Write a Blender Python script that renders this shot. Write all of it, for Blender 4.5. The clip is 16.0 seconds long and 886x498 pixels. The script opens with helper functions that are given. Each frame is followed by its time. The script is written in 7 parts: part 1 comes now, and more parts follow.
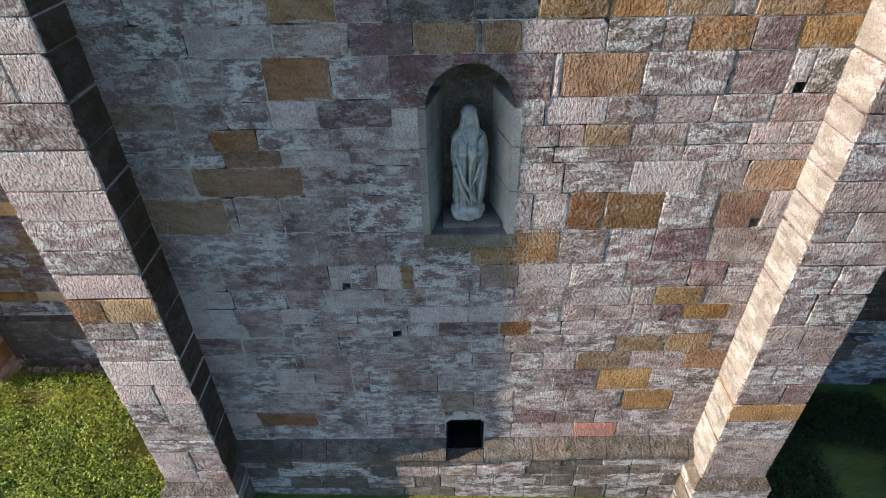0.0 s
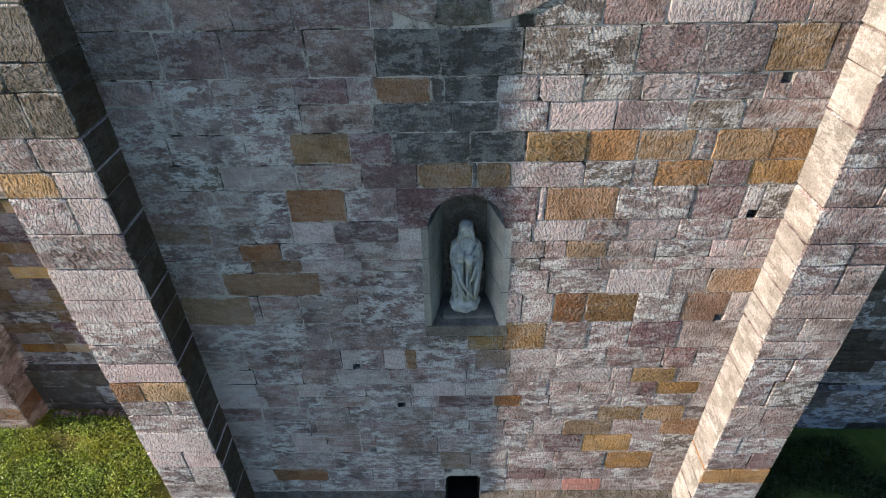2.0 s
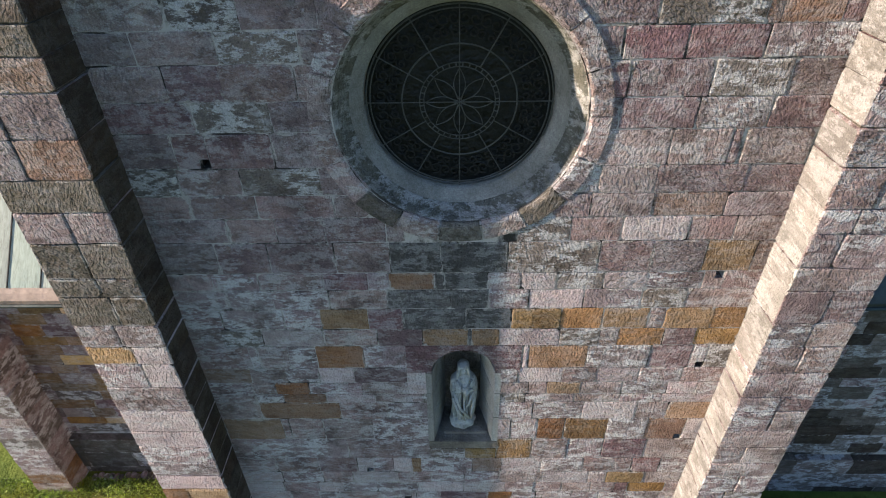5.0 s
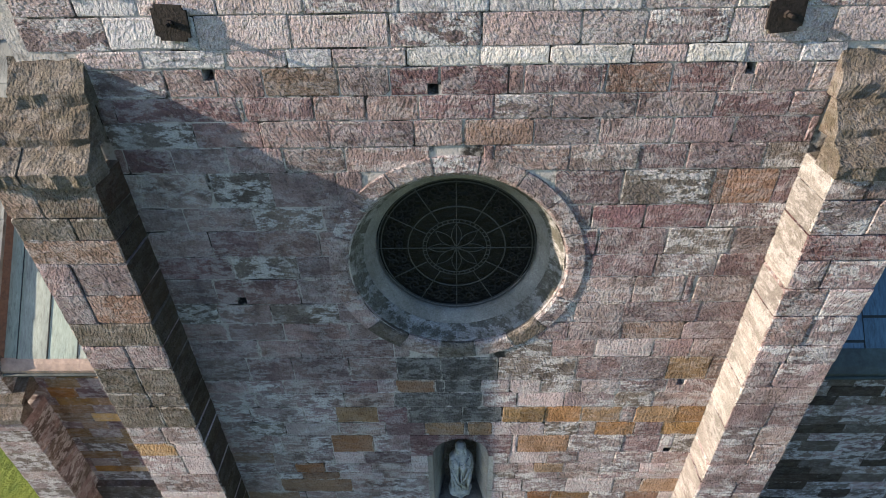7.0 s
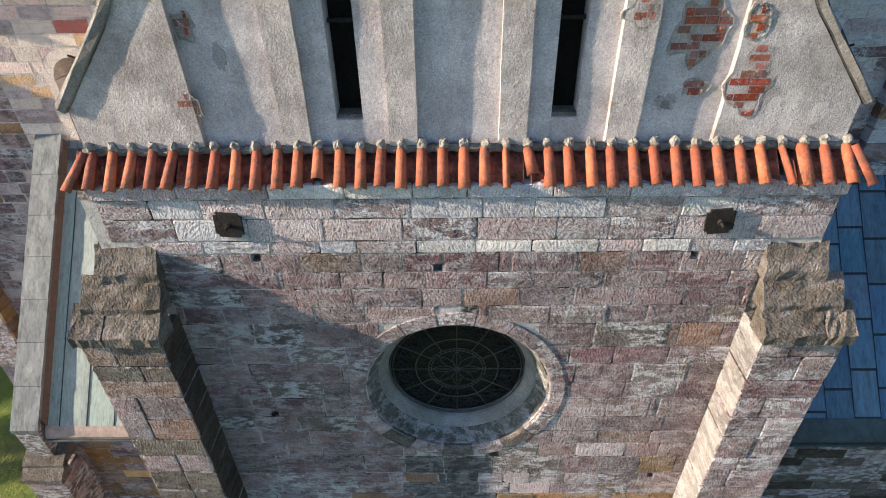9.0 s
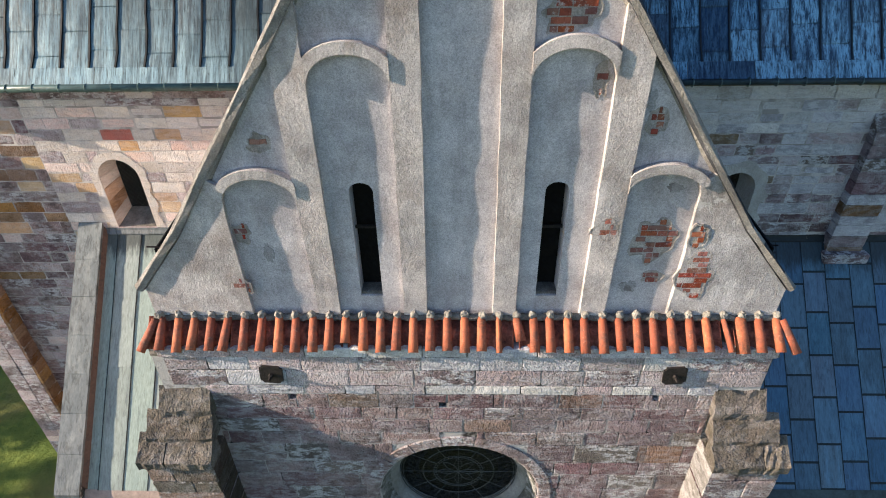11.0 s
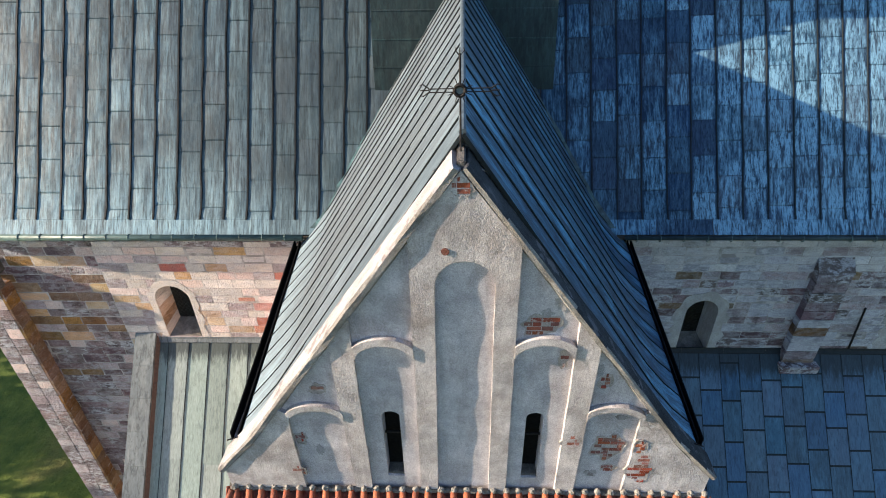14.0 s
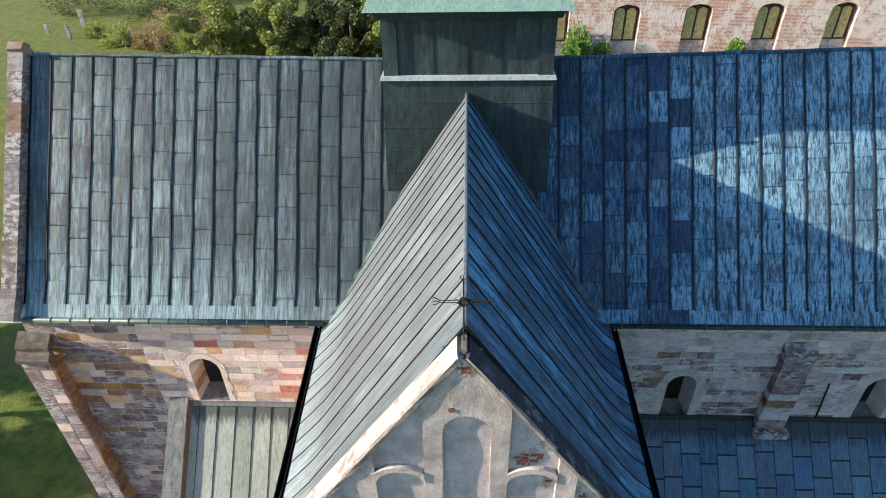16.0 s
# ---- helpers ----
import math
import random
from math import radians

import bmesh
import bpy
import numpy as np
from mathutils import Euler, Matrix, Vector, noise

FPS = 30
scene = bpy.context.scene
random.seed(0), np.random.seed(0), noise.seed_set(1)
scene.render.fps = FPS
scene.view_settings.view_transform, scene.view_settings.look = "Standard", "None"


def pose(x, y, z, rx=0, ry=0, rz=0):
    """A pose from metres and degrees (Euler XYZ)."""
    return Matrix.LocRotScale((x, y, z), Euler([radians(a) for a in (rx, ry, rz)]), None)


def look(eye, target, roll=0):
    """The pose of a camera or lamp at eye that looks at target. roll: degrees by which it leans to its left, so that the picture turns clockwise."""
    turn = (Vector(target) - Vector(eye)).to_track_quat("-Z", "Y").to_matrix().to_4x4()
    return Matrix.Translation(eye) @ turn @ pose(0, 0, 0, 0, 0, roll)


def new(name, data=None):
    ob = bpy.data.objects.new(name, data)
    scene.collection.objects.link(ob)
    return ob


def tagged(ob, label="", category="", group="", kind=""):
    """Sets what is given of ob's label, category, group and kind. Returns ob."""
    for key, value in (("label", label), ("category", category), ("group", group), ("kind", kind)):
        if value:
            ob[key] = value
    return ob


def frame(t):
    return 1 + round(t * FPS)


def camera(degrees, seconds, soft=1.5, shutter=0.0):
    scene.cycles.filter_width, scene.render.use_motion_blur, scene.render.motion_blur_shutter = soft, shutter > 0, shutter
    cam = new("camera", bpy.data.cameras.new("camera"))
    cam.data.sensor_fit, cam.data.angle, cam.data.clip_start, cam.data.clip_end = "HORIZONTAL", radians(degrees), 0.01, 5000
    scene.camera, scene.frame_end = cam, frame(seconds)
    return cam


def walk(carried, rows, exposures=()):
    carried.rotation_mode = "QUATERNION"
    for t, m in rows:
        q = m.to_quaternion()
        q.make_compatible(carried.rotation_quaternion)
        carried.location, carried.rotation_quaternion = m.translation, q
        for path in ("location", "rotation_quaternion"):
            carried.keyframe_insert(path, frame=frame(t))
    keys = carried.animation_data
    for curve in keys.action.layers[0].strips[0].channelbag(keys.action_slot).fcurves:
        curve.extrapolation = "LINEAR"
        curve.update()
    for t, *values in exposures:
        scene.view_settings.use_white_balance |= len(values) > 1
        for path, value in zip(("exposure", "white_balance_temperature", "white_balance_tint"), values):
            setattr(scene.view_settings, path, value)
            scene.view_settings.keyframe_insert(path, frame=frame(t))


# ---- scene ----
cam = camera(75.8, 16.0, soft=1.0)
METRES, EYE, TILT, LEAN, TURN = 20.0, 10.0, -54.3, 0.0, 0.0
PATH = [
    (0, (-0.385, -5.452, 8.811), (-0.405, -3.853, 7.61), -1.2),
    (0.5, (-0.369, -5.447, 9.137), (-0.393, -3.845, 7.94), -1.2),
    (1, (-0.371, -5.443, 9.501), (-0.393, -3.84, 8.305), -1.1),
    (1.5, (-0.357, -5.461, 9.872), (-0.379, -3.857, 8.678), -1.1),
    (2, (-0.347, -5.466, 10.244), (-0.371, -3.859, 9.054), -1.1),
    (2.5, (-0.339, -5.459, 10.625), (-0.364, -3.852, 9.435), -1.1),
    (3, (-0.332, -5.452, 11.008), (-0.358, -3.844, 9.819), -1.1),
    (3.5, (-0.307, -5.448, 11.416), (-0.337, -3.841, 10.227), -1.2),
    (4, (-0.284, -5.445, 11.803), (-0.32, -3.834, 10.618), -1.3),
    (6.5, (-0.271, -5.458, 14.024), (-0.306, -3.839, 12.851), -1.1),
    (7, (-0.242, -5.464, 14.535), (-0.278, -3.843, 13.365), -1.2),
    (7.5, (-0.226, -5.476, 15.067), (-0.263, -3.853, 13.899), -1.2),
    (8, (-0.218, -5.482, 15.606), (-0.257, -3.859, 14.438), -1.3),
    (8.5, (-0.224, -5.487, 16.149), (-0.263, -3.862, 14.983), -1.3),
    (9, (-0.229, -5.501, 16.727), (-0.268, -3.871, 15.569), -1.2),
    (11.5, (-0.209, -5.602, 19.762), (-0.262, -3.95, 18.636), -1.1),
    (12, (-0.213, -5.638, 20.43), (-0.269, -3.984, 19.307), -1.1),
    (12.5, (-0.211, -5.666, 21.121), (-0.27, -4.011, 20.0), -1.1),
    (13, (-0.206, -5.682, 21.807), (-0.268, -4.026, 20.687), -1.1),
    (13.5, (-0.21, -5.712, 22.509), (-0.274, -4.055, 21.39), -1.1),
    (14, (-0.203, -5.718, 23.25), (-0.27, -4.062, 22.131), -1.2),
    (14.5, (-0.205, -5.729, 24.02), (-0.274, -4.072, 22.903), -1.2),
    (15, (-0.199, -5.753, 24.802), (-0.273, -4.095, 23.685), -1.3),
    (15.5, (-0.197, -5.823, 25.587), (-0.275, -4.164, 24.473), -1.3),
    (16, (-0.2, -5.881, 26.4), (-0.28, -4.22, 25.288), -1.2),
]
walk(cam, [(t, look(eye, target, roll)) for t, eye, target, roll in PATH])

# ---------------------------------------------------------------- light
SUN_TO = Vector((1.0, 0.125, -0.36)).normalized()
sun = new("sun", bpy.data.lights.new("sun", "SUN"))
sun.data.energy, sun.data.angle, sun.data.color = 5.0, radians(0.53), (1.0, 0.83, 0.645)
sun.matrix_world = look((-60, -7.5, 40), Vector((-60, -7.5, 40)) + SUN_TO)
world = bpy.data.worlds.new("sky")
scene.world = world
world.use_nodes = True
wn = world.node_tree
sky = wn.nodes.new("ShaderNodeTexSky")
sky.sky_type, sky.sun_disc = "NISHITA", False
sky.sun_elevation, sky.sun_rotation = radians(19.7), math.atan2(-SUN_TO.x, -SUN_TO.y)
sky.ozone_density, sky.dust_density = 3.4, 0.6
bg = wn.nodes["Background"]
bg.inputs["Strength"].default_value = 0.108
wn.links.new(sky.outputs[0], bg.inputs[0])
scene.view_settings.exposure = 1.5

# ---------------------------------------------------------------- materials
def nodes(name, rough=0.85, spec=0.3):
    m = bpy.data.materials.new(name)
    m.use_nodes = True
    b = m.node_tree.nodes["Principled BSDF"]
    b.inputs["Roughness"].default_value = rough
    b.inputs["Specular IOR Level"].default_value = spec
    return m, m.node_tree, b


def nd(t, kind, **values):
    n = t.nodes.new(kind)
    for key, v in values.items():
        n.inputs[key].default_value = v
    return n


def coords(t, scale=(1, 1, 1), rot=(0, 0, 0)):
    c = t.nodes.new("ShaderNodeNewGeometry")
    mp = t.nodes.new("ShaderNodeMapping")
    mp.inputs["Scale"].default_value = scale
    mp.inputs["Rotation"].default_value = rot
    t.links.new(c.outputs["Position"], mp.inputs[0])
    return mp.outputs[0]


def slanted(t, sizes, lean, spread):
    """Coordinates turned by an angle that differs from piece to piece, then drawn out by sizes."""
    mp = t.nodes.new("ShaderNodeMapping")
    mp.vector_type = "TEXTURE"
    mp.inputs["Scale"].default_value = sizes
    c = t.nodes.new("ShaderNodeCombineXYZ")
    t.links.new(ramp2(t, t.nodes.new("ShaderNodeObjectInfo").outputs["Random"], lean - spread, lean + spread), c.inputs[1])
    t.links.new(c.outputs[0], mp.inputs["Rotation"])
    t.links.new(t.nodes.new("ShaderNodeNewGeometry").outputs["Position"], mp.inputs[0])
    return mp.outputs[0]


def noise_tex(t, vec, scale, detail=4, rough=0.6):
    n = nd(t, "ShaderNodeTexNoise", Scale=scale, Detail=detail, Roughness=rough)
    t.links.new(vec, n.inputs["Vector"])
    return n.outputs["Fac"]


def ramp(t, fac, lo, hi):
    r = t.nodes.new("ShaderNodeMapRange")
    r.inputs["From Min"].default_value, r.inputs["From Max"].default_value = lo, hi
    t.links.new(fac, r.inputs["Value"])
    return r.outputs[0]


def mix(t, fac, a, b, how="MIX"):
    x = t.nodes.new("ShaderNodeMix")
    x.data_type, x.blend_type = "RGBA", how
    for sock, v in ((x.inputs[0], fac), (x.inputs[6], a), (x.inputs[7], b)):
        if hasattr(v, "links"):
            t.links.new(v, sock)
        else:
            sock.default_value = (*v, 1) if isinstance(v, tuple) else v
    return x.outputs[2]


def math_node(t, op, a, b):
    x = t.nodes.new("ShaderNodeMath")
    x.operation = op
    for sock, v in ((x.inputs[0], a), (x.inputs[1], b)):
        if hasattr(v, "links"):
            t.links.new(v, sock)
        else:
            sock.default_value = v
    return x.outputs[0]


def bump(t, b, height, strength, dist, normal=None):
    x = nd(t, "ShaderNodeBump", Strength=strength, Distance=dist)
    t.links.new(height, x.inputs["Height"])
    if normal:
        t.links.new(normal, x.inputs["Normal"])
    t.links.new(x.outputs[0], b.inputs["Normal"])
    return x.outputs[0]


def varied(t, col, amount, source="object"):
    """Lightens and darkens a colour from piece to piece."""
    if source == "object":
        o = t.nodes.new("ShaderNodeObjectInfo").outputs["Random"]
    else:
        o = t.nodes.new("ShaderNodeNewGeometry").outputs["Random Per Island"]
    h = nd(t, "ShaderNodeHueSaturation")
    t.links.new(ramp2(t, o, 1 - amount, 1 + amount), h.inputs["Value"])
    o2 = math_node(t, "FRACT", math_node(t, "MULTIPLY", o, 7.31), 0)
    t.links.new(ramp2(t, o2, 0.488, 0.512), h.inputs["Hue"])
    o3 = math_node(t, "FRACT", math_node(t, "MULTIPLY", o, 17.7), 0)
    t.links.new(ramp2(t, o3, 0.7, 1.15), h.inputs["Saturation"])
    if hasattr(col, "links"):
        t.links.new(col, h.inputs["Color"])
    else:
        h.inputs["Color"].default_value = (*col, 1)
    return h.outputs[0]


def ramp2(t, fac, lo, hi):
    r = t.nodes.new("ShaderNodeMapRange")
    r.inputs["To Min"].default_value, r.inputs["To Max"].default_value = lo, hi
    t.links.new(fac, r.inputs["Value"])
    return r.outputs[0]


def stone(name, base, pale=0.35, tool=1.0, moss=0.0, source="object", vary=0.2, grime=0.6):
    """Pecked and weathered sandstone: lumps, pits, lime crusts, lime smeared from the joints, dark grime."""
    m, t, b = nodes(name, 0.92, 0.12)
    p = coords(t)
    col = varied(t, base, vary, source)
    beds = ramp(t, noise_tex(t, slanted(t, (0.5, 0.5, 0.045), 0.0, 0.5), 1.0, 5, 0.6), 0.46, 0.66)
    col = mix(t, math_node(t, "MULTIPLY", beds, 0.35), col, tuple(c * 0.5 for c in base))
    big = ramp(t, noise_tex(t, p, 1.7, 9, 0.74), 0.46, 0.62)
    col = mix(t, math_node(t, "MULTIPLY", big, grime), col, tuple(c * 0.30 for c in base))
    crust = math_node(t, "MULTIPLY", ramp(t, noise_tex(t, coords(t, (3.4, 3.4, 8.0)), 1.0, 11, 0.78), 0.485, 0.53), ramp(t, noise_tex(t, p, 1.2, 5), 0.37, 0.49))
    col = mix(t, math_node(t, "MULTIPLY", crust, pale), col, (0.52, 0.512, 0.53))
    if moss:
        g = math_node(t, "MULTIPLY", ramp(t, noise_tex(t, p, 5.5, 6, 0.7), 0.42, 0.6), moss)
        col = mix(t, g, col, (0.082, 0.076, 0.058))
    rim = t.nodes.new("ShaderNodeAttribute")
    rim.attribute_name = "rim"
    edge = math_node(t, "MULTIPLY", rim.outputs["Fac"], ramp2(t, ramp(t, noise_tex(t, p, 2.6, 6, 0.75), 0.40, 0.68), 0.0, 1.2))
    smear = ramp(t, math_node(t, "ADD", edge, math_node(t, "MULTIPLY", noise_tex(t, p, 15, 6, 0.75), 0.7)), 0.86, 1.06)
    col = mix(t, math_node(t, "MULTIPLY", smear, 0.6), col, (0.46, 0.435, 0.42))
    pit = ramp(t, noise_tex(t, p, 24, 8, 0.8), 0.57, 0.65)
    col = mix(t, math_node(t, "MULTIPLY", pit, 0.6), col, tuple(c * 0.2 for c in base))
    grain = noise_tex(t, p, 85, 4, 0.75)
    col = mix(t, 0.4, col, mix(t, ramp(t, grain, 0.3, 0.7), (0.0, 0.0, 0.0), (1.0, 1.0, 1.0)), "OVERLAY")
    t.links.new(col, b.inputs["Base Color"])
    pecks = noise_tex(t, slanted(t, (0.030, 0.030, 0.050), -0.5, 0.9), 1.0, 3, 0.6)
    # hollows between the pecks are darkened in the colour as well
    col = mix(t, math_node(t, "MULTIPLY", ramp(t, pecks, 0.46, 0.30), 0.22 * min(1, tool)), col, tuple(c * 0.3 for c in base))
    t.links.new(col, b.inputs["Base Color"])
    n1 = bump(t, b, noise_tex(t, p, 10, 4, 0.6), 1.0, 0.06 * tool)
    n2 = bump(t, b, pecks, 1.0, 0.06 * tool, n1)
    bump(t, b, smear, 0.7, 0.008, n2)
    return m


STONES = {
    "g": stone("grey_sandstone", (0.298, 0.230, 0.236), 0.9, grime=0.85),
    "k": stone("pink_sandstone", (0.308, 0.230, 0.224), 0.5, grime=0.85),
    "p": stone("purple_sandstone", (0.205, 0.132, 0.140), 0.35),
    "o": stone("ochre_sandstone", (0.348, 0.193, 0.084), 0.10, grime=0.6),
    "b": stone("brown_sandstone", (0.254, 0.142, 0.079), 0.1, grime=0.5),
    "v": stone("olive_sandstone", (0.262, 0.170, 0.100), 0.2),
    "u": stone("umber_sandstone", (0.262, 0.172, 0.138), 0.25, grime=0.6),
    "l": stone("pale_sandstone", (0.456, 0.369, 0.375), 0.5, grime=0.45),
    "r": stone("red_sandstone", (0.429, 0.178, 0.133), 0.15, 0.6, grime=0.3),
    "s": stone("salmon_sandstone", (0.66, 0.50, 0.45), 0.35, 0.6, grime=0.25),
    "c": stone("cream_sandstone", (0.64, 0.56, 0.50), 0.4, 0.6, grime=0.25),
    "t": stone("honey_sandstone", (0.530, 0.342, 0.187), 0.2, 0.5, grime=0.3),
    "d": stone("dark_grey_sandstone", (0.200, 0.166, 0.152), 0.8),
    # dark algae tone that also holds the shade of sunless faces
    "a": stone("shade_dark_algae_sandstone", (0.062, 0.043, 0.032), 0.06, 0.8, 0.3),
    "w": stone("whitened_sandstone", (0.56, 0.525, 0.505), 0.6, 0.6, grime=0.4),
    # cream stone whose tone is set for a face in full sun
    "e": stone("sun_toned_cream_sandstone", (0.208, 0.192, 0.184), 0.25, 0.5, grime=0.4),
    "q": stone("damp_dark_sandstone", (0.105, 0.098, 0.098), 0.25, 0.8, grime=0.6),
    "h": stone("hazed_grey_sandstone", (0.42, 0.40, 0.43), 0.8, 0.6, grime=0.5),
    "G": stone("dark_mauve_grey_sandstone", (0.262, 0.196, 0.202), 0.28, grime=0.8),
    "K": stone("dull_pink_sandstone", (0.285, 0.203, 0.200), 0.28, grime=0.8),
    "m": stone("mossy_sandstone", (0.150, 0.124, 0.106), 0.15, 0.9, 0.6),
}


def mortar_mat(name, pale, dark):
    m, t, b = nodes(name, 0.95, 0.1)
    p = coords(t)
    col = mix(t, ramp(t, noise_tex(t, p, 2.0, 6, 0.7), 0.47, 0.57), pale, dark)
    t.links.new(col, b.inputs["Base Color"])
    bump(t, b, noise_tex(t, p, 30, 4, 0.6), 1.0, 0.02)
    return m


MORTAR = mortar_mat("lime_mortar", (0.40, 0.375, 0.36), (0.04, 0.036, 0.033))
PALE_MORTAR = mortar_mat("pale_flush_mortar", (0.48, 0.445, 0.42), (0.28, 0.255, 0.24))


def plaster(name, base, dark, rough_scale, rough_amount, pits=0.0, flake=0.0, under=(0.16, 0.125, 0.115)):
    """Old lime plaster: clouds, rain streaks, sandy grain, pits, and flakes gone down to the darker coat under it."""
    m, t, b = nodes(name, 0.93, 0.12)
    p = coords(t)
    col = mix(t, ramp(t, noise_tex(t, p, 1.6, 9, 0.75), 0.36, 0.62), base, dark)
    stain = ramp(t, noise_tex(t, coords(t, (2.2, 2.2, 1.1)), 1.0, 8, 0.72), 0.50, 0.68)
    col = mix(t, math_node(t, "MULTIPLY", stain, 0.45), col, tuple(c * k for c, k in zip(dark, (0.68, 0.58, 0.52))))
    streak = ramp(t, noise_tex(t, coords(t, (9, 9, 0.6)), 1.0, 6, 0.65), 0.5, 0.72)
    col = mix(t, math_node(t, "MULTIPLY", streak, 0.3), col, tuple(c * 0.6 for c in dark))
    fine = noise_tex(t, p, 60, 6, 0.78)
    col = mix(t, 0.35, col, mix(t, ramp(t, fine, 0.34, 0.66), (0.0, 0.0, 0.0), (1.0, 1.0, 1.0)), "OVERLAY")
    if pits:
        col = mix(t, math_node(t, "MULTIPLY", ramp(t, noise_tex(t, p, 20, 8, 0.75), 0.58, 0.65), pits), col, (0.10, 0.088, 0.08))
    gone = None
    if flake:
        gone = math_node(t, "MULTIPLY", ramp(t, noise_tex(t, p, 2.6, 6, 0.62), 0.56, 0.59), ramp(t, noise_tex(t, p, 0.9, 3), 0.42, 0.5))
        col = mix(t, math_node(t, "MULTIPLY", gone, flake), col, under)
    t.links.new(col, b.inputs["Base Color"])
    n1 = bump(t, b, noise_tex(t, p, 3.0, 4, 0.55), 1.0, 0.06 * rough_amount)
    n2 = bump(t, b, noise_tex(t, p, rough_scale, 6, 0.7), 1.0, 0.045 * rough_amount, n1)
    n3 = bump(t, b, fine, 1.0, 0.004, n2)
    if gone:
        x = bump(t, b, gone, 1.0, -0.003, n3)
    return m


SMOOTH_PLASTER = plaster("smooth_grey_plaster", (0.51, 0.478, 0.488), (0.33, 0.308, 0.318), 22, 0.16, 0.3, 0.10, (0.30, 0.27, 0.25))
ROUGH_PLASTER = plaster("rough_grey_plaster", (0.55, 0.505, 0.49), (0.29, 0.265, 0.257), 34, 0.36, 0.5, 0.3, (0.26, 0.225, 0.20))
WHITE_PLASTER = plaster("limewashed_plaster", (0.36, 0.345, 0.35), (0.25, 0.235, 0.235), 24, 0.4, 0.6, 0.75, (0.15, 0.125, 0.12))
DARK_STONE_CAP = plaster("weathered_coping_stone", (0.24, 0.215, 0.19), (0.10, 0.09, 0.078), 20, 0.8, 0.6)
# bluish dark base stands for the shade on the east coping's top
EAST_COPING = plaster("shade_dark_coping_stone", (0.062, 0.066, 0.075), (0.028, 0.029, 0.033), 24, 0.5, 0.6, 0.6, (0.17, 0.165, 0.18))
VERGE_FACE = plaster("lumpy_verge_mortar", (0.33, 0.312, 0.292), (0.18, 0.165, 0.15), 20, 0.9, 0.6)
FRAME_RENDER = plaster("stained_frame_render", (0.27, 0.262, 0.25), (0.15, 0.145, 0.135), 18, 0.3, 0.4)
PALE_RENDER = plaster("pale_lime_render", (0.44, 0.42, 0.40), (0.30, 0.285, 0.27), 18, 0.3, 0.3)
BROKEN_LIME = plaster("broken_lime_edge", (0.46, 0.415, 0.39), (0.30, 0.27, 0.25), 30, 0.5, 0.5)


def copper(name, stretch, dull, green, amount, blotch=0.5, rough=0.55, dark=(0.02, 0.024, 0.025), vary=0.14, cut=(0.0, 1.0), dents=0.15, eave=None, least=0.12, soft=0.0, margin=0.0, head=None):
    """Weathered sheet copper: dull brown-grey with verdigris that runs down the slope; eave: heights between which the verdigris fades upwards."""
    m, t, b = nodes(name, rough, 0.22)
    p = coords(t)
    s = coords(t, stretch)
    col = varied(t, dull, vary)
    streak = ramp(t, noise_tex(t, s, 1.0, 9, 0.72), 0.41 - soft, 0.62 + soft)
    o = t.nodes.new("ShaderNodeObjectInfo").outputs["Random"]
    own = ramp2(t, ramp(t, math_node(t, "FRACT", math_node(t, "MULTIPLY", o, 31.7), 0), *cut), least, 1.0)
    patch = ramp2(t, ramp(t, noise_tex(t, p, 0.55, 5, 0.6), 0.38, 0.62), 0.35, 1.0)
    f = math_node(t, "MULTIPLY", math_node(t, "MULTIPLY", streak, own), math_node(t, "MULTIPLY", patch, amount))
    if eave:
        z = t.nodes.new("ShaderNodeSeparateXYZ")
        t.links.new(p, z.inputs[0])
        low = ramp(t, z.outputs[2], eave[1], eave[0])
        f = math_node(t, "ADD", f, math_node(t, "MULTIPLY", low, ramp2(t, streak, 0.25, 0.9)))
    if margin:
        rim = t.nodes.new("ShaderNodeAttribute")
        rim.attribute_name = "rim"
        ragged = math_node(t, "ADD", rim.outputs["Fac"], math_node(t, "MULTIPLY", noise_tex(t, coords(t, (7.0, 2.6, 2.6)), 1.0, 8, 0.75), 1.3))
        f = math_node(t, "MULTIPLY", f, ramp2(t, ramp(t, ragged, 1.42, 1.12), 1.0 - margin, 1.0))
    clamp = t.nodes.new("ShaderNodeClamp")
    t.links.new(f, clamp.inputs[0])
    col = mix(t, clamp.outputs[0], col, green)
    worn = math_node(t, "MULTIPLY", ramp(t, noise_tex(t, coords(t, tuple(v * 2.1 for v in stretch)), 1.3, 9, 0.8), 0.52 - soft, 0.58 + soft), blotch)
    col = mix(t, worn, col, dark)
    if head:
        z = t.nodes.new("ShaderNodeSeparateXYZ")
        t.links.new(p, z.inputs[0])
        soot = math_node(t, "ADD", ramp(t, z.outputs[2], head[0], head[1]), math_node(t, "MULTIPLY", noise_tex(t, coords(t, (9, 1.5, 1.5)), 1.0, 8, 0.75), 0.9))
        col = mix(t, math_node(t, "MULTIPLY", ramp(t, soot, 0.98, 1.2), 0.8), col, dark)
    fine = noise_tex(t, coords(t, tuple(v * 6 for v in stretch)), 1.0, 5, 0.7)
    col = mix(t, 0.25 if not soft else 0.12, col, mix(t, ramp(t, fine, 0.3, 0.7), (0.0, 0.0, 0.0), (1.0, 1.0, 1.0)), "OVERLAY")
    t.links.new(col, b.inputs["Base Color"])
    n1 = bump(t, b, noise_tex(t, p, 2.0, 3, 0.5), 0.25, dents)
    bump(t, b, fine, 0.15, 0.02, n1)
    return m


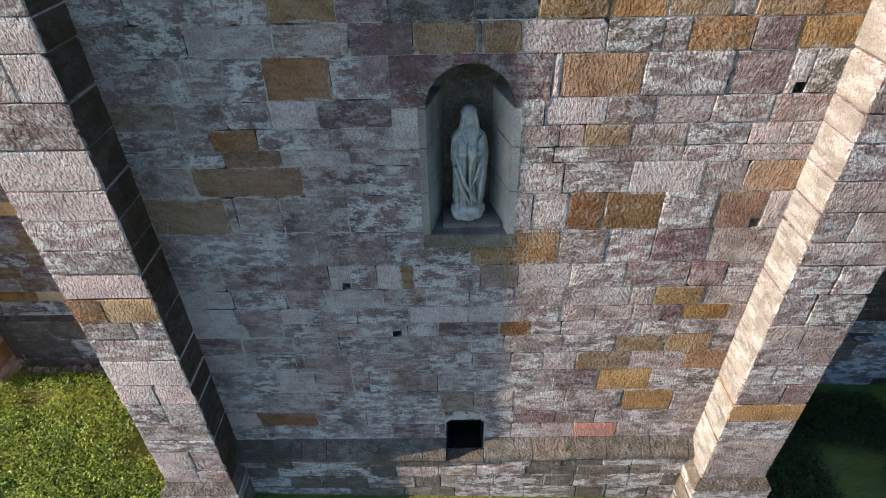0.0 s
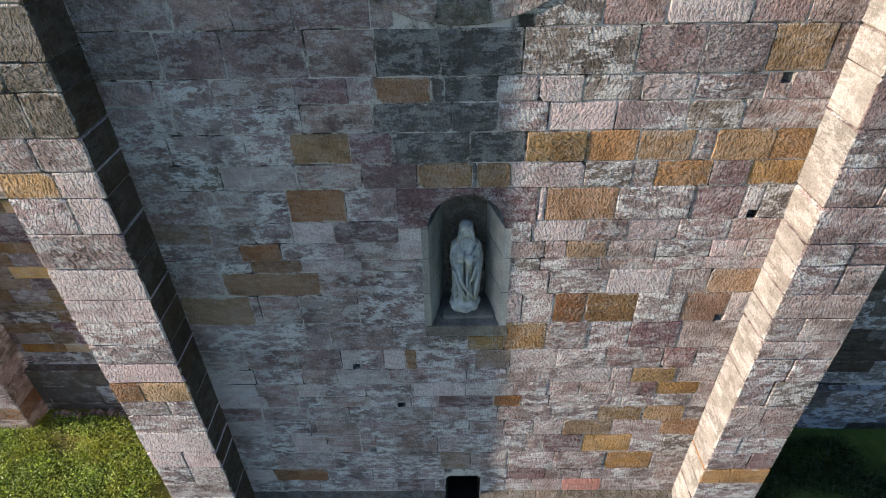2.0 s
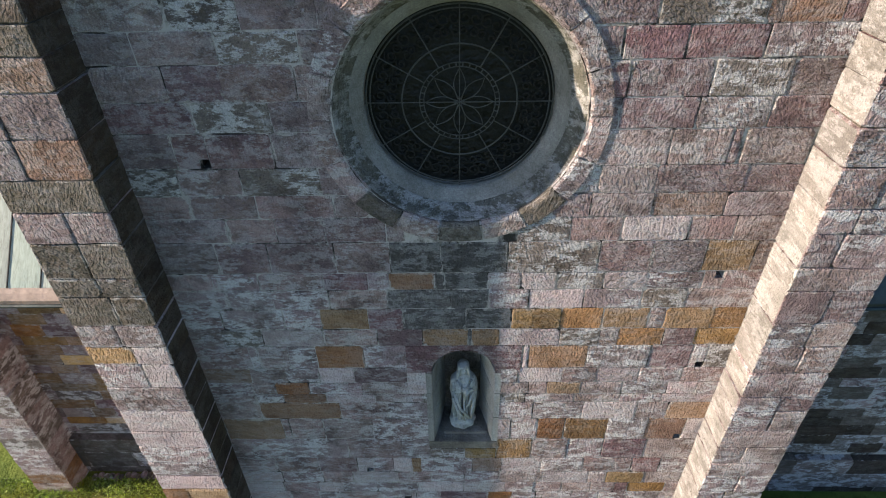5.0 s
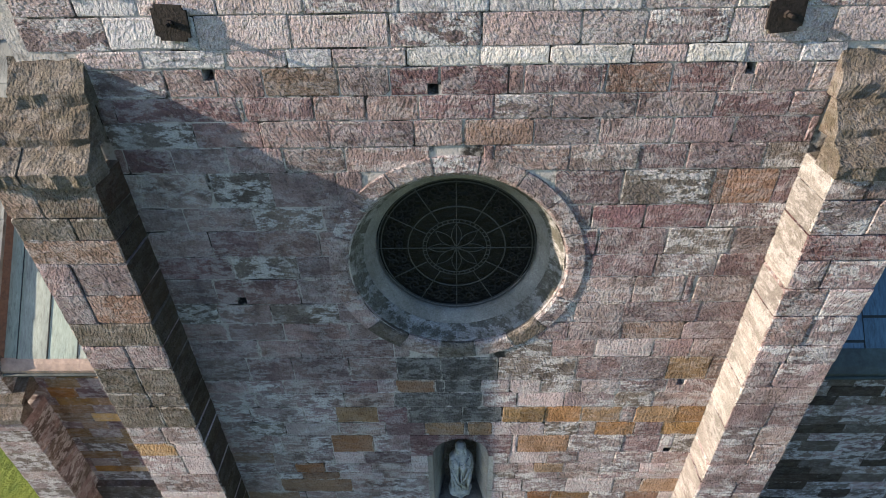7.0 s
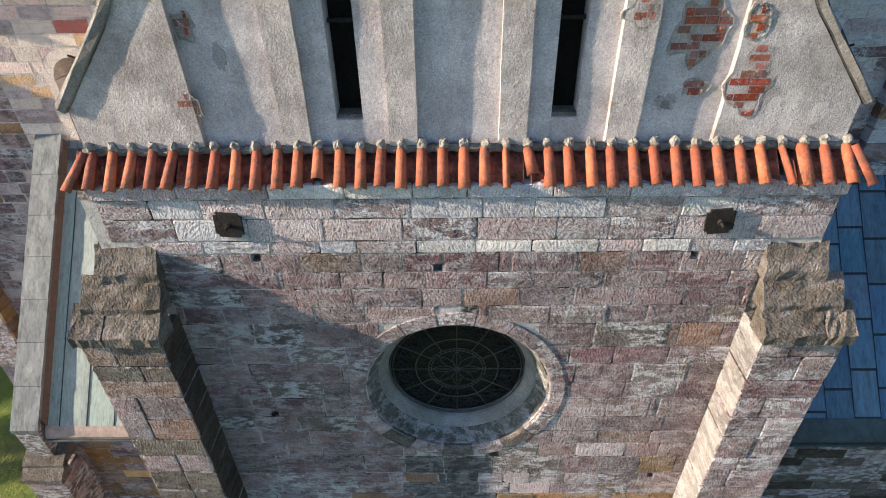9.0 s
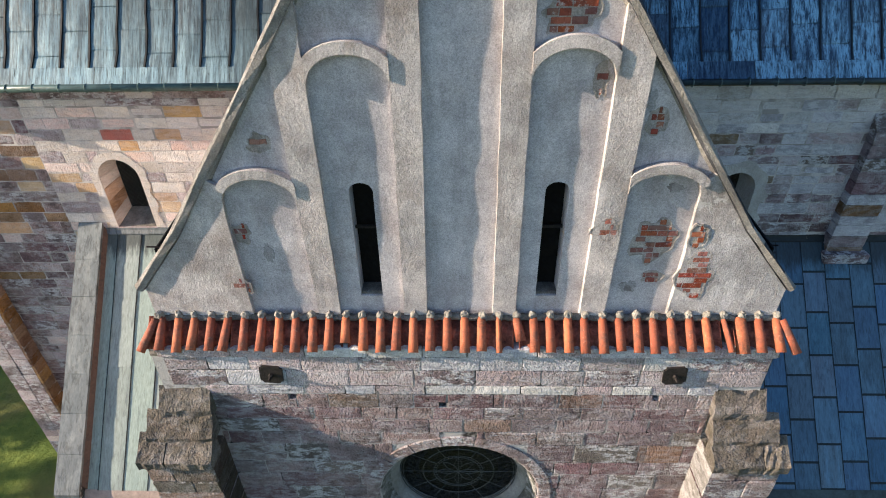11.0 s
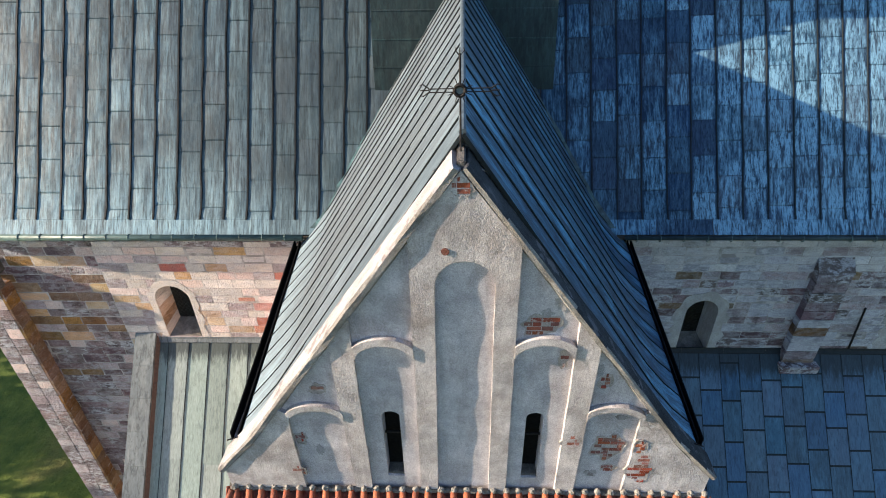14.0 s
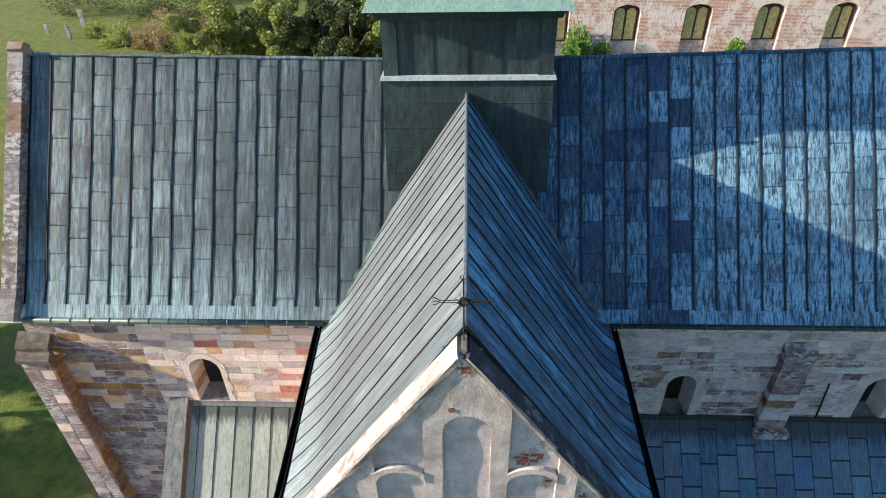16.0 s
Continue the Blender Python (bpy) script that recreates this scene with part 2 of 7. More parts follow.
NAVE_COPPER = copper("nave_sheet_copper", (9, 0.6, 0.6), (0.037, 0.056, 0.067), (0.24, 0.36, 0.40), 0.82, 0.8, 0.55, (0.018, 0.022, 0.022), 0.14, (0.0, 0.9), 0.14, (15.1, 17.4), 0.62, 0.03, 0.35)
NAVE_COPPER_GREY = copper("nave_sheet_copper_grey", (9, 0.6, 0.6), (0.036, 0.053, 0.062), (0.18, 0.26, 0.29), 0.5, 0.7, 0.55, (0.018, 0.022, 0.022), 0.12, (0.0, 0.9), 0.14, (15.0, 16.2), 0.55, 0.03, 0.3)
NAVE_COPPER_MID = copper("nave_sheet_copper_mid", (9, 0.6, 0.6), (0.037, 0.055, 0.065), (0.21, 0.31, 0.345), 0.72, 0.75, 0.55, (0.018, 0.022, 0.022), 0.12, (0.0, 0.9), 0.14, (15.0, 16.8), 0.6, 0.03, 0.3)
# east nave slope: the blue skylight of its shade is put into these colours
NAVE_COPPER_E = copper("nave_sheet_copper_patchy_shade", (13, 2.0, 2.0), (0.024, 0.055, 0.095), (0.19, 0.355, 0.475), 2.4, 0.85, 0.5, (0.010, 0.020, 0.036), 0.2, (0.0, 0.6), 0.08, None, 0.5, 0.0, 0.95)
NAVE_COPPER_DARK = copper("nave_sheet_copper_dark_shade", (13, 2.0, 2.0), (0.016, 0.036, 0.070), (0.14, 0.29, 0.41), 1.5, 0.85, 0.5, (0.008, 0.016, 0.030), 0.25, (0.2, 1.0), 0.08, None, 0.2, 0.0, 0.95)
TRANSEPT_COPPER = copper("transept_sheet_copper", (0.7, 9, 0.7), (0.062, 0.076, 0.090), (0.185, 0.245, 0.28), 0.8, 0.35, 0.55, (0.03, 0.036, 0.036), 0.12, (0.0, 1.0), 0.1, (14.5, 16.0), 0.4, 0.04)
# bluer and darker than the west slope, to paint its shade in
TRANSEPT_COPPER_E = copper("transept_sheet_copper_patchy_shade", (0.9, 5, 0.9), (0.020, 0.046, 0.088), (0.115, 0.31, 0.48), 1.6, 0.7, 0.5, (0.008, 0.016, 0.026), 0.25, (0.0, 0.9), 0.1, None, 0.3)
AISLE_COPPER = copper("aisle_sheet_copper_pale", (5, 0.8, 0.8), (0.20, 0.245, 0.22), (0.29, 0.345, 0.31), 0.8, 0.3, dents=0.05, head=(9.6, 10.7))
# shaded copy of the aisle copper, with the sky's blue in its colour
AISLE_COPPER_E = copper("aisle_sheet_copper_blue_shade", (5, 0.8, 0.8), (0.056, 0.110, 0.165), (0.12, 0.235, 0.33), 0.7, 0.35, vary=0.2, dents=0.05, head=(9.0, 10.4))
# dark brown of the parapet's east side, with its shade in the colour
PARAPET_SHADE = copper("parapet_shade_brown", (2, 2, 2), (0.075, 0.05, 0.04), (0.11, 0.085, 0.07), 0.5, 0.4)
TOWER_COPPER = copper("turret_sheet_copper", (3, 3, 0.6), (0.020, 0.034, 0.036), (0.085, 0.155, 0.15), 0.7, 0.5, dents=0.12)
PALE_BAND = copper("pale_band_copper", (6, 6, 0.7), (0.30, 0.36, 0.36), (0.42, 0.48, 0.47), 0.8, 0.3)
VALLEY_COPPER = copper("valley_copper", (2, 2, 2), (0.06, 0.085, 0.09), (0.20, 0.42, 0.40), 0.9, 0.5)
VERDIGRIS = copper("verdigris_copper", (6, 6, 0.7), (0.17, 0.33, 0.29), (0.33, 0.52, 0.47), 0.9, 0.3)
LEAD = copper("lead_capping", (3, 0.8, 0.8), (0.115, 0.13, 0.135), (0.22, 0.24, 0.24), 0.6, 0.5, 0.6)
# seam colours this dark also draw the shadow line beside each seam
SEAM_DARK = copper("dark_seam_copper", (1, 1, 1), (0.012, 0.015, 0.017), (0.03, 0.045, 0.05), 0.4, 0.3)
SEAM_BLACK = copper("black_seam_shadow", (1, 1, 1), (0.004, 0.005, 0.006), (0.012, 0.018, 0.02), 0.3, 0.3)
GUTTER_GREEN = copper("green_gutter_copper", (0.8, 4, 4), (0.06, 0.10, 0.095), (0.18, 0.30, 0.27), 0.8, 0.5, 0.4)
GUTTER = copper("gutter_copper", (1, 1, 1), (0.03, 0.04, 0.042), (0.08, 0.13, 0.13), 0.7, 0.3)


def plain(name, base, rough=0.7, spec=0.4, metal=0.0, vary=0.2, scale=9, bumpy=0.2):
    m, t, b = nodes(name, rough, spec)
    b.inputs["Metallic"].default_value = metal
    p = coords(t)
    col = mix(t, ramp(t, noise_tex(t, p, scale, 6, 0.7), 0.35, 0.7), tuple(min(1, c * (1 + vary)) for c in base), tuple(c * (1 - vary * 1.6) for c in base))
    t.links.new(col, b.inputs["Base Color"])
    bump(t, b, noise_tex(t, p, scale * 2, 4, 0.6), 1.0, bumpy * 0.8 / scale)
    return m


# near black, for the shadow inside the transept gutters
BLACK = plain("gutter_shade_black", (0.008, 0.008, 0.009), 0.8, 0.1)
IRON = plain("rusty_iron", (0.022, 0.018, 0.017), 0.75, 0.3, 0.3, 0.5, 20)
GRILLE = plain("window_ironwork", (0.05, 0.053, 0.052), 0.6, 0.4, 0.0, 0.3, 20)
TRACERY = plain("dark_tracery", (0.022, 0.022, 0.02), 0.8, 0.2, 0, 0.3, 25)
# near black, stands for unlit depth in the openings
VOID = plain("dark_interior", (0.012, 0.011, 0.010), 0.95, 0.05)
STATUE = plain("weathered_statue_stone", (0.37, 0.37, 0.36), 0.8, 0.3, 0, 0.25, 9, 0.3)
CEMENT = plain("pale_lime_pointing", (0.24, 0.225, 0.20), 0.95, 0.1, 0, 0.35, 18, 0.7)
ZINC = plain("white_painted_sheet", (0.66, 0.67, 0.68), 0.5, 0.4, 0, 0.08, 6, 0.1)


def brick_mat():
    m, t, b = nodes("red_brick", 0.9, 0.15)
    p = coords(t)
    col = varied(t, (0.25, 0.078, 0.052), 0.3)
    col = mix(t, ramp(t, noise_tex(t, p, 9, 6, 0.7), 0.5, 0.68), col, (0.12, 0.045, 0.035))
    col = mix(t, math_node(t, "MULTIPLY", ramp(t, noise_tex(t, p, 11, 8, 0.75), 0.55, 0.6), 0.75), col, (0.44, 0.40, 0.37))
    t.links.new(col, b.inputs["Base Color"])
    bump(t, b, noise_tex(t, p, 30, 5, 0.65), 1.0, 0.02)
    return m


BRICK = brick_mat()
WOOD = plain("grey_timber", (0.12, 0.10, 0.08), 0.85, 0.2, 0, 0.3, 7, 0.3)
GLASS_DARK = plain("leaded_glass_dark", (0.006, 0.0065, 0.007), 0.4, 0.25, 0, 0.4, 6, 0.3)


def tile_mat():
    m, t, b = nodes("terracotta", 0.75, 0.3)
    p = coords(t)
    o = t.nodes.new("ShaderNodeObjectInfo").outputs["Random"]
    col = mix(t, o, (0.42, 0.125, 0.058), (0.25, 0.066, 0.036))
    col = mix(t, math_node(t, "MULTIPLY", ramp(t, noise_tex(t, p, 7, 6, 0.7), 0.47, 0.62), 0.7), col, (0.10, 0.05, 0.035))
    col = mix(t, math_node(t, "MULTIPLY", ramp(t, noise_tex(t, p, 25, 5, 0.7), 0.58, 0.7), 0.4), col, (0.45, 0.33, 0.24))
    t.links.new(col, b.inputs["Base Color"])
    bump(t, b, noise_tex(t, p, 40, 4, 0.6), 1.0, 0.01)
    return m


TERRACOTTA = tile_mat()
# darker red paints in the shade that cover tiles cast on the channels
CHANNEL_TILE_SHADE = plain("shaded_terracotta", (0.23, 0.07, 0.045), 0.8, 0.2, 0, 0.5, 8, 0.5)


def grass_mat(name, a, c, d, scale):
    m, t, b = nodes(name, 0.9, 0.15)
    p = coords(t)
    col = mix(t, ramp(t, noise_tex(t, p, scale, 6, 0.7), 0.35, 0.65), a, c)
    col = mix(t, math_node(t, "MULTIPLY", ramp(t, noise_tex(t, p, scale * 0.23, 4, 0.6), 0.5, 0.66), 0.7), col, d)
    t.links.new(col, b.inputs["Base Color"])
    bump(t, b, noise_tex(t, p, scale * 5, 5, 0.7), 1.0, 0.12)
    return m


GRASS = grass_mat("grass_sward", (0.055, 0.09, 0.016), (0.13, 0.16, 0.03), (0.15, 0.12, 0.045), 0.9)


def leaf_mat(name, base, vary=0.45):
    m, t, b = nodes(name, 0.6, 0.3)
    col = varied(t, base, vary, "island")
    dry = ramp(t, noise_tex(t, coords(t), 0.9, 5, 0.65), 0.46, 0.62)
    col = mix(t, math_node(t, "MULTIPLY", dry, 0.55), col, (base[0] * 1.45, base[1] * 1.02, base[2] * 1.1))
    t.links.new(col, b.inputs["Base Color"])
    tr = nd(t, "ShaderNodeBsdfTranslucent")
    t.links.new(col, tr.inputs["Color"])
    ms = nd(t, "ShaderNodeMixShader", Fac=0.3)
    t.links.new(b.outputs[0], ms.inputs[1])
    t.links.new(tr.outputs[0], ms.inputs[2])
    t.links.new(ms.outputs[0], t.nodes["Material Output"].inputs[0])
    return m


WEEDS = leaf_mat("weed_leaves", (0.20, 0.29, 0.045), 0.6)
LEAVES = leaf_mat("tree_leaves", (0.19, 0.25, 0.05))
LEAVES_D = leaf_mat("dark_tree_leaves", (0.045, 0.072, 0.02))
SHRUB = leaf_mat("dry_shrub_leaves", (0.22, 0.18, 0.08))
IVY = leaf_mat("ivy_leaves", (0.10, 0.23, 0.03))
BARK = plain("bark", (0.07, 0.055, 0.04), 0.95, 0.1, 0, 0.4, 12, 0.8)


def ruin_mat():
    m, t, b = nodes("weathered_brick_and_render", 0.93, 0.1)
    p = coords(t)
    br = t.nodes.new("ShaderNodeTexBrick")
    br.inputs["Color1"].default_value, br.inputs["Color2"].default_value = (0.46, 0.19, 0.13, 1), (0.34, 0.13, 0.09, 1)
    br.inputs["Mortar"].default_value = (0.60, 0.54, 0.48, 1)
    br.inputs["Scale"].default_value = 1.0
    br.inputs["Brick Width"].default_value, br.inputs["Row Height"].default_value, br.inputs["Mortar Size"].default_value = 0.3, 0.11, 0.02
    mp = coords(t, (1, 1, 1), (radians(90), 0, 0))
    t.links.new(mp, br.inputs["Vector"])
    left = ramp(t, noise_tex(t, p, 0.9, 10, 0.78), 0.46, 0.53)
    col = mix(t, left, br.outputs["Color"], (0.66, 0.59, 0.53))
    t.links.new(col, b.inputs["Base Color"])
    bump(t, b, noise_tex(t, p, 6, 5, 0.6), 1.0, 0.12)
    return m


RUIN = ruin_mat()
DARK_INFILL = plain("dark_brown_infill", (0.09, 0.065, 0.055), 0.9, 0.1, 0, 0.4, 4, 0.4)
YELLOW_INFILL = plain("ochre_infill", (0.58, 0.47, 0.20), 0.9, 0.1, 0, 0.3, 5, 0.4)

# ---------------------------------------------------------------- builders
rng = random.Random(7)
X0 = -0.2  # the transept's middle


def mesh_from(name, verts, faces, mat, smooth=False):
    me = bpy.data.meshes.new(name)
    me.from_pydata([tuple(v) for v in verts], [], faces)
    me.materials.append(mat)
    if smooth:
        me.polygons.foreach_set("use_smooth", [True] * len(me.polygons))
    me.update()
    return me


def adopt(ob, parent):
    if parent:
        ob.parent = parent
        ob.matrix_parent_inverse = Matrix.Translation(-parent.location) if parent.parent is None else Matrix.Identity(4)
    return ob


def piece(name, verts, faces, mat, parent=None, label="", smooth=False):
    ob = adopt(new(name, mesh_from(name, verts, faces, mat, smooth)), parent)
    return tagged(ob, label) if label else ob


def dressed(name, shape, mat, parent):
    """A stone from block(), with its rim marked for the lime that is smeared from the joints."""
    verts, faces = shape
    ob = piece(name, verts, faces, mat, parent)
    n = (len(verts) - 1) // 4
    ob.data.attributes.new("rim", "FLOAT", "POINT").data.foreach_set("value", [0.0] * (1 + n) + [1.0] * (2 * n) + [-6.0] * n)
    return ob


def part(name, bm, mat, parent=None, label="", smooth=False):
    me = bpy.data.meshes.new(name)
    bmesh.ops.recalc_face_normals(bm, faces=bm.faces)
    bm.to_mesh(me)
    bm.free()
    me.materials.append(mat)
    if smooth:
        me.polygons.foreach_set("use_smooth", [True] * len(me.polygons))
    ob = adopt(new(name, me), parent)
    return tagged(ob, label) if label else ob


def thing(name, at, label, category, group="", kind=""):
    ob = new(name)
    ob.location, ob.empty_display_size = at, 0.1
    return tagged(ob, label, category, group, kind)


def box_bm(bm, x0, x1, y0, y1, z0, z1, bev=0.0):
    vs = [bm.verts.new((x, y, z)) for z in (z0, z1) for x, y in ((x0, y0), (x1, y0), (x1, y1), (x0, y1))]
    fs = [bm.faces.new([vs[i] for i in q]) for q in ((3, 2, 1, 0), (4, 5, 6, 7), (0, 1, 5, 4), (1, 2, 6, 5), (2, 3, 7, 6), (3, 0, 4, 7))]
    if bev:
        edges = list({e for f in fs for e in f.edges})
        bmesh.ops.bevel(bm, geom=edges, offset=bev, segments=2, affect="EDGES")
    return bm


def box(name, x0, x1, y0, y1, z0, z1, mat, parent=None, label="", bev=0.0):
    return part(name, box_bm(bmesh.new(), x0, x1, y0, y1, z0, z1, bev), mat, parent, label)


def inside(p, loop):
    c = False
    for (ax, ay), (bx, by) in zip(loop, loop[1:] + loop[:1]):
        if (ay > p[1]) != (by > p[1]) and p[0] < (bx - ax) * (p[1] - ay) / (by - ay) + ax:
            c = not c
    return c


from mathutils.geometry import delaunay_2d_cdt


def slab_bm(outline, holes, w0, w1, m=None):
    """A plate with openings: the outline in (u, v), from depth w0 to w1. By default u is x, v is z and w is y."""
    m = m or (lambda u, v, w: (u, w, v))
    pts, loops = [], []
    for loop in [outline, *holes]:
        loops.append(list(range(len(pts), len(pts) + len(loop))))
        pts += loop
    edges = [(a, b) for lp in loops for a, b in zip(lp, lp[1:] + lp[:1])]
    out, _, tris, *_ = delaunay_2d_cdt([Vector(p) for p in pts], edges, [], 1, 1e-6)
    bm = bmesh.new()
    front = [bm.verts.new(m(p[0], p[1], w0)) for p in out]
    back = [bm.verts.new(m(p[0], p[1], w1)) for p in out]
    edge_count = {}
    for tri in tris:
        c = [sum(out[i][k] for i in tri) / len(tri) for k in (0, 1)]
        if not inside(c, outline) or any(inside(c, h) for h in holes):
            continue
        bm.faces.new([front[i] for i in tri])
        bm.faces.new([back[i] for i in reversed(tri)])
        for a, b in zip(tri, list(tri[1:]) + [tri[0]]):
            edge_count.setdefault(frozenset((a, b)), []).append((a, b))
    for pair in edge_count.values():
        if len(pair) == 1:
            a, b = pair[0]
            bm.faces.new([front[a], back[a], back[b], front[b]])
    loose = [v for v in bm.verts if not v.link_faces]
    for v in loose:
        bm.verts.remove(v)
    return bm


def arch_loop(u0, u1, v0, v1, steps=12, rise=1.0):
    """A round-headed opening: v1 is the crown."""
    r = (u1 - u0) / 2
    c = (u0 + u1) / 2
    pts = [(u0, v0), (u1, v0)]
    for k in range(steps + 1):
        a = math.pi * k / steps
        pts.append((c + r * math.cos(a), v1 - r * rise + r * rise * math.sin(a)))
    return pts


def tube_bm(bm, pts, r, sides=6, closed=False):
    rings = []
    n = len(pts)
    for i, p in enumerate(pts):
        a = Vector(pts[(i - 1) % n] if closed or i else pts[0])
        b = Vector(pts[(i + 1) % n] if closed or i < n - 1 else pts[-1])
        d = (b - a).normalized()
        s = d.cross(Vector((0.3, 0.2, 1)) if abs(d.z) < 0.9 else Vector((1, 0, 0.1))).normalized()
        q = d.cross(s)
        rings.append([bm.verts.new(Vector(p) + r * (s * math.cos(2 * math.pi * k / sides) + q * math.sin(2 * math.pi * k / sides))) for k in range(sides)])
    for i in range(n if closed else n - 1):
        A, B = rings[i], rings[(i + 1) % n]
        for k in range(sides):
            bm.faces.new([A[k], A[(k + 1) % sides], B[(k + 1) % sides], B[k]])
    if not closed:
        bm.faces.new(list(reversed(rings[0])))
        bm.faces.new(rings[-1])
    return bm


def FRONT(y):
    """A wall that faces -y: u is x, v is z, w goes into the wall."""
    return lambda u, v, w: (u, y + w, v)


def block(loop, m, proud, depth, r, cham=0.009, joint=0.0035):
    """Vertices and faces of one dressed stone and its share of rim at each vertex: worn corners, a bulging face, uneven arrises."""
    if len(loop) == 4:
        worn = []
        for o, p, q in zip(loop[-1:] + loop[:-1], loop, loop[1:] + loop[:1]):
            for e in (o, q):
                d = math.dist(p, e)
                f = min(r.choice((0.006, 0.010, 0.016, 0.024, 0.05)), 0.2 * d) / max(d, 0.001)
                worn.append((p[0] + (e[0] - p[0]) * f, p[1] + (e[1] - p[1]) * f))
            if math.dist(p, q) > 0.34:
                f = r.uniform(0.3, 0.7)
                worn.append((p[0] + (q[0] - p[0]) * f + r.uniform(-0.006, 0.006), p[1] + (q[1] - p[1]) * f + r.uniform(-0.009, 0.009)))
        loop = worn
    n = len(loop)
    cu, cv = sum(p[0] for p in loop) / n, sum(p[1] for p in loop) / n
    su, sv = max(abs(p[0] - cu) for p in loop), max(abs(p[1] - cv) for p in loop)
    joint *= r.uniform(0.5, 1.8)

    def ring(d, w, j=0.006):
        ku, kv = max(0.3, 1 - d / max(su, 0.01)), max(0.3, 1 - d / max(sv, 0.01))
        return [m(cu + (p[0] - cu) * ku + r.uniform(-1, 1) * j, cv + (p[1] - cv) * kv + r.uniform(-1, 1) * j * 0.8, w) for p in loop]

    verts = [m(cu + r.uniform(-0.25, 0.25) * su, cv + r.uniform(-0.2, 0.2) * sv, -proud - r.uniform(0.001, 0.008))]
    c = cham * r.uniform(0.7, 1.5)
    verts += ring(joint + c + 0.055, -proud - r.uniform(0, 0.003)) + ring(joint + c, -proud) + ring(joint, -proud + c) + ring(joint, depth, 0)
    if n == 6:
        faces = [tuple(range(1, 7))]
    else:
        faces = [(0, 1 + k, 1 + (k + 1) % n) for k in range(n)]
    for s in (0, 1, 2):
        for k in range(n):
            a, b = 1 + s * n + k, 1 + s * n + (k + 1) % n
            faces.append((a, a + n, b + n, b))
    return verts, faces


def lay(parent, m, u0, u1, courses, pick, lengths, r, special=(), spans=None, depth=0.12, skip=None, jag=0.02, name="stone", holes=()):
    """Courses of stones from u0 to u1; special: (kind, from, to, height) for single stones; spans(v0, v1): the stretch that an opening takes."""
    made = []
    for v0, v1 in zip(courses, courses[1:]):
        own = sorted((max(a, u0), min(b, u1), k) for k, a, b, v in special if v0 < v <= v1)
        taken = [(a, b, k) for a, b, k in own]
        gaps, at = [], u0
        for a, b, k in taken:
            if a - at > 0.04:
                gaps.append((at, a))
            elif made and a > at:
                a = at
            at = max(at, b)
        if u1 - at > 0.04:
            gaps.append((at, u1))
        bits = [(a, b, k) for a, b, k in taken]
        for a, b in gaps:
            while b - a > 0.001:
                w = r.uniform(*lengths) * (0.8 + 0.5 * (v1 - v0) / 0.4)
                if b - a - w < lengths[0] * 0.6:
                    w = b - a if b - a < lengths[1] * 1.2 else (b - a) / 2
                bits.append((a, a + w, None))
                a += w
        cut = spans(v0, v1) if spans else []
        for hx, hz in (holes if holes else ()):
            if v0 <= hz < v1:
                split = []
                for a, b, k in bits:
                    if a < hx + 0.06 < b:
                        k = k or pick((a + b) / 2, (v0 + v1) / 2, r)
                        split += [(a, hx + 0.06, k), (hx + 0.06, b, k if b - hx > 0.5 else None)]
                    else:
                        split.append((a, b, k))
                bits = [(a, b, k) for a, b, k in split if b - a > 0.05]
        for a, b, k in bits:
            todo = [[a, b]]
            for ha, hb in cut:
                nxt = []
                for p, q in todo:
                    if hb <= p or ha >= q:
                        nxt.append([p, q])
                    else:
                        if ha - p > 0.05:
                            nxt.append([p, ha])
                        if q - hb > 0.05:
                            nxt.append([hb, q])
                todo = nxt
            for p, q in todo:
                if skip and skip(p, q, v0, v1):
                    continue
                loop = [(p, v0), (q, v0), (q, v1), (p, v1)]
                for hx, hz in holes:
                    if v0 <= hz < v1 and abs(q - hx - 0.06) < 0.004 and q - p > 0.16:
                        up = hz - v0 < v1 - hz
                        g = 0.115
                        loop = [(p, v0), (q - g, v0), (q - g, v0 + g), (q, v0 + g), (q, v1), (p, v1)] if up else [(p, v0), (q, v0), (q, v1 - g), (q - g, v1 - g), (q - g, v1), (p, v1)]
                kind = k or pick((p + q) / 2, (v0 + v1) / 2, r)
                made.append(dressed(name, block(loop, m, r.uniform(-0.003, 0.007), depth, r), STONES[kind], parent))
    return made


def weighted(table):
    keys, weights = zip(*table.items())
    return lambda u, v, r: r.choices(keys, weights)[0]


def even(v0, v1, step, r):
    n = max(1, round((v1 - v0) / step))
    cuts = [v0 + (v1 - v0) * k / n for k in range(n + 1)]
    return [cuts[0]] + [c + r.uniform(-0.12, 0.12) * step for c in cuts[1:-1]] + [cuts[-1]]


# ---------------------------------------------------------------- ground
def ground_height(x, y):
    fall = min(1.0, max(0.0, (y - 0.6) / 2.0))  # the ground drops towards the aisle walls
    return max(-0.95, min(0.05, -0.42 - 0.055 * x)) - 0.68 * fall * fall * (3 - 2 * fall) if y < 60 else -0.4


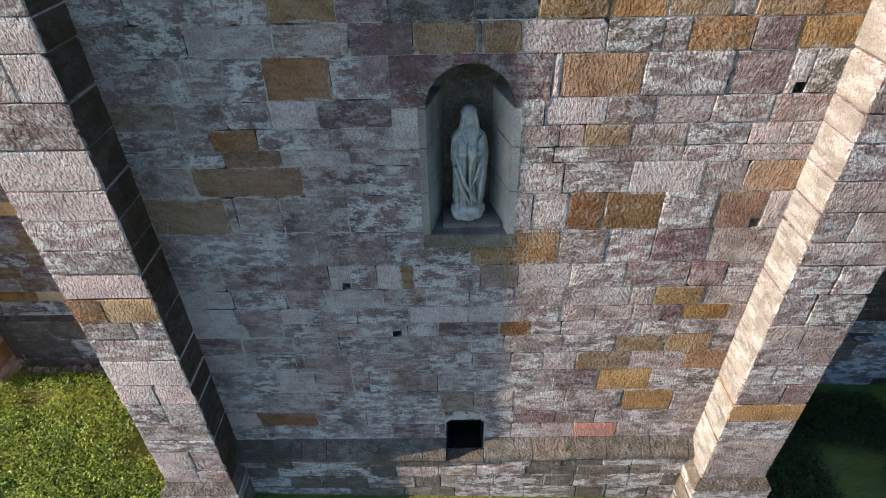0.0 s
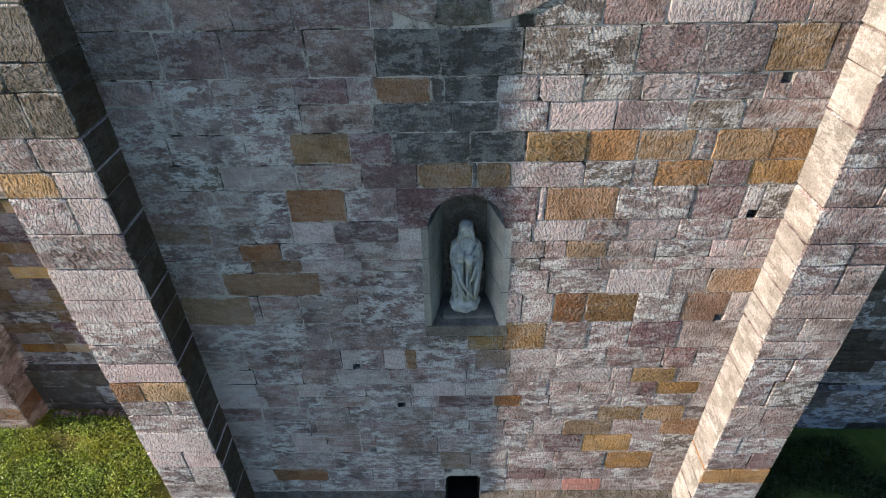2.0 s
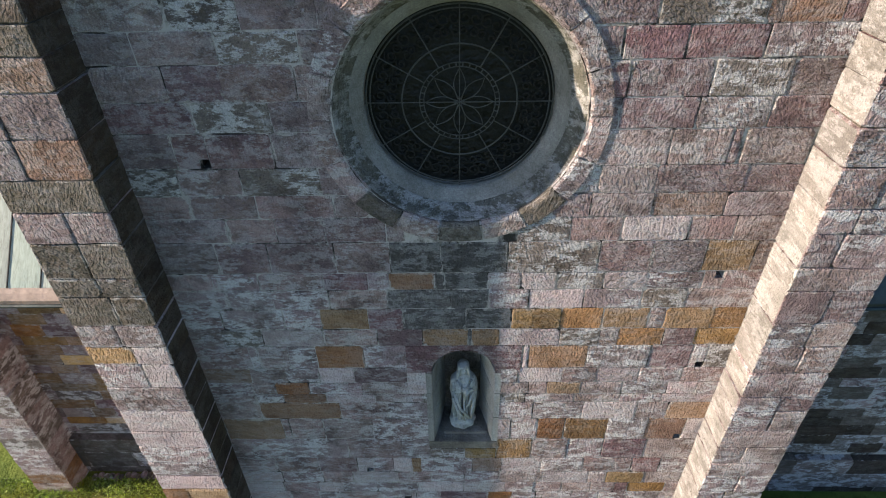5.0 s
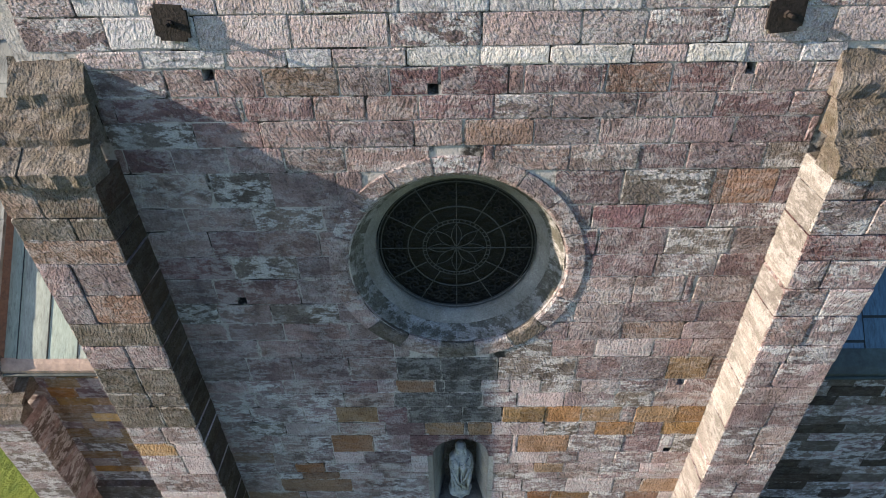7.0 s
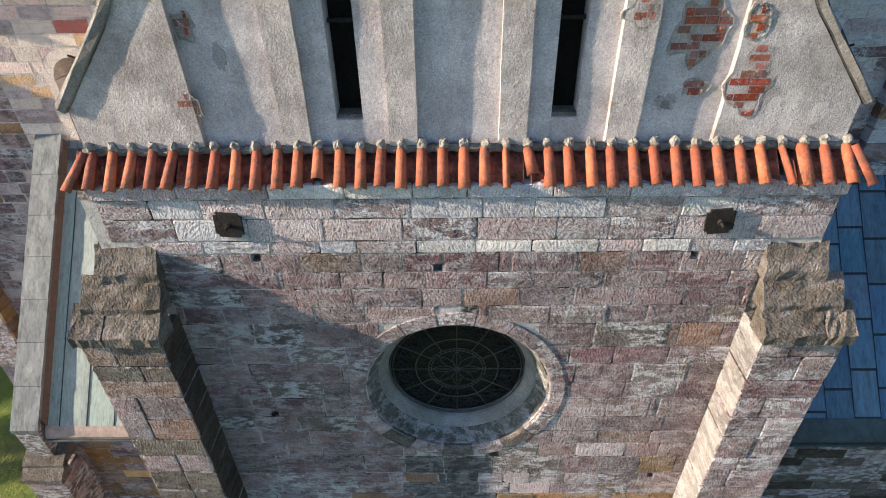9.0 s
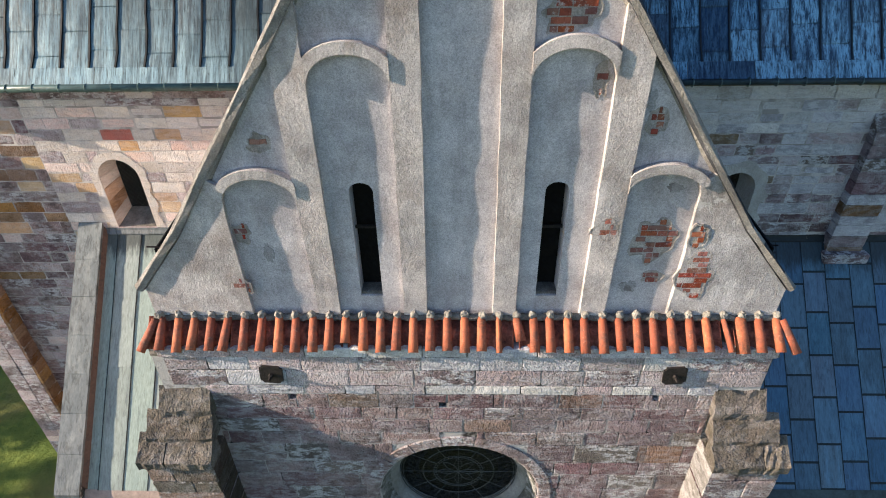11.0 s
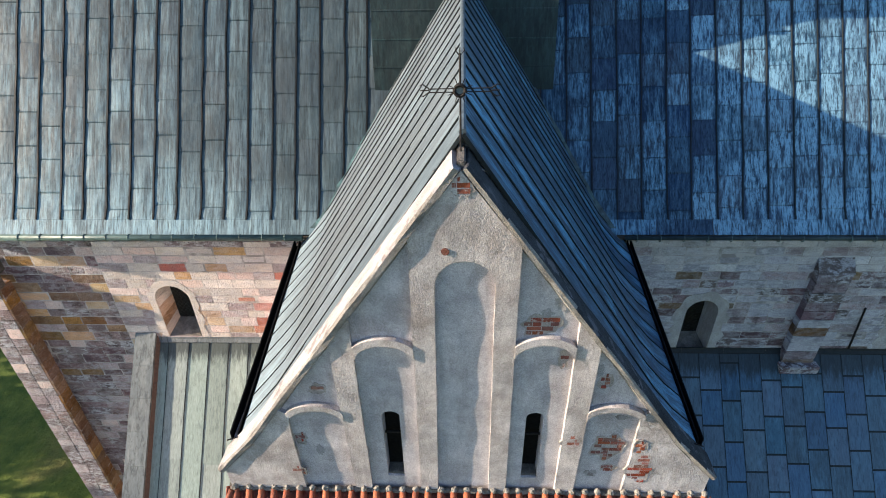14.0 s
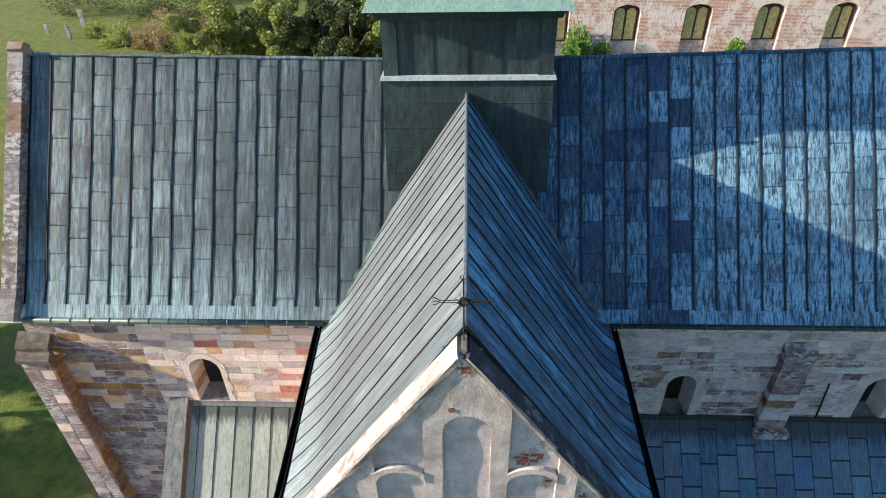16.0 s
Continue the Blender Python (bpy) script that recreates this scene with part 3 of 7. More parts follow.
def ground_sheet():
    xs = [-2500, -600, -200, -90, -60, -45, -35, -28, -22, -18, -15, -12, -9, -6, -3, 0, 3, 6, 9, 12, 16, 22, 30, 45, 70, 120, 300, 900, 2500]
    ys = [-2500, -600, -150, -60, -30, -15, -8, -4, -1, 0.2, 0.8, 1.4, 2, 2.6, 3.2, 5, 10, 17, 25, 35, 45, 60, 80, 110, 160, 300, 900, 2500]
    verts = [(x, y, ground_height(x, y) + (0.12 * noise.noise(Vector((x * 0.21, y * 0.21, 0))) if abs(x) < 100 else 0)) for y in ys for x in xs]
    n = len(xs)
    faces = [(j * n + i, j * n + i + 1, (j + 1) * n + i + 1, (j + 1) * n + i) for j in range(len(ys) - 1) for i in range(n - 1)]
    return tagged(piece("ground", verts, faces, GRASS), "uneven grass ground with patches of bare soil round the church", "ground", kind="structure")


ground_sheet()

# ---------------------------------------------------------------- transept front
ROSE = (X0, 10.29)
NICHE = arch_loop(-0.66, 0.36, 4.9, 7.0)
DRAIN = [(-0.46, 0.62), (0.13, 0.62), (0.13, 1.33), (0.06, 1.40), (-0.38, 1.40), (-0.46, 1.33)]
circle = lambda r, n=48: [(ROSE[0] + r * math.cos(2 * math.pi * k / n), ROSE[1] + r * math.sin(2 * math.pi * k / n)) for k in range(n)]

OCHRES = [
    ("o", 0.47, 1.11, 7.44), ("o", 1.11, 1.65, 7.43), ("v", 1.65, 2.24, 7.42), ("o", 2.45, 3.06, 7.42), ("o", 3.06, 3.47, 7.41), ("o", 1.90, 2.50, 7.18),
    ("o", 2.91, 3.47, 7.17), ("o", 0.74, 1.54, 6.82), ("v", 1.05, 1.53, 6.18), ("o", 2.87, 3.47, 5.68), ("v", 0.38, 0.93, 4.75), ("o", 2.23, 2.85, 3.93),
    ("o", 2.63, 3.26, 3.64), ("v", 1.87, 2.54, 3.06), ("o", 2.56, 3.17, 3.07), ("v", 1.38, 2.13, 2.74), ("o", 2.89, 3.47, 2.72), ("o", 1.72, 2.50, 2.32),
    ("o", 2.17, 2.92, 1.85), ("v", -0.70, -0.09, 7.23), ("u", -0.13, 0.60, 12.06), ("v", 2.71, 3.29, 8.53), ("u", 1.26, 1.89, 12.64),
]
BROWNS = [
    ("b", -2.02, -1.39, 7.48), ("b", -2.18, -1.52, 6.79), ("b", -2.87, -2.38, 6.19), ("b", -2.79, -2.16, 5.95), ("b", -3.19, -1.98, 5.70),
    ("b", -3.82, -2.93, 5.29), ("b", -0.98, -0.83, 4.30), ("b", 0.98, 1.40, 5.24), ("b", 1.40, 2.05, 5.23), ("b", 0.28, 0.70, 3.39), ("b", -3.35, -2.45, 1.49),
    ("b", -0.04, 0.33, 7.21), ("b", -1.08, -0.52, 8.22), ("u", -2.10, -1.35, 12.63), ("u", 2.59, 3.27, 11.37), ("u", 1.95, 2.76, 9.30),
    ("p", 2.38, 2.96, 6.83), ("r", 1.53, 2.20, 1.14),
]
PURPLES = [
    ("p", -1.39, -0.94, 7.47), ("p", -2.51, -1.88, 4.30), ("p", 2.41, 2.63, 3.64), ("p", 1.09, 1.72, 2.35), ("p", -1.31, -0.64, 1.16), ("p", -1.89, -1.34, 8.20),
    ("p", -0.35, 0.31, 12.63), ("p", 0.46, 1.21, 12.63), ("p", -0.58, 0.18, 12.35), ("p", -2.35, -1.64, 12.36), ("p", 2.37, 3.12, 12.34), ("p", 2.64, 3.38, 12.08),
    ("p", 0.87, 1.61, 11.38), ("p", 1.41, 2.19, 10.33), ("p", -3.75, -3.24, 11.80), ("p", -3.67, -2.40, 12.39), ("p", 1.89, 2.49, 12.60),
]
PINKS = [
    ("k", 2.85, 3.46, 3.95), ("k", 1.32, 2.15, 1.87), ("k", -1.80, -1.27, 2.31), ("k", -1.27, -0.57, 2.30), ("k", -2.52, -1.90, 3.14), ("k", -3.20, -2.60, 3.54),
    ("k", -2.28, -1.56, 3.46), ("k", -1.47, -0.68, 2.76), ("k", 1.00, 1.72, 11.80), ("k", 1.99, 2.61, 9.95), ("k", 2.75, 3.44, 9.97), ("k", -1.38, -0.48, 11.80),
    ("k", 1.22, 1.99, 9.93), ("l", 1.67, 2.43, 8.94), ("l", -0.95, -0.66, 6.45),
]
SPECIAL = OCHRES + BROWNS + PURPLES + PINKS
LOW = [0.95, 1.30, 1.61, 2.08, 2.54, 2.90, 3.23, 3.49, 3.77, 4.08, 4.47, 4.97, 5.47, 5.85, 6.04, 6.29, 6.59, 7.03, 7.34, 7.70, 8.02, 8.29]
TOP = [8.29, 8.75, 9.09, 9.40, 9.74, 10.15, 10.49, 10.86, 11.18, 11.62, 11.92, 12.21, 12.47, 12.76, 12.94]
HOLES = [(-3.04, 6.66), (0.60, 6.66), (3.09, 6.66), (-3.28, 8.24), (-0.45, 8.18), (2.96, 8.24), (-2.88, 5.06), (3.16, 5.05), (-1.68, 4.14), (-1.10, 3.34),
         (-2.50, 2.61), (-2.62, 12.72), (-0.43, 12.53), (2.62, 12.72), (-2.96, 11.58), (2.66, 11.5), (-2.94, 9.83), (2.66, 9.83), (-1.62, 2.1)]


def socket(hx, hz):
    """Outline of a putlog hole: a square at the foot or head of its course."""
    rows = LOW + TOP[1:]
    v0, v1 = next((a, b) for a, b in zip(rows, rows[1:]) if a <= hz < b)
    lo = v0 if hz - v0 < v1 - hz else v1 - 0.12
    return [(hx - 0.052, lo + 0.004), (hx + 0.056, lo + 0.004), (hx + 0.056, lo + 0.116), (hx - 0.052, lo + 0.116)]


south_low = tagged(part("wall_south_lower", slab_bm([(-4.45, -1.3), (4.05, -1.3), (4.05, 8.29), (-4.45, 8.29)], [NICHE, DRAIN] + [socket(*h) for h in HOLES if h[1] < 8.29], 0.009, 0.8), MORTAR),
                   "coursed many-coloured sandstone wall with a statue niche", "wall", kind="structure")
south_top = tagged(part("wall_south_upper", slab_bm([(-4.45, 8.29), (4.05, 8.29), (4.05, 13.66), (-4.45, 13.66)], [circle(1.30)] + [socket(*h) for h in HOLES if h[1] > 8.29], 0.009, 0.8), MORTAR),
                   "coursed sandstone wall round a circular window", "wall", kind="structure")

def front_spans(v0, v1):
    out = []
    if v1 > 4.95 and v0 < 6.5:
        out.append((-0.67, 0.37))
    if v0 < 7.0 and v1 > 6.6:
        out.append((-0.93, 0.62))
    if v0 < 1.42 and v1 > 0.6:
        out.append((-0.47, 0.14))
    near = min(abs(v0 - ROSE[1]), abs(v1 - ROSE[1])) if not v0 < ROSE[1] < v1 else 0.0
    if near < 1.36:
        w = math.sqrt(1.36 ** 2 - near ** 2)
        out.append((ROSE[0] - w, ROSE[0] + w))
    return out


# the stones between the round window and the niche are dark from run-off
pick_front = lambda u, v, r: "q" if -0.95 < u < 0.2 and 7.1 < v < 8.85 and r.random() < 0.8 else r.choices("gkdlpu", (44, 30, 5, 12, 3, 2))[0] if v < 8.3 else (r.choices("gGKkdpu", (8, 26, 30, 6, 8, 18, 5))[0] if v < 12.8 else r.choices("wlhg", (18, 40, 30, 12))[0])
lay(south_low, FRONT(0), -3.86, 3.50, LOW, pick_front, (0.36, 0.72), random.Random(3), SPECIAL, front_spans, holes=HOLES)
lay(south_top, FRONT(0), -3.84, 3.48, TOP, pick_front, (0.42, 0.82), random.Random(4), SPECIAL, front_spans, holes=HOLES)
lay(south_top, FRONT(0), -4.30, 4.04, [12.94, 13.25, 13.52], pick_front, (0.5, 0.8), random.Random(5), (), lambda a, b: [], 0.3)
lay(south_top, FRONT(-0.03), -4.34, 4.08, [13.525, 13.70], lambda u, v, r: r.choice("wlh"), (0.6, 1.1), random.Random(6), (), None, 0.3)

# the dark bottoms of the putlog holes
for hx, hz in HOLES:
    (xa, za), _, (xb, zb), _ = socket(hx, hz)
    box("putlog_back", xa - 0.05, xb + 0.05, 0.82, 0.85, za - 0.05, zb + 0.05, VOID, south_low if hz < 8.29 else south_top, "dark bottom of a putlog hole")

# the plinth with its mossy sloping ledge
plinth = tagged(box("plinth", -3.9, 3.52, -0.16, 0.03, -1.3, 0.66, MORTAR), "rough stone plinth with a mossy ledge", "plinth", kind="structure")
lay(plinth, FRONT(-0.2), -3.88, 3.50, [-1.25, -0.85, -0.5, -0.15, 0.2, 0.45, 0.68], weighted({"g": 12, "d": 38, "m": 50}), (0.35, 0.75), random.Random(8),
    (), lambda a, b: [(-0.47, 0.14)] if b > 0.62 else [], 0.1)
x = -3.88
r8 = random.Random(9)
while x < 3.45:
    w = min(r8.uniform(0.4, 0.9), 3.5 - x)
    j = r8.uniform(-0.02, 0.02)
    if x < -0.47 < x + w:
        w = -0.47 - x
    elif -0.47 <= x < 0.14:
        x = 0.14
        continue
    verts = [(x + 0.005, -0.23, 0.67 + j), (x + w - 0.005, -0.23, 0.67 + j), (x + w - 0.005, -0.215, 0.74 + j), (x + 0.005, -0.215, 0.74 + j), (x + 0.005, 0.03, 0.955), (x + w - 0.005, 0.03, 0.955),
             (x + 0.005, 0.03, 0.67), (x + w - 0.005, 0.03, 0.67)]
    piece("ledge_stone", verts, [(0, 1, 2, 3), (3, 2, 5, 4), (1, 0, 6, 7), (0, 3, 4, 6), (1, 7, 5, 2)], STONES["m"], plinth)
    x += w


box("ledge_stone", -0.465, 0.135, -0.23, 0.015, 0.58, 0.668, STONES["m"], plinth, "", 0.012)

# ---------------------------------------------------------------- statue niche
niche = thing("statue_niche", (-0.15, 0.3, 4.9), "round-headed recess with pale smooth jambs and a purple stone arch", "niche", kind="structure")
# back panel in a stone darker than the wall round it
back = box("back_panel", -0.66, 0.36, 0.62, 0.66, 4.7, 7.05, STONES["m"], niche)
for x0, x1, z0, z1, k in ((-0.685, -0.60, 4.92, 5.5, "g"), (-0.685, -0.60, 5.505, 6.05, "g"), (-0.685, -0.60, 6.055, 6.49, "l"), (0.30, 0.385, 4.92, 5.5, "l"), (0.30, 0.385, 5.505, 6.05, "l"), (0.30, 0.385, 6.055, 6.49, "l")):
    s = 0.17 if x0 < -0.5 else -0.17
    near, far = (x0, x1) if s > 0 else (x1, x0)
    # the left jamb's shading is a darker render, the right one is paler
    part("jamb_stone", slab_bm([(near, -0.004), (far, -0.004), (far + s, 0.62), (near, 0.62)], [], z0 + 0.004, z1 - 0.004, lambda u, v, w: (u, v, w)), PALE_RENDER if s < 0 else FRAME_RENDER, niche)
for side, lo in ((1, [(0.64, 6.50), (0.64, 7.03), (-0.15, 7.03)]), (-1, [(-0.15, 7.03), (-0.94, 7.03), (-0.94, 6.50)])):
    cs = [(-0.15 + 0.45 * math.cos(a), 6.50 + 0.45 * math.sin(a)) for a in [math.pi / 2 * k / 8 + (0 if side > 0 else math.pi / 2) for k in range(9)]]
    loop = lo + list(reversed(cs))
    part("arch_stone", slab_bm(loop, [], -0.006, 0.62), STONES["p"], niche, "purple stone half arch")
box("sill", -0.68, 0.38, -0.012, 0.64, 4.74, 4.93, DARK_STONE_CAP, niche, "mossy stone sill", 0.008)
for x0, x1, k in ((-0.67, -0.12, "d"), (-0.115, 0.37, "v")):
    box("apron_stone", x0, x1, -0.006, 0.3, 4.475, 4.735, STONES[k], niche, "", 0.01)
box("shelf", -0.45, 0.24, 0.12, 0.62, 4.93, 5.0, DARK_STONE_CAP, niche, "dark stone shelf under the statue", 0.01)


def statue_mesh():
    """A standing robed figure with a veil, on a round base."""
    bm = bmesh.new()
    prof = [(0.0, 0.18, 0.16), (0.04, 0.205, 0.175), (0.13, 0.20, 0.17), (0.17, 0.17, 0.14), (0.20, 0.15, 0.125), (0.36, 0.148, 0.115), (0.55, 0.158, 0.118), (0.72, 0.165, 0.125), (0.86, 0.185, 0.135),
            (0.98, 0.192, 0.135), (1.06, 0.178, 0.12), (1.11, 0.125, 0.098), (1.14, 0.088, 0.085), (1.165, 0.072, 0.078), (1.20, 0.074, 0.084), (1.26, 0.08, 0.092), (1.32, 0.074, 0.088), (1.37, 0.048, 0.06), (1.395, 0.006, 0.01)]
    n, rings = 96, []
    dense = []
    for (za, ra, da), (zb, rb, db) in zip(prof, prof[1:]):
        k = max(1, int((zb - za) / 0.018))
        dense += [(za + (zb - za) * i / k, ra + (rb - ra) * i / k, da + (db - da) * i / k) for i in range(k)]
    dense.append(prof[-1])
    for z, a, d in dense:
        ring = []
        for k in range(n):
            t = 2 * math.pi * k / n
            front = max(0.0, -math.sin(t))
            fold = 0.0
            if 0.17 < z < 1.08:
                fall = min(1, (1.08 - z) / 0.3) * min(1, (z - 0.17) / 0.04)
                wave = 0.42 - 1.5 * (1 - abs(math.sin(4.5 * t + 1.5 * math.sin(2.4 * z) + 0.6))) ** 2
                fold = 0.10 * wave * fall - 0.06 * (1 - abs(math.sin(8.5 * t + 3.0 * math.sin(3 * z)))) ** 2 * fall
                sweep = math.sin(13 * (z - 0.45) + 5.0 * math.cos(t + 0.5))
                if 0.42 < z < 0.95:
                    fold += 0.022 * front * sweep
            if 0.82 < z < 1.0:
                fold += 0.045 * front ** 4 * math.sin((z - 0.82) / 0.18 * math.pi)
            if 1.12 < z < 1.33:
                deep = max(0, front - 0.62)
                fold -= 0.085 * deep if z < 1.29 else 0.02 * deep
                fold += 0.012 * (1 - min(1, abs(abs(math.cos(t)) - 0.75) * 4))
            if z < 0.17:
                fold += 0.010 * math.sin(7 * t + 26 * z)
            sway = 0.02 * math.sin(z * 2.6)
            ring.append(bm.verts.new((sway + (a + fold) * math.cos(t), (d + fold) * math.sin(t) - (0.018 if 1.14 < z else 0), z)))
        rings.append(ring)
    for A, B in zip(rings, rings[1:]):
        for k in range(n):
            bm.faces.new([A[k], A[(k + 1) % n], B[(k + 1) % n], B[k]])
    bm.faces.new(list(reversed(rings[0])))
    bm.faces.new(rings[-1])
    for cx, cy, cz, sx, sy, sz in ((0.0, -0.165, 0.935, 0.026, 0.022, 0.05), (0.036, -0.16, 0.93, 0.026, 0.022, 0.05), (-0.135, -0.05, 0.90, 0.05, 0.07, 0.12), (0.15, -0.05, 0.91, 0.045, 0.07, 0.12),
                                   (-0.07, -0.125, 0.87, 0.07, 0.03, 0.035), (0.09, -0.125, 0.87, 0.06, 0.03, 0.035), (0.012, -0.07, 1.235, 0.044, 0.042, 0.062)):
        bmesh.ops.create_icosphere(bm, subdivisions=3, radius=1, matrix=Matrix.Translation((cx, cy, cz)) @ Matrix.Diagonal((sx, sy, sz, 1)))
    for side in (-1, 1):
        bmesh.ops.create_icosphere(bm, subdivisions=3, radius=1, matrix=Matrix.Translation((side * 0.078 + 0.01, -0.035, 1.20)) @ Matrix.Rotation(side * -0.18, 4, "Y") @ Matrix.Diagonal((0.026, 0.07, 0.15, 1)))
    bmesh.ops.create_icosphere(bm, subdivisions=3, radius=1, matrix=Matrix.Translation((0.01, -0.03, 1.34)) @ Matrix.Diagonal((0.085, 0.10, 0.055, 1)))
    for k, (xa, za, xb, zb) in enumerate(((-0.15, 0.86, 0.10, 0.22), (-0.16, 0.70, 0.02, 0.20), (0.16, 0.84, -0.02, 0.40), (0.17, 0.72, 0.12, 0.22), (-0.10, 1.08, -0.02, 0.92), (0.12, 1.08, 0.05, 0.92))):
        mid = ((xa + xb) / 2 - 0.03 + 0.02 * k % 0.05, -0.165, (za + zb) / 2 - 0.03)
        tube_bm(bm, [(xa, -0.105, za), mid, (xb, -0.135, zb)], 0.022, 8)
    return bm


figure = part("statue", statue_mesh(), STATUE, None, smooth=True)
figure.location = (-0.155, 0.33, 5.0)
figure.rotation_euler = (0, 0, radians(6))
tagged(figure, "weathered grey stone statue of a robed figure in a niche", "statue")

# the drain opening
drain = thing("drain_opening", (-0.16, 0.2, 0.6), "dark square opening at the foot of the wall", "opening", kind="structure")
box("back_panel", -0.5, 0.17, 0.5, 0.55, 0.4, 1.5, VOID, drain)
# lining and sill are blackened, so the opening's shade is in their colour
for x0, x1, z0, z1 in ((-0.50, -0.43, 0.66, 1.38), (0.10, 0.17, 0.66, 1.38), (-0.43, 0.10, 1.36, 1.43)):
    box("lining", x0, x1, 0.02, 0.5, z0, z1, VOID, drain)
box("sill", -0.46, 0.13, -0.1, 0.5, 0.60, 0.66, VOID, drain, "", 0.01)

# ---------------------------------------------------------------- rose window
rose = thing("window_rose", (ROSE[0], 0.4, ROSE[1]), "large circular window with a moulded stone frame and an iron grille", "window", kind="structure")
count = 18
for k in range(count):
    a0, a1 = 2 * math.pi * k / count + 0.012, 2 * math.pi * (k + 1) / count - 0.004
    steps = 4
    profile = [(1.545, 0.05), (1.545, -0.008), (1.535, -0.016), (1.345, -0.016), (1.335, -0.008), (1.30, 0.02), (1.30, 0.2)]
    verts, faces = [], []
    for i in range(steps + 1):
        a = a0 + (a1 - a0) * i / steps
        verts += [(ROSE[0] + q * math.cos(a), y, ROSE[1] + q * math.sin(a) * 0.985) for q, y in profile]
    n = len(profile)
    faces = [(i * n + j, i * n + j + 1, (i + 1) * n + j + 1, (i + 1) * n + j) for i in range(steps) for j in range(n - 1)]
    faces += [tuple(range(n)), tuple(reversed(range(steps * n, steps * n + n)))]
    low = math.sin((a0 + a1) / 2) < -0.55
    piece("voussoir", verts, faces, STONES["m" if low and k % 2 else ("k" if rng.random() < 0.5 else "g")], rose)


def lathe(profile, n=96):
    bm = bmesh.new()
    rings = [[bm.verts.new((ROSE[0] + q * math.cos(2 * math.pi * k / n), y, ROSE[1] + q * math.sin(2 * math.pi * k / n))) for k in range(n)] for q, y in profile]
    for A, B in zip(rings, rings[1:]):
        for k in range(n):
            bm.faces.new([A[k], A[(k + 1) % n], B[(k + 1) % n], B[k]])
    return bm


MOULDING = stone("weathered_frame_stone", (0.11, 0.108, 0.098), 0.45, 0.5, 0.5)
part("frame", lathe([(1.335, -0.004), (1.31, 0.02), (1.30, 0.05), (1.27, 0.06), (1.255, 0.10), (1.24, 0.17), (1.20, 0.235), (1.165, 0.26), (1.165, 0.29)]), MOULDING, rose, "moulded and weathered stone frame", True)
part("inner_frame", lathe([(1.165, 0.28), (1.15, 0.285), (1.045, 0.385), (1.03, 0.40), (1.03, 0.60)]), FRAME_RENDER, rose, "pale splayed inner ring", True)
part("glazing", lathe([(1.05, 0.53), (0.5, 0.53), (0.001, 0.53)]), GLASS_DARK, rose, "dark leaded glass")
RY = 0.44


def ring_pts(r, n=64, y=RY):
    return [(ROSE[0] + r * math.cos(2 * math.pi * k / n), y, ROSE[1] + r * math.sin(2 * math.pi * k / n)) for k in range(n)]


for r, w in ((1.005, 0.010), (0.965, 0.008), (0.62, 0.009), (0.43, 0.006), (0.385, 0.006)):
    part("grille_ring", tube_bm(bmesh.new(), ring_pts(r), w, 6, True), GRILLE, rose)
for k in range(12):
    a = math.pi * (k / 6)
    c, s = math.cos(a), math.sin(a)
    r0 = 0.0 if k % 3 == 0 else 0.43
    part("grille_spoke", tube_bm(bmesh.new(), [(ROSE[0] + q * c, RY, ROSE[1] + q * s) for q in (r0, 1.02)], 0.007, 6), GRILLE, rose)
for k in range(36):
    a = 2 * math.pi * (k + 0.5) / 36
    part("grille_bar", tube_bm(bmesh.new(), [(ROSE[0] + q * math.cos(a), RY, ROSE[1] + q * math.sin(a)) for q in (0.385, 0.43)], 0.007, 4), GRILLE, rose)
for k in range(8):
    a = 2 * math.pi * (k + 0.0) / 8
    pts = []
    for i in range(17):
        q = i / 16
        pts.append((0.02 + 0.35 * q, 0.062 * math.sin(math.pi * q)))
    pts += [(u, -v) for u, v in reversed(pts[1:-1])]
    part("grille_petal", tube_bm(bmesh.new(), [(ROSE[0] + u * math.cos(a) - v * math.sin(a), RY, ROSE[1] + u * math.sin(a) + v * math.cos(a)) for u, v in pts], 0.005, 5, True), GRILLE, rose)
# scroll tracery behind the bars
for k in range(24):
    bm = bmesh.new()
    a = 2 * math.pi * (k + 0.5) / 24
    for s in (-1, 1):
        for rr, q0 in ((0.075, 0.86), (0.055, 0.73)):
            pts = [(q0 + rr * (1 - i / 26) * math.cos(i * 0.42), s * (0.055 + rr * (1 - i / 26) * math.sin(i * 0.42))) for i in range(20)]
            tube_bm(bm, [(ROSE[0] + u * math.cos(a) - v * math.sin(a), RY + 0.05, ROSE[1] + u * math.sin(a) + v * math.cos(a)) for u, v in pts], 0.012, 4)
    part("scroll", bm, TRACERY, rose)


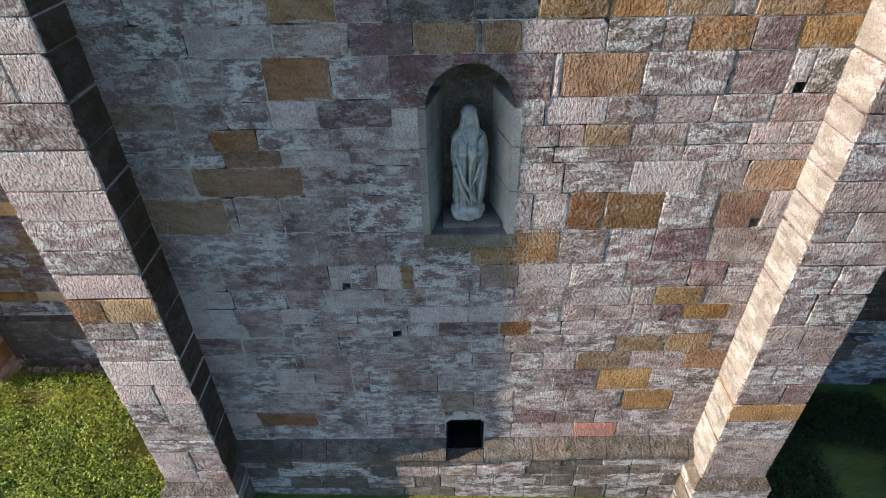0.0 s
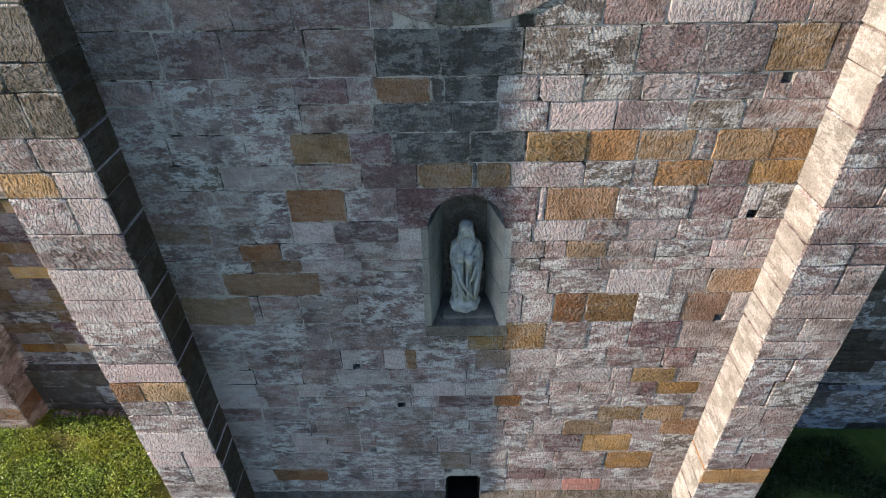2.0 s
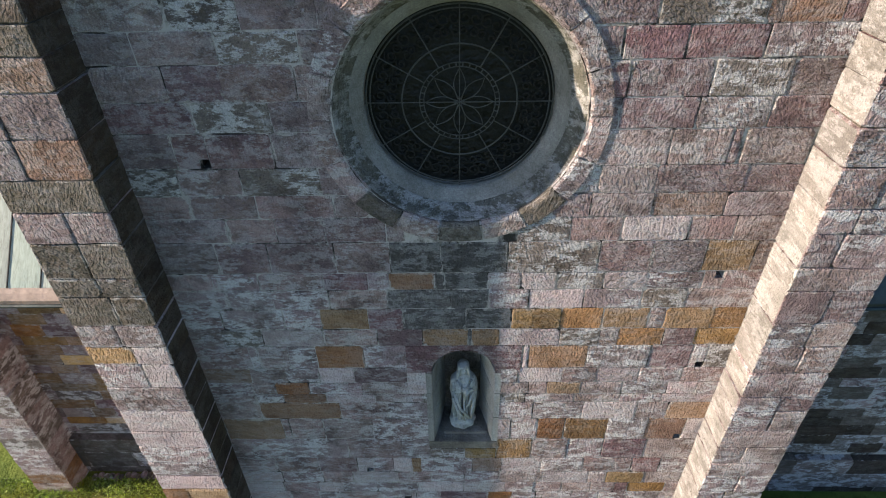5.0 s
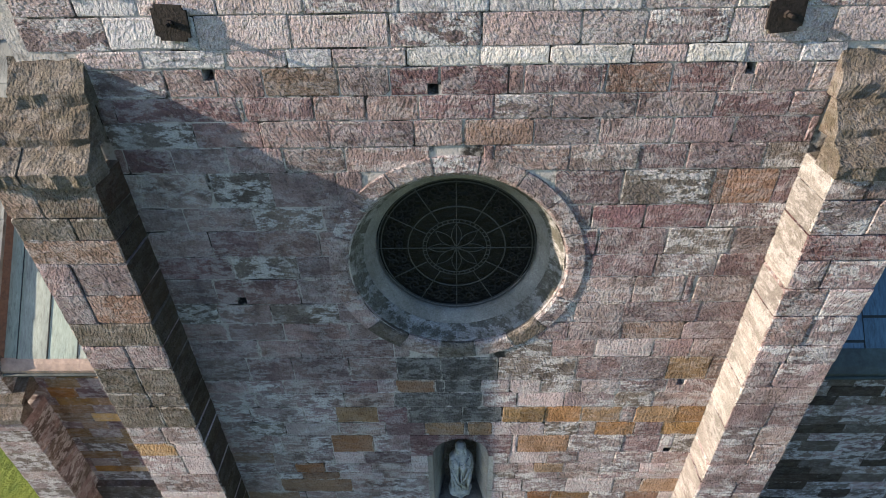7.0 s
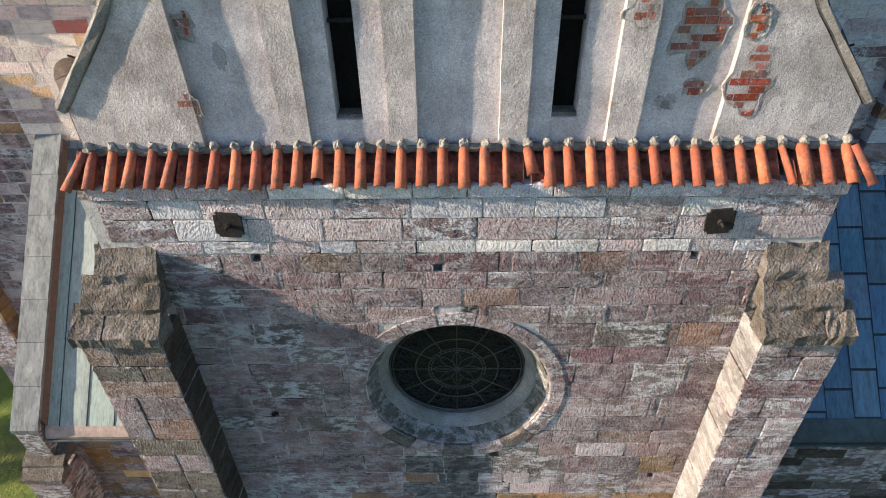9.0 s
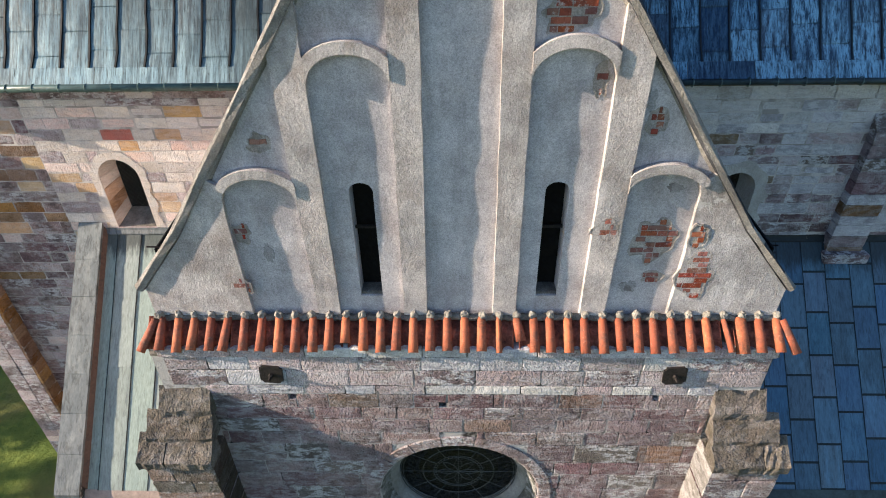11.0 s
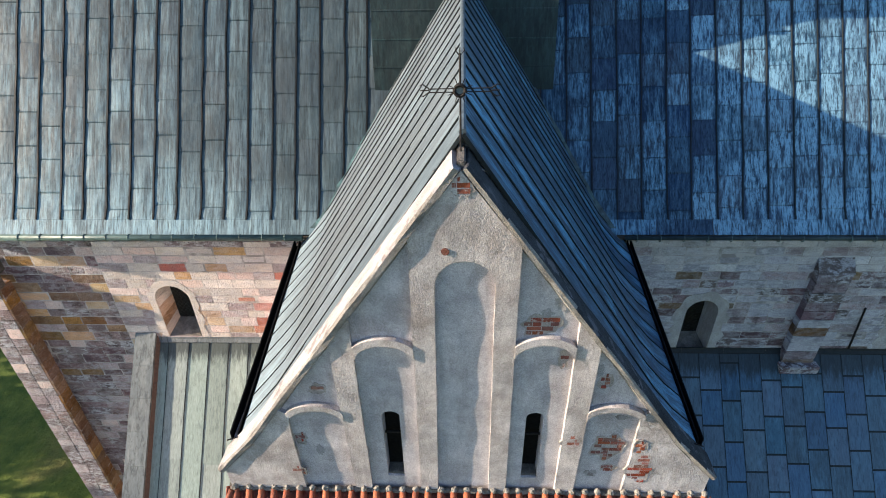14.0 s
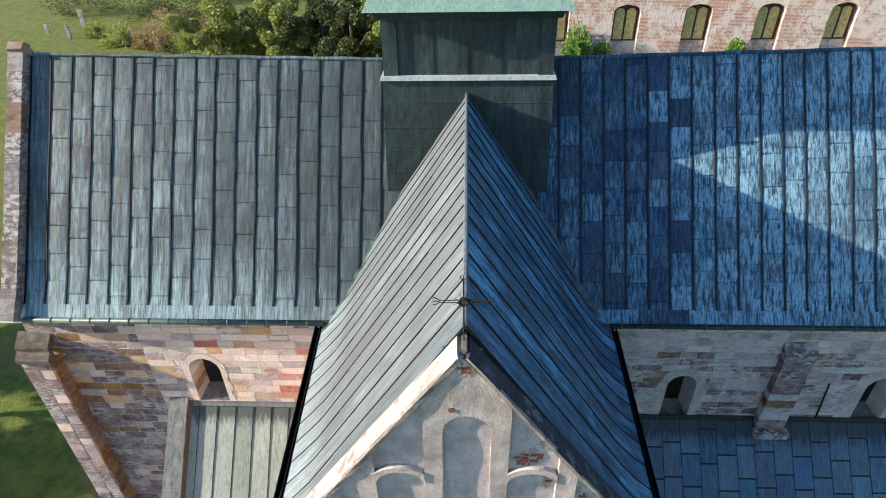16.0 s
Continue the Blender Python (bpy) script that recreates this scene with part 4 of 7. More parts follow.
# ---------------------------------------------------------------- corner buttresses of the front
def buttress(x0, x1, seed, side):
    ob = thing("buttress", ((x0 + x1) / 2, -0.25, -1.2), "tall sandstone corner buttress with a stepped mossy cap", "buttress", "buttresses of the transept front", "structure")
    r = random.Random(seed)
    YB = -0.53
    z = 0.62
    while z < 11.75:
        h = min(r.uniform(0.27, 0.5), 11.8 - z)
        if 11.8 - (z + h) < 0.15:
            h = 11.8 - z
        cuts = [x0, x1] if r.random() < 0.35 else [x0, x0 + (x1 - x0) * r.uniform(0.35, 0.65), x1]
        for a, b in zip(cuts, cuts[1:]):
            kinds = ("kgdpv", (42, 30, 12, 8, 3)) if side > 0 else ("glko", (26, 38, 26, 4)) if z < 7.6 else ("Gum", (30, 26, 44))
            k = r.choices(*kinds)[0]
            if side < 0 and (3.9 < z < 4.25 or 6.85 < z < 7.2):
                k = "o"
            if side > 0 and (1.6 < z < 2.2):
                k = "o"
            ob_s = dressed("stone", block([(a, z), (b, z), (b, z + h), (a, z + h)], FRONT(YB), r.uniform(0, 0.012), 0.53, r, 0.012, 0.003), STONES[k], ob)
            # the side towards the sun gets a lit copy of the stone
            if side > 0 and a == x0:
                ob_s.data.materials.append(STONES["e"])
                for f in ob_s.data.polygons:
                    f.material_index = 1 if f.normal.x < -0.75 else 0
            # inner side, away from the sun: shade painted in with the darker algae stone
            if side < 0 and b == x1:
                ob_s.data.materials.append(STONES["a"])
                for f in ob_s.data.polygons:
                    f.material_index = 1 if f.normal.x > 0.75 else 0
        z += h
    box("core", x0 + 0.03, x1 - 0.03, YB + 0.03, 0.05, -1.2, 11.8, STONES["m"], ob)
    # plinth
    for z0, z1, k in ((-1.2, -0.7, "m"), (-0.7, -0.25, "d"), (-0.25, 0.2, "m"), (0.2, 0.46, "d")):
        box("plinth_stone", x0 - 0.10, x1 + 0.10, YB - 0.13, 0.02, z0 + 0.004, z1 - 0.004, STONES[k], ob, "", 0.012)
    verts = [(x0 - 0.1, YB - 0.13, 0.46), (x1 + 0.1, YB - 0.13, 0.46), (x1 + 0.1, 0.02, 0.46), (x0 - 0.1, 0.02, 0.46), (x0, YB, 0.64), (x1, YB, 0.64), (x1, 0.02, 0.64), (x0, 0.02, 0.64)]
    piece("plinth_cap", verts, [(0, 1, 5, 4), (1, 2, 6, 5), (3, 0, 4, 7), (4, 5, 6, 7), (3, 2, 1, 0)], STONES["m"], ob, "mossy sloping plinth top")
    # stepped cap: (front y, back y, front z of underside, front z of top, back z of top)
    for y0, y1, zb, zf, zt, cut, tuck in ((-0.60, -0.26, 11.80, 11.95, 12.24, 0.42, 0.0), (-0.37, -0.10, 12.10, 12.22, 12.55, None, 0.12), (-0.17, 0.03, 12.45, 12.60, 12.90, None, 0.34)):
        spans = [(x0 - 0.03 + (tuck if side < 0 else 0), x1 + 0.03 - (tuck if side > 0 else 0))] if cut is None else ([(x0 - 0.04, x0 + 0.36), (x0 + 0.375, x1 + 0.03)] if side < 0 else [(x0 - 0.03, x0 + 0.68), (x0 + 0.69, x1 + 0.04)])
        for a, b in spans:
            bm = bmesh.new()
            n = 7
            prof = [(y1, zb), (y0, zb), (y0 - 0.01, zf)] + [(y0 + (y1 - y0) * q, zf + (zt - zf) * q + r.uniform(-0.01, 0.015)) for q in (0.25, 0.5, 0.75, 1.0)]
            cols = []
            for i in range(n):
                x = a + (b - a) * i / (n - 1)
                cols.append([bm.verts.new((x + r.uniform(-0.008, 0.008), y + r.uniform(-0.014, 0.014), zz + r.uniform(-0.014, 0.014))) for y, zz in prof])
            for A, B in zip(cols, cols[1:]):
                for j in range(len(prof)):
                    bm.faces.new([A[j], A[(j + 1) % len(prof)], B[(j + 1) % len(prof)], B[j]])
            bm.faces.new(cols[0])
            bm.faces.new(list(reversed(cols[-1])))
            part("cap_stone", bm, STONES["m"], ob, "mossy weathered cap stone")
    return ob


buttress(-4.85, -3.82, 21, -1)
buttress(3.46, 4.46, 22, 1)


# ---------------------------------------------------------------- anchor plates
def anchor_plate(x, z, tilt):
    ob = thing("anchor_plate", (x, 0, z), "rusty iron tie plate with a bolt on the stone wall", "tie plate", "tie plates on the transept front")
    bm = box_bm(bmesh.new(), -0.16, 0.16, -0.045, -0.018, -0.16, 0.16, 0.0)
    bmesh.ops.bevel(bm, geom=[e for e in bm.edges if abs(e.verts[0].co.y - e.verts[1].co.y) > 0.01], offset=0.04, segments=3, affect="EDGES")
    bmesh.ops.transform(bm, matrix=Matrix.Translation((x, 0, z)) @ Matrix.Rotation(radians(tilt), 4, "Y"), verts=bm.verts)
    part("plate", bm, IRON, ob)
    bolt = part("bolt", tube_bm(bmesh.new(), [(x, -0.02, z), (x, -0.16, z)], 0.018, 8), IRON, ob)
    part("nut", tube_bm(bmesh.new(), [(x, -0.046, z), (x, -0.085, z)], 0.036, 6), IRON, bolt)


anchor_plate(-2.82, 13.2, 4)
anchor_plate(2.78, 13.2, -5)
# ---------------------------------------------------------------- tiled offset below the gable
def half_tile(r0, r1, length, arc, down=1, n=9, th=0.014):
    """A tapered curved tile along -y, its wide end at the front."""
    verts, faces = [], []
    for q in (0, 1):
        rr = r0 + (r1 - r0) * q
        for t in (0, 1):
            for k in range(n):
                a = math.pi / 2 + arc * (k / (n - 1) - 0.5) * 2
                verts.append((-(rr - th * t) * math.cos(a), -length * q, down * ((rr - th * t) * math.sin(a) - rr * math.sin(math.pi / 2 - arc))))
    for k in range(n - 1):
        faces += [(k, k + 1, 2 * n + k + 1, 2 * n + k), (n + k + 1, n + k, 3 * n + k, 3 * n + k + 1), (2 * n + k, 2 * n + k + 1, 3 * n + k + 1, 3 * n + k), (k + 1, k, n + k, n + k + 1)]
    faces += [(0, 2 * n, 3 * n, n), (n - 1, 2 * n - 1, 4 * n - 1, 3 * n - 1)]
    return verts, faces


tiles = thing("tiled_offset", (X0, 0, 13.8), "row of red clay tiles with lime pointing below the gable", "tile row", kind="structure")
SLOPE = math.atan2(0.42, 0.46)
over = mesh_from("cover_tile", *half_tile(0.055, 0.071, 0.47, radians(88)), TERRACOTTA, True)
under = mesh_from("channel_tile", *half_tile(0.10, 0.09, 0.45, radians(62), -1), CHANNEL_TILE_SHADE, True)
rt = random.Random(12)
PITCH = 0.2305
for k in range(37):
    x = -4.26 + k * PITCH
    c = adopt(new("channel_tile", under), tiles)
    c.matrix_basis = Matrix.Translation((x - PITCH / 2, 0.305, 13.985)) @ Matrix.Rotation(SLOPE, 4, "X")
    o = adopt(new("cover_tile", over), tiles)
    turn = rt.uniform(-1.6, 1.6) + (9 if k in (33,) else 0) + (-6 if k == 4 else 0) + (10 if k == 21 else 0)
    o.matrix_basis = Matrix.Translation((x + rt.uniform(-0.012, 0.012), 0.275, 13.995)) @ Matrix.Rotation(SLOPE + rt.uniform(-0.03, 0.02), 4, "X") @ Matrix.Rotation(radians(turn), 4, "Z") @ Matrix.Diagonal((0.6 if k in (20, 33) else (1.35 if k == 34 else 1), (0.72 if k in (21, 11) else 1) + rt.uniform(-0.04, 0.04), 1, 1))
    bm = bmesh.new()
    bmesh.ops.create_icosphere(bm, subdivisions=2, radius=1, matrix=Matrix.Translation((x + rt.uniform(-0.01, 0.01), 0.27, 14.035)) @ Matrix.Diagonal((0.055, 0.05, 0.075, 1)))
    for v in bm.verts:
        v.co += Vector((rt.uniform(-1, 1), rt.uniform(-1, 1), rt.uniform(-1, 1))) * 0.013
    part("pointing", bm, CEMENT, tiles, "lump of lime pointing")
for x, turn in ((-4.40, -28), (4.17, 25)):
    o = adopt(new("cover_tile", over), tiles)
    o.matrix_basis = Matrix.Translation((x * 0.985, 0.235, 13.99)) @ Matrix.Rotation(radians(turn), 4, "Z") @ Matrix.Rotation(SLOPE, 4, "X")
bm = bmesh.new()
cols = [[(x, 0.40, 13.96), (x, 0.30, 13.86), (x, -0.02, 13.58), (x, -0.02, 13.54), (x, 0.40, 13.54)] for x in (-4.44, 4.10)]
vs = [[bm.verts.new(p) for p in c] for c in cols]
for j in range(5):
    bm.faces.new([vs[0][j], vs[0][(j + 1) % 5], vs[1][(j + 1) % 5], vs[1][j]])
bm.faces.new(vs[0])
bm.faces.new(list(reversed(vs[1])))
part("bedding", bm, DARK_STONE_CAP, tiles, "lime mortar bedding")
bm = tube_bm(bmesh.new(), [(-4.36 + 0.06 * k, 0.29 + rt.uniform(-0.012, 0.012), 13.985 + rt.uniform(-0.014, 0.014)) for k in range(141)], 0.05, 7)
part("mortar_fillet", bm, DARK_STONE_CAP, tiles, "mossy mortar fillet along the gable")

# ---------------------------------------------------------------- gable
APEX, KNEE_L, KNEE_R, FOOT_L, FOOT_R = (-0.22, 20.30), (-3.66, 15.30), (3.27, 15.36), (-4.36, 14.46), (4.04, 14.46)
GABLE = [(-4.34, 13.92), (4.02, 13.92), FOOT_R, KNEE_R, APEX, KNEE_L, FOOT_L]


def verge(x):
    """Height of the gable's edge above x."""
    a, k, f = (APEX, KNEE_L, FOOT_L) if x < APEX[0] else (APEX, KNEE_R, FOOT_R)
    p, q = (a, k) if abs(x - a[0]) < abs(k[0] - a[0]) else (k, f)
    return p[1] + (q[1] - p[1]) * (x - p[0]) / (q[0] - p[0])


YG, YR = 0.28, 0.36  # faces of the raised work and of the recessed fields
SLIT_L, SLIT_R = arch_loop(-1.50, -1.21, 14.3, 16.0, 8, 0.8), arch_loop(0.83, 1.11, 14.3, 16.0, 8, 0.8)
gable = tagged(part("gable_wall", slab_bm(GABLE, [SLIT_L, SLIT_R], YR, 0.80), SMOOTH_PLASTER), "grey plastered gable with tall blind arches, peeling to brick", "gable", kind="structure")


def raised(name, loop, mat=None, y0=YG, label=""):
    """Plaster relief with uneven arrises, so that its shadow on the field behind it wanders."""
    fine = []
    for p, q in zip(loop, loop[1:] + loop[:1]):
        k = max(1, round(math.dist(p, q) / 0.22))
        fine += [(p[0] + (q[0] - p[0]) * i / k, p[1] + (q[1] - p[1]) * i / k) for i in range(k)]
    bm = slab_bm(fine, [], y0, YR + 0.004)
    for v in bm.verts:
        if v.co.y < y0 + 0.01:
            v.co.y += 0.022 * noise.noise(Vector((v.co.x * 0.8, 3.0, v.co.z * 1.25)))
        v.co.x += 0.010 * noise.noise(Vector((v.co.x * 2.0, 7.0, v.co.z * 3.1)))
    return part(name, bm, mat or ROUGH_PLASTER, gable, label)


def strip(xa, xb, xc, xd, z0, top=None):
    """A pilaster strip, from xa..xb at its foot to xc..xd under the verge."""
    return [(xa, z0), (xb, z0), (xd, verge(xd) + 0.03), (xc, verge(xc) + 0.03)]


raised("pilaster", strip(-2.09, -1.79, -2.16, -1.80, 13.95))
raised("pilaster", strip(1.43, 1.76, 1.44, 1.79, 13.95))
# the middle pair joins over the tall centre arch
arch = [(-0.62, 13.95), (-0.57, 18.60)] + [(-0.165 + 0.405 * math.cos(a), 18.60 + 0.40 * math.sin(a)) for a in [math.pi * (1 - k / 12) for k in range(1, 12)]] + [(0.24, 18.60), (0.27, 13.95)]
loop = [(-0.93, 13.95)] + arch + [(0.57, 13.95), (0.56, verge(0.56) + 0.03), APEX, (-0.90, verge(-0.90) + 0.03)]
raised("centre_arch", loop, None, YG, "rough plastered pilasters joined by a round arch")
# outer fields of rough plaster
left_end = [(-4.34, 13.95), (-2.98, 13.95), (-3.02, 15.60), (-3.01, 15.82), (-2.97, 15.95)]
raised("end_field", left_end + [(-3.14, verge(-3.14) + 0.02), KNEE_L, FOOT_L], ROUGH_PLASTER, YG + 0.01)
LIMED = plaster("peeling_limed_plaster", (0.56, 0.53, 0.53), (0.27, 0.25, 0.245), 30, 0.4, 0.55, 0.6, (0.56, 0.54, 0.535))
raised("end_field", [(2.60, 13.95), (4.02, 13.95), FOOT_R, KNEE_R, (2.74, verge(2.74) + 0.02), (2.58, 15.98), (2.62, 15.85), (2.62, 15.5)], LIMED, YG + 0.01)


def hood(cx, cz, r, wide, rise, lo, hi, a0=0, a1=180):
    n = 16
    angles = [radians(a0 + (a1 - a0) * k / n) for k in range(n + 1)]
    out = [(cx + (r + wide) * math.cos(a), cz + (r * rise + wide) * math.sin(a)) for a in angles]
    inn = [(cx + r * math.cos(a), cz + r * rise * math.sin(a)) for a in angles]
    loop = [(min(hi, max(lo, u)), v) for u, v in out + list(reversed(inn))]
    return [p for k, p in enumerate(loop) if math.dist(p, loop[k - 1]) > 0.004]


raised("hood_mould", hood(-1.355, 17.20, 0.43, 0.13, 0.72, -1.80, -0.91, 6, 174), None, YG - 0.02, "curved plaster hood over a blind arch")
raised("hood_mould", hood(1.0, 17.24, 0.43, 0.13, 0.72, 0.56, 1.445, 6, 174), None, YG - 0.02, "curved plaster hood over a blind arch")
raised("hood_mould", hood(-2.56, 15.82, 0.43, 0.12, 0.66, -3.03, -2.10, 6, 160), None, YG - 0.02, "curved plaster hood over a blind arch")
raised("hood_mould", hood(2.19, 15.86, 0.43, 0.12, 0.66, 1.775, 2.68, 20, 174), None, YG - 0.02, "curved plaster hood over a blind arch")
for sl in (-1.355, 0.97):
    box("slit_back", sl - 0.16, sl + 0.16, 0.62, 0.65, 14.2, 16.2, VOID, gable, "dark space behind a slit opening")
    box("slit_bar", sl - 0.16, sl + 0.16, 0.50, 0.53, 15.28, 15.32, IRON, gable)
    box("slit_sill", sl - 0.15, sl + 0.15, 0.40, 0.62, 14.24, 14.34, DARK_STONE_CAP, gable, "dark sill of a slit opening", 0.01)
part("putlog_hole", tube_bm(bmesh.new(), [(-0.42, YG - 0.004, 19.15), (-0.42, 0.5, 19.15)], 0.055, 10), BRICK, gable, "small round hole lined with brick")


def brick_patch(cx, cz, spread, rows, seed, y):
    """Bare bricks where the plaster has fallen: a ragged hole with a broken lime edge, bricks in courses behind it."""
    r = random.Random(seed)
    n = 30
    spread *= 1.05
    high = rows * 0.05 + 0.03
    rough = [r.uniform(0.6, 1.3) for _ in range(n)]
    wave = [(rough[k - 1] + 2 * rough[k] + rough[(k + 1) % n]) / 4 for k in range(n)]
    rim = [(cx + spread * math.cos(2 * math.pi * k / n) * wave[k], cz + high * math.sin(2 * math.pi * k / n) * wave[k]) for k in range(n)]
    outer = [(cx + (p[0] - cx) * (1 + r.uniform(0.006, 0.03) / spread), cz + (p[1] - cz) * (1 + r.uniform(0.006, 0.03) / high)) for p in rim]
    part("bare_mortar", slab_bm(rim, [], y - 0.002, y + 0.02), BROKEN_LIME, gable, "lime mortar between bare bricks")
    part("broken_edge", slab_bm(outer, [rim], y - 0.008, y + 0.02), BROKEN_LIME, gable, "broken edge of fallen plaster")
    j = -math.ceil(high * 1.2 / 0.082)
    while j * 0.082 < high * 1.2:
        z = cz + j * 0.082
        x = cx - spread * 1.25 + (0.13 if j % 2 else 0)
        while x < cx + spread * 1.25:
            w = r.choice((0.125, 0.25, 0.25))
            cut = [q for q in (x + w * i / 6 for i in range(7)) if inside((q, z + 0.033), rim)]
            if cut and max(cut) - min(cut) > 0.04 and r.random() > 0.12:
                bm = box_bm(bmesh.new(), min(cut), max(cut) - 0.011, y - r.uniform(0.005, 0.011), y + 0.03, z + r.uniform(-0.004, 0.004), z + 0.067 + r.uniform(-0.006, 0.003))
                part("brick", bm, BRICK, gable)
            x += w
        j += 1


brick_patch(2.23, 15.17, 0.27, 6, 1, YR)
brick_patch(2.82, 14.66, 0.19, 7, 2, YG + 0.01)
brick_patch(2.73, 15.28, 0.10, 3, 3, YG + 0.01)
brick_patch(1.60, 15.40, 0.16, 2, 4, YG)
brick_patch(0.90, 17.84, 0.27, 3, 5, YR)
brick_patch(1.30, 17.2, 0.07, 3, 6, YR)
brick_patch(1.98, 16.75, 0.11, 3, 7, YR)
brick_patch(2.30, 14.62, 0.15, 1, 8, YR)
brick_patch(-3.05, 14.5, 0.14, 2, 9, YG + 0.01)
brick_patch(-2.9, 15.3, 0.10, 2, 10, YR)
brick_patch(-2.45, 16.5, 0.11, 2, 11, YR)
brick_patch(-0.22, 20.08, 0.13, 2, 12, YG)


def lime_patch(cx, cz, w, h, seed, y):
    """A ragged remnant of limewash, a few millimetres thick."""
    r = random.Random(seed)
    loop = [(cx + w * math.cos(a) * q, cz + h * math.sin(a) * q) for a, q in ((2 * math.pi * k / 22, r.uniform(0.6, 1.15)) for k in range(22))]
    part("limewash_remnant", slab_bm(loop, [], y - 0.006, y + 0.01), WHITE_PLASTER, gable, "flaking remnant of limewash")


for cx, cz, w, h, sd, y in ((1.18, 18.28, 0.12, 0.17, 1, YR), (0.98, 18.06, 0.10, 0.10, 2, YR), (1.86, 16.98, 0.07, 0.14, 3, YR), (2.34, 15.92, 0.13, 0.06, 4, YR), (2.02, 14.45, 0.12, 0.10, 5, YR), (-2.62, 15.0, 0.07, 0.16, 6, YR)):
    lime_patch(cx, cz, w, h, sd, y)

part("gable_backing", slab_bm([(X0 - 4.25, 14.5), (X0 + 4.25, 14.5), (X0 + 3.47, 15.42), (X0, 20.48), (X0 - 3.47, 15.42)], [], 0.81, 0.86), DARK_STONE_CAP, gable, "dark stone backing under the roof edge")
part("apex_stone", box_bm(bmesh.new(), X0 - 0.07, X0 + 0.04, 0.34, 0.80, 20.22, 20.40, 0.02), DARK_STONE_CAP, gable, "weathered stone at the peak")
# copings along both verges
def coping(name, side, mat, label):
    a, k, f = (APEX, KNEE_L, FOOT_L) if side < 0 else (APEX, KNEE_R, FOOT_R)
    pts = []
    for q in range(15):
        s = q / 14
        pts.append((a[0] + (k[0] - a[0]) * s, a[1] + (k[1] - a[1]) * s))
    pts += [(k[0] + (f[0] - k[0]) * s, k[1] + (f[1] - k[1]) * s) for s in (0.25, 0.5, 0.75, 1.03)]
    r = random.Random(5 + side)
    bm = bmesh.new()
    cols = []
    for i, p in enumerate(pts):
        o, q = pts[max(0, i - 1)], pts[min(len(pts) - 1, i + 1)]
        d = Vector((q[0] - o[0], q[1] - o[1])).normalized()
        nrm = Vector((-d.y, d.x)) if side > 0 else Vector((d.y, -d.x))
        if nrm.y < 0:
            nrm = -nrm
        th = 0.13 if side < 0 else 0.11
        jit = lambda: r.uniform(-0.008, 0.008)
        sec = [(0.02, YG - 0.025), (th * 0.75, YG - 0.035), (th, YG + 0.0), (th, 0.76), (-0.45, 0.80), (0.0, YG + 0.05)]
        cols.append([bm.verts.new((p[0] + nrm.x * h + jit(), y + jit(), p[1] + nrm.y * h + jit())) for h, y in sec])
    for A, B in zip(cols, cols[1:]):
        for j in range(6):
            bm.faces.new([A[j], A[(j + 1) % 6], B[(j + 1) % 6], B[j]])
    bm.faces.new(cols[0])
    bm.faces.new(list(reversed(cols[-1])))
    ob = tagged(part(name, bm, mat), label, "coping", kind="structure")
    # front edge has its own tone, lighter than the darkened east top
    ob.data.materials.append(VERGE_FACE)
    for f in ob.data.polygons:
        f.material_index = 1 if f.normal.y < -0.6 else 0
    return ob


coping("verge_coping_west", -1, WHITE_PLASTER, "limewashed plaster coping along the gable edge, peeling")
coping("verge_coping_east", 1, EAST_COPING, "weathered coping along the gable edge, darkened for its shaded top")


# ---------------------------------------------------------------- roofs in sheet copper
def surface(profile, s):
    """The point at length s along a profile of points."""
    for a, b in zip(profile, profile[1:]):
        d = math.dist(a, b)
        if s <= d or b is profile[-1]:
            return tuple(p + (q - p) * s / d for p, q in zip(a, b))
        s -= d


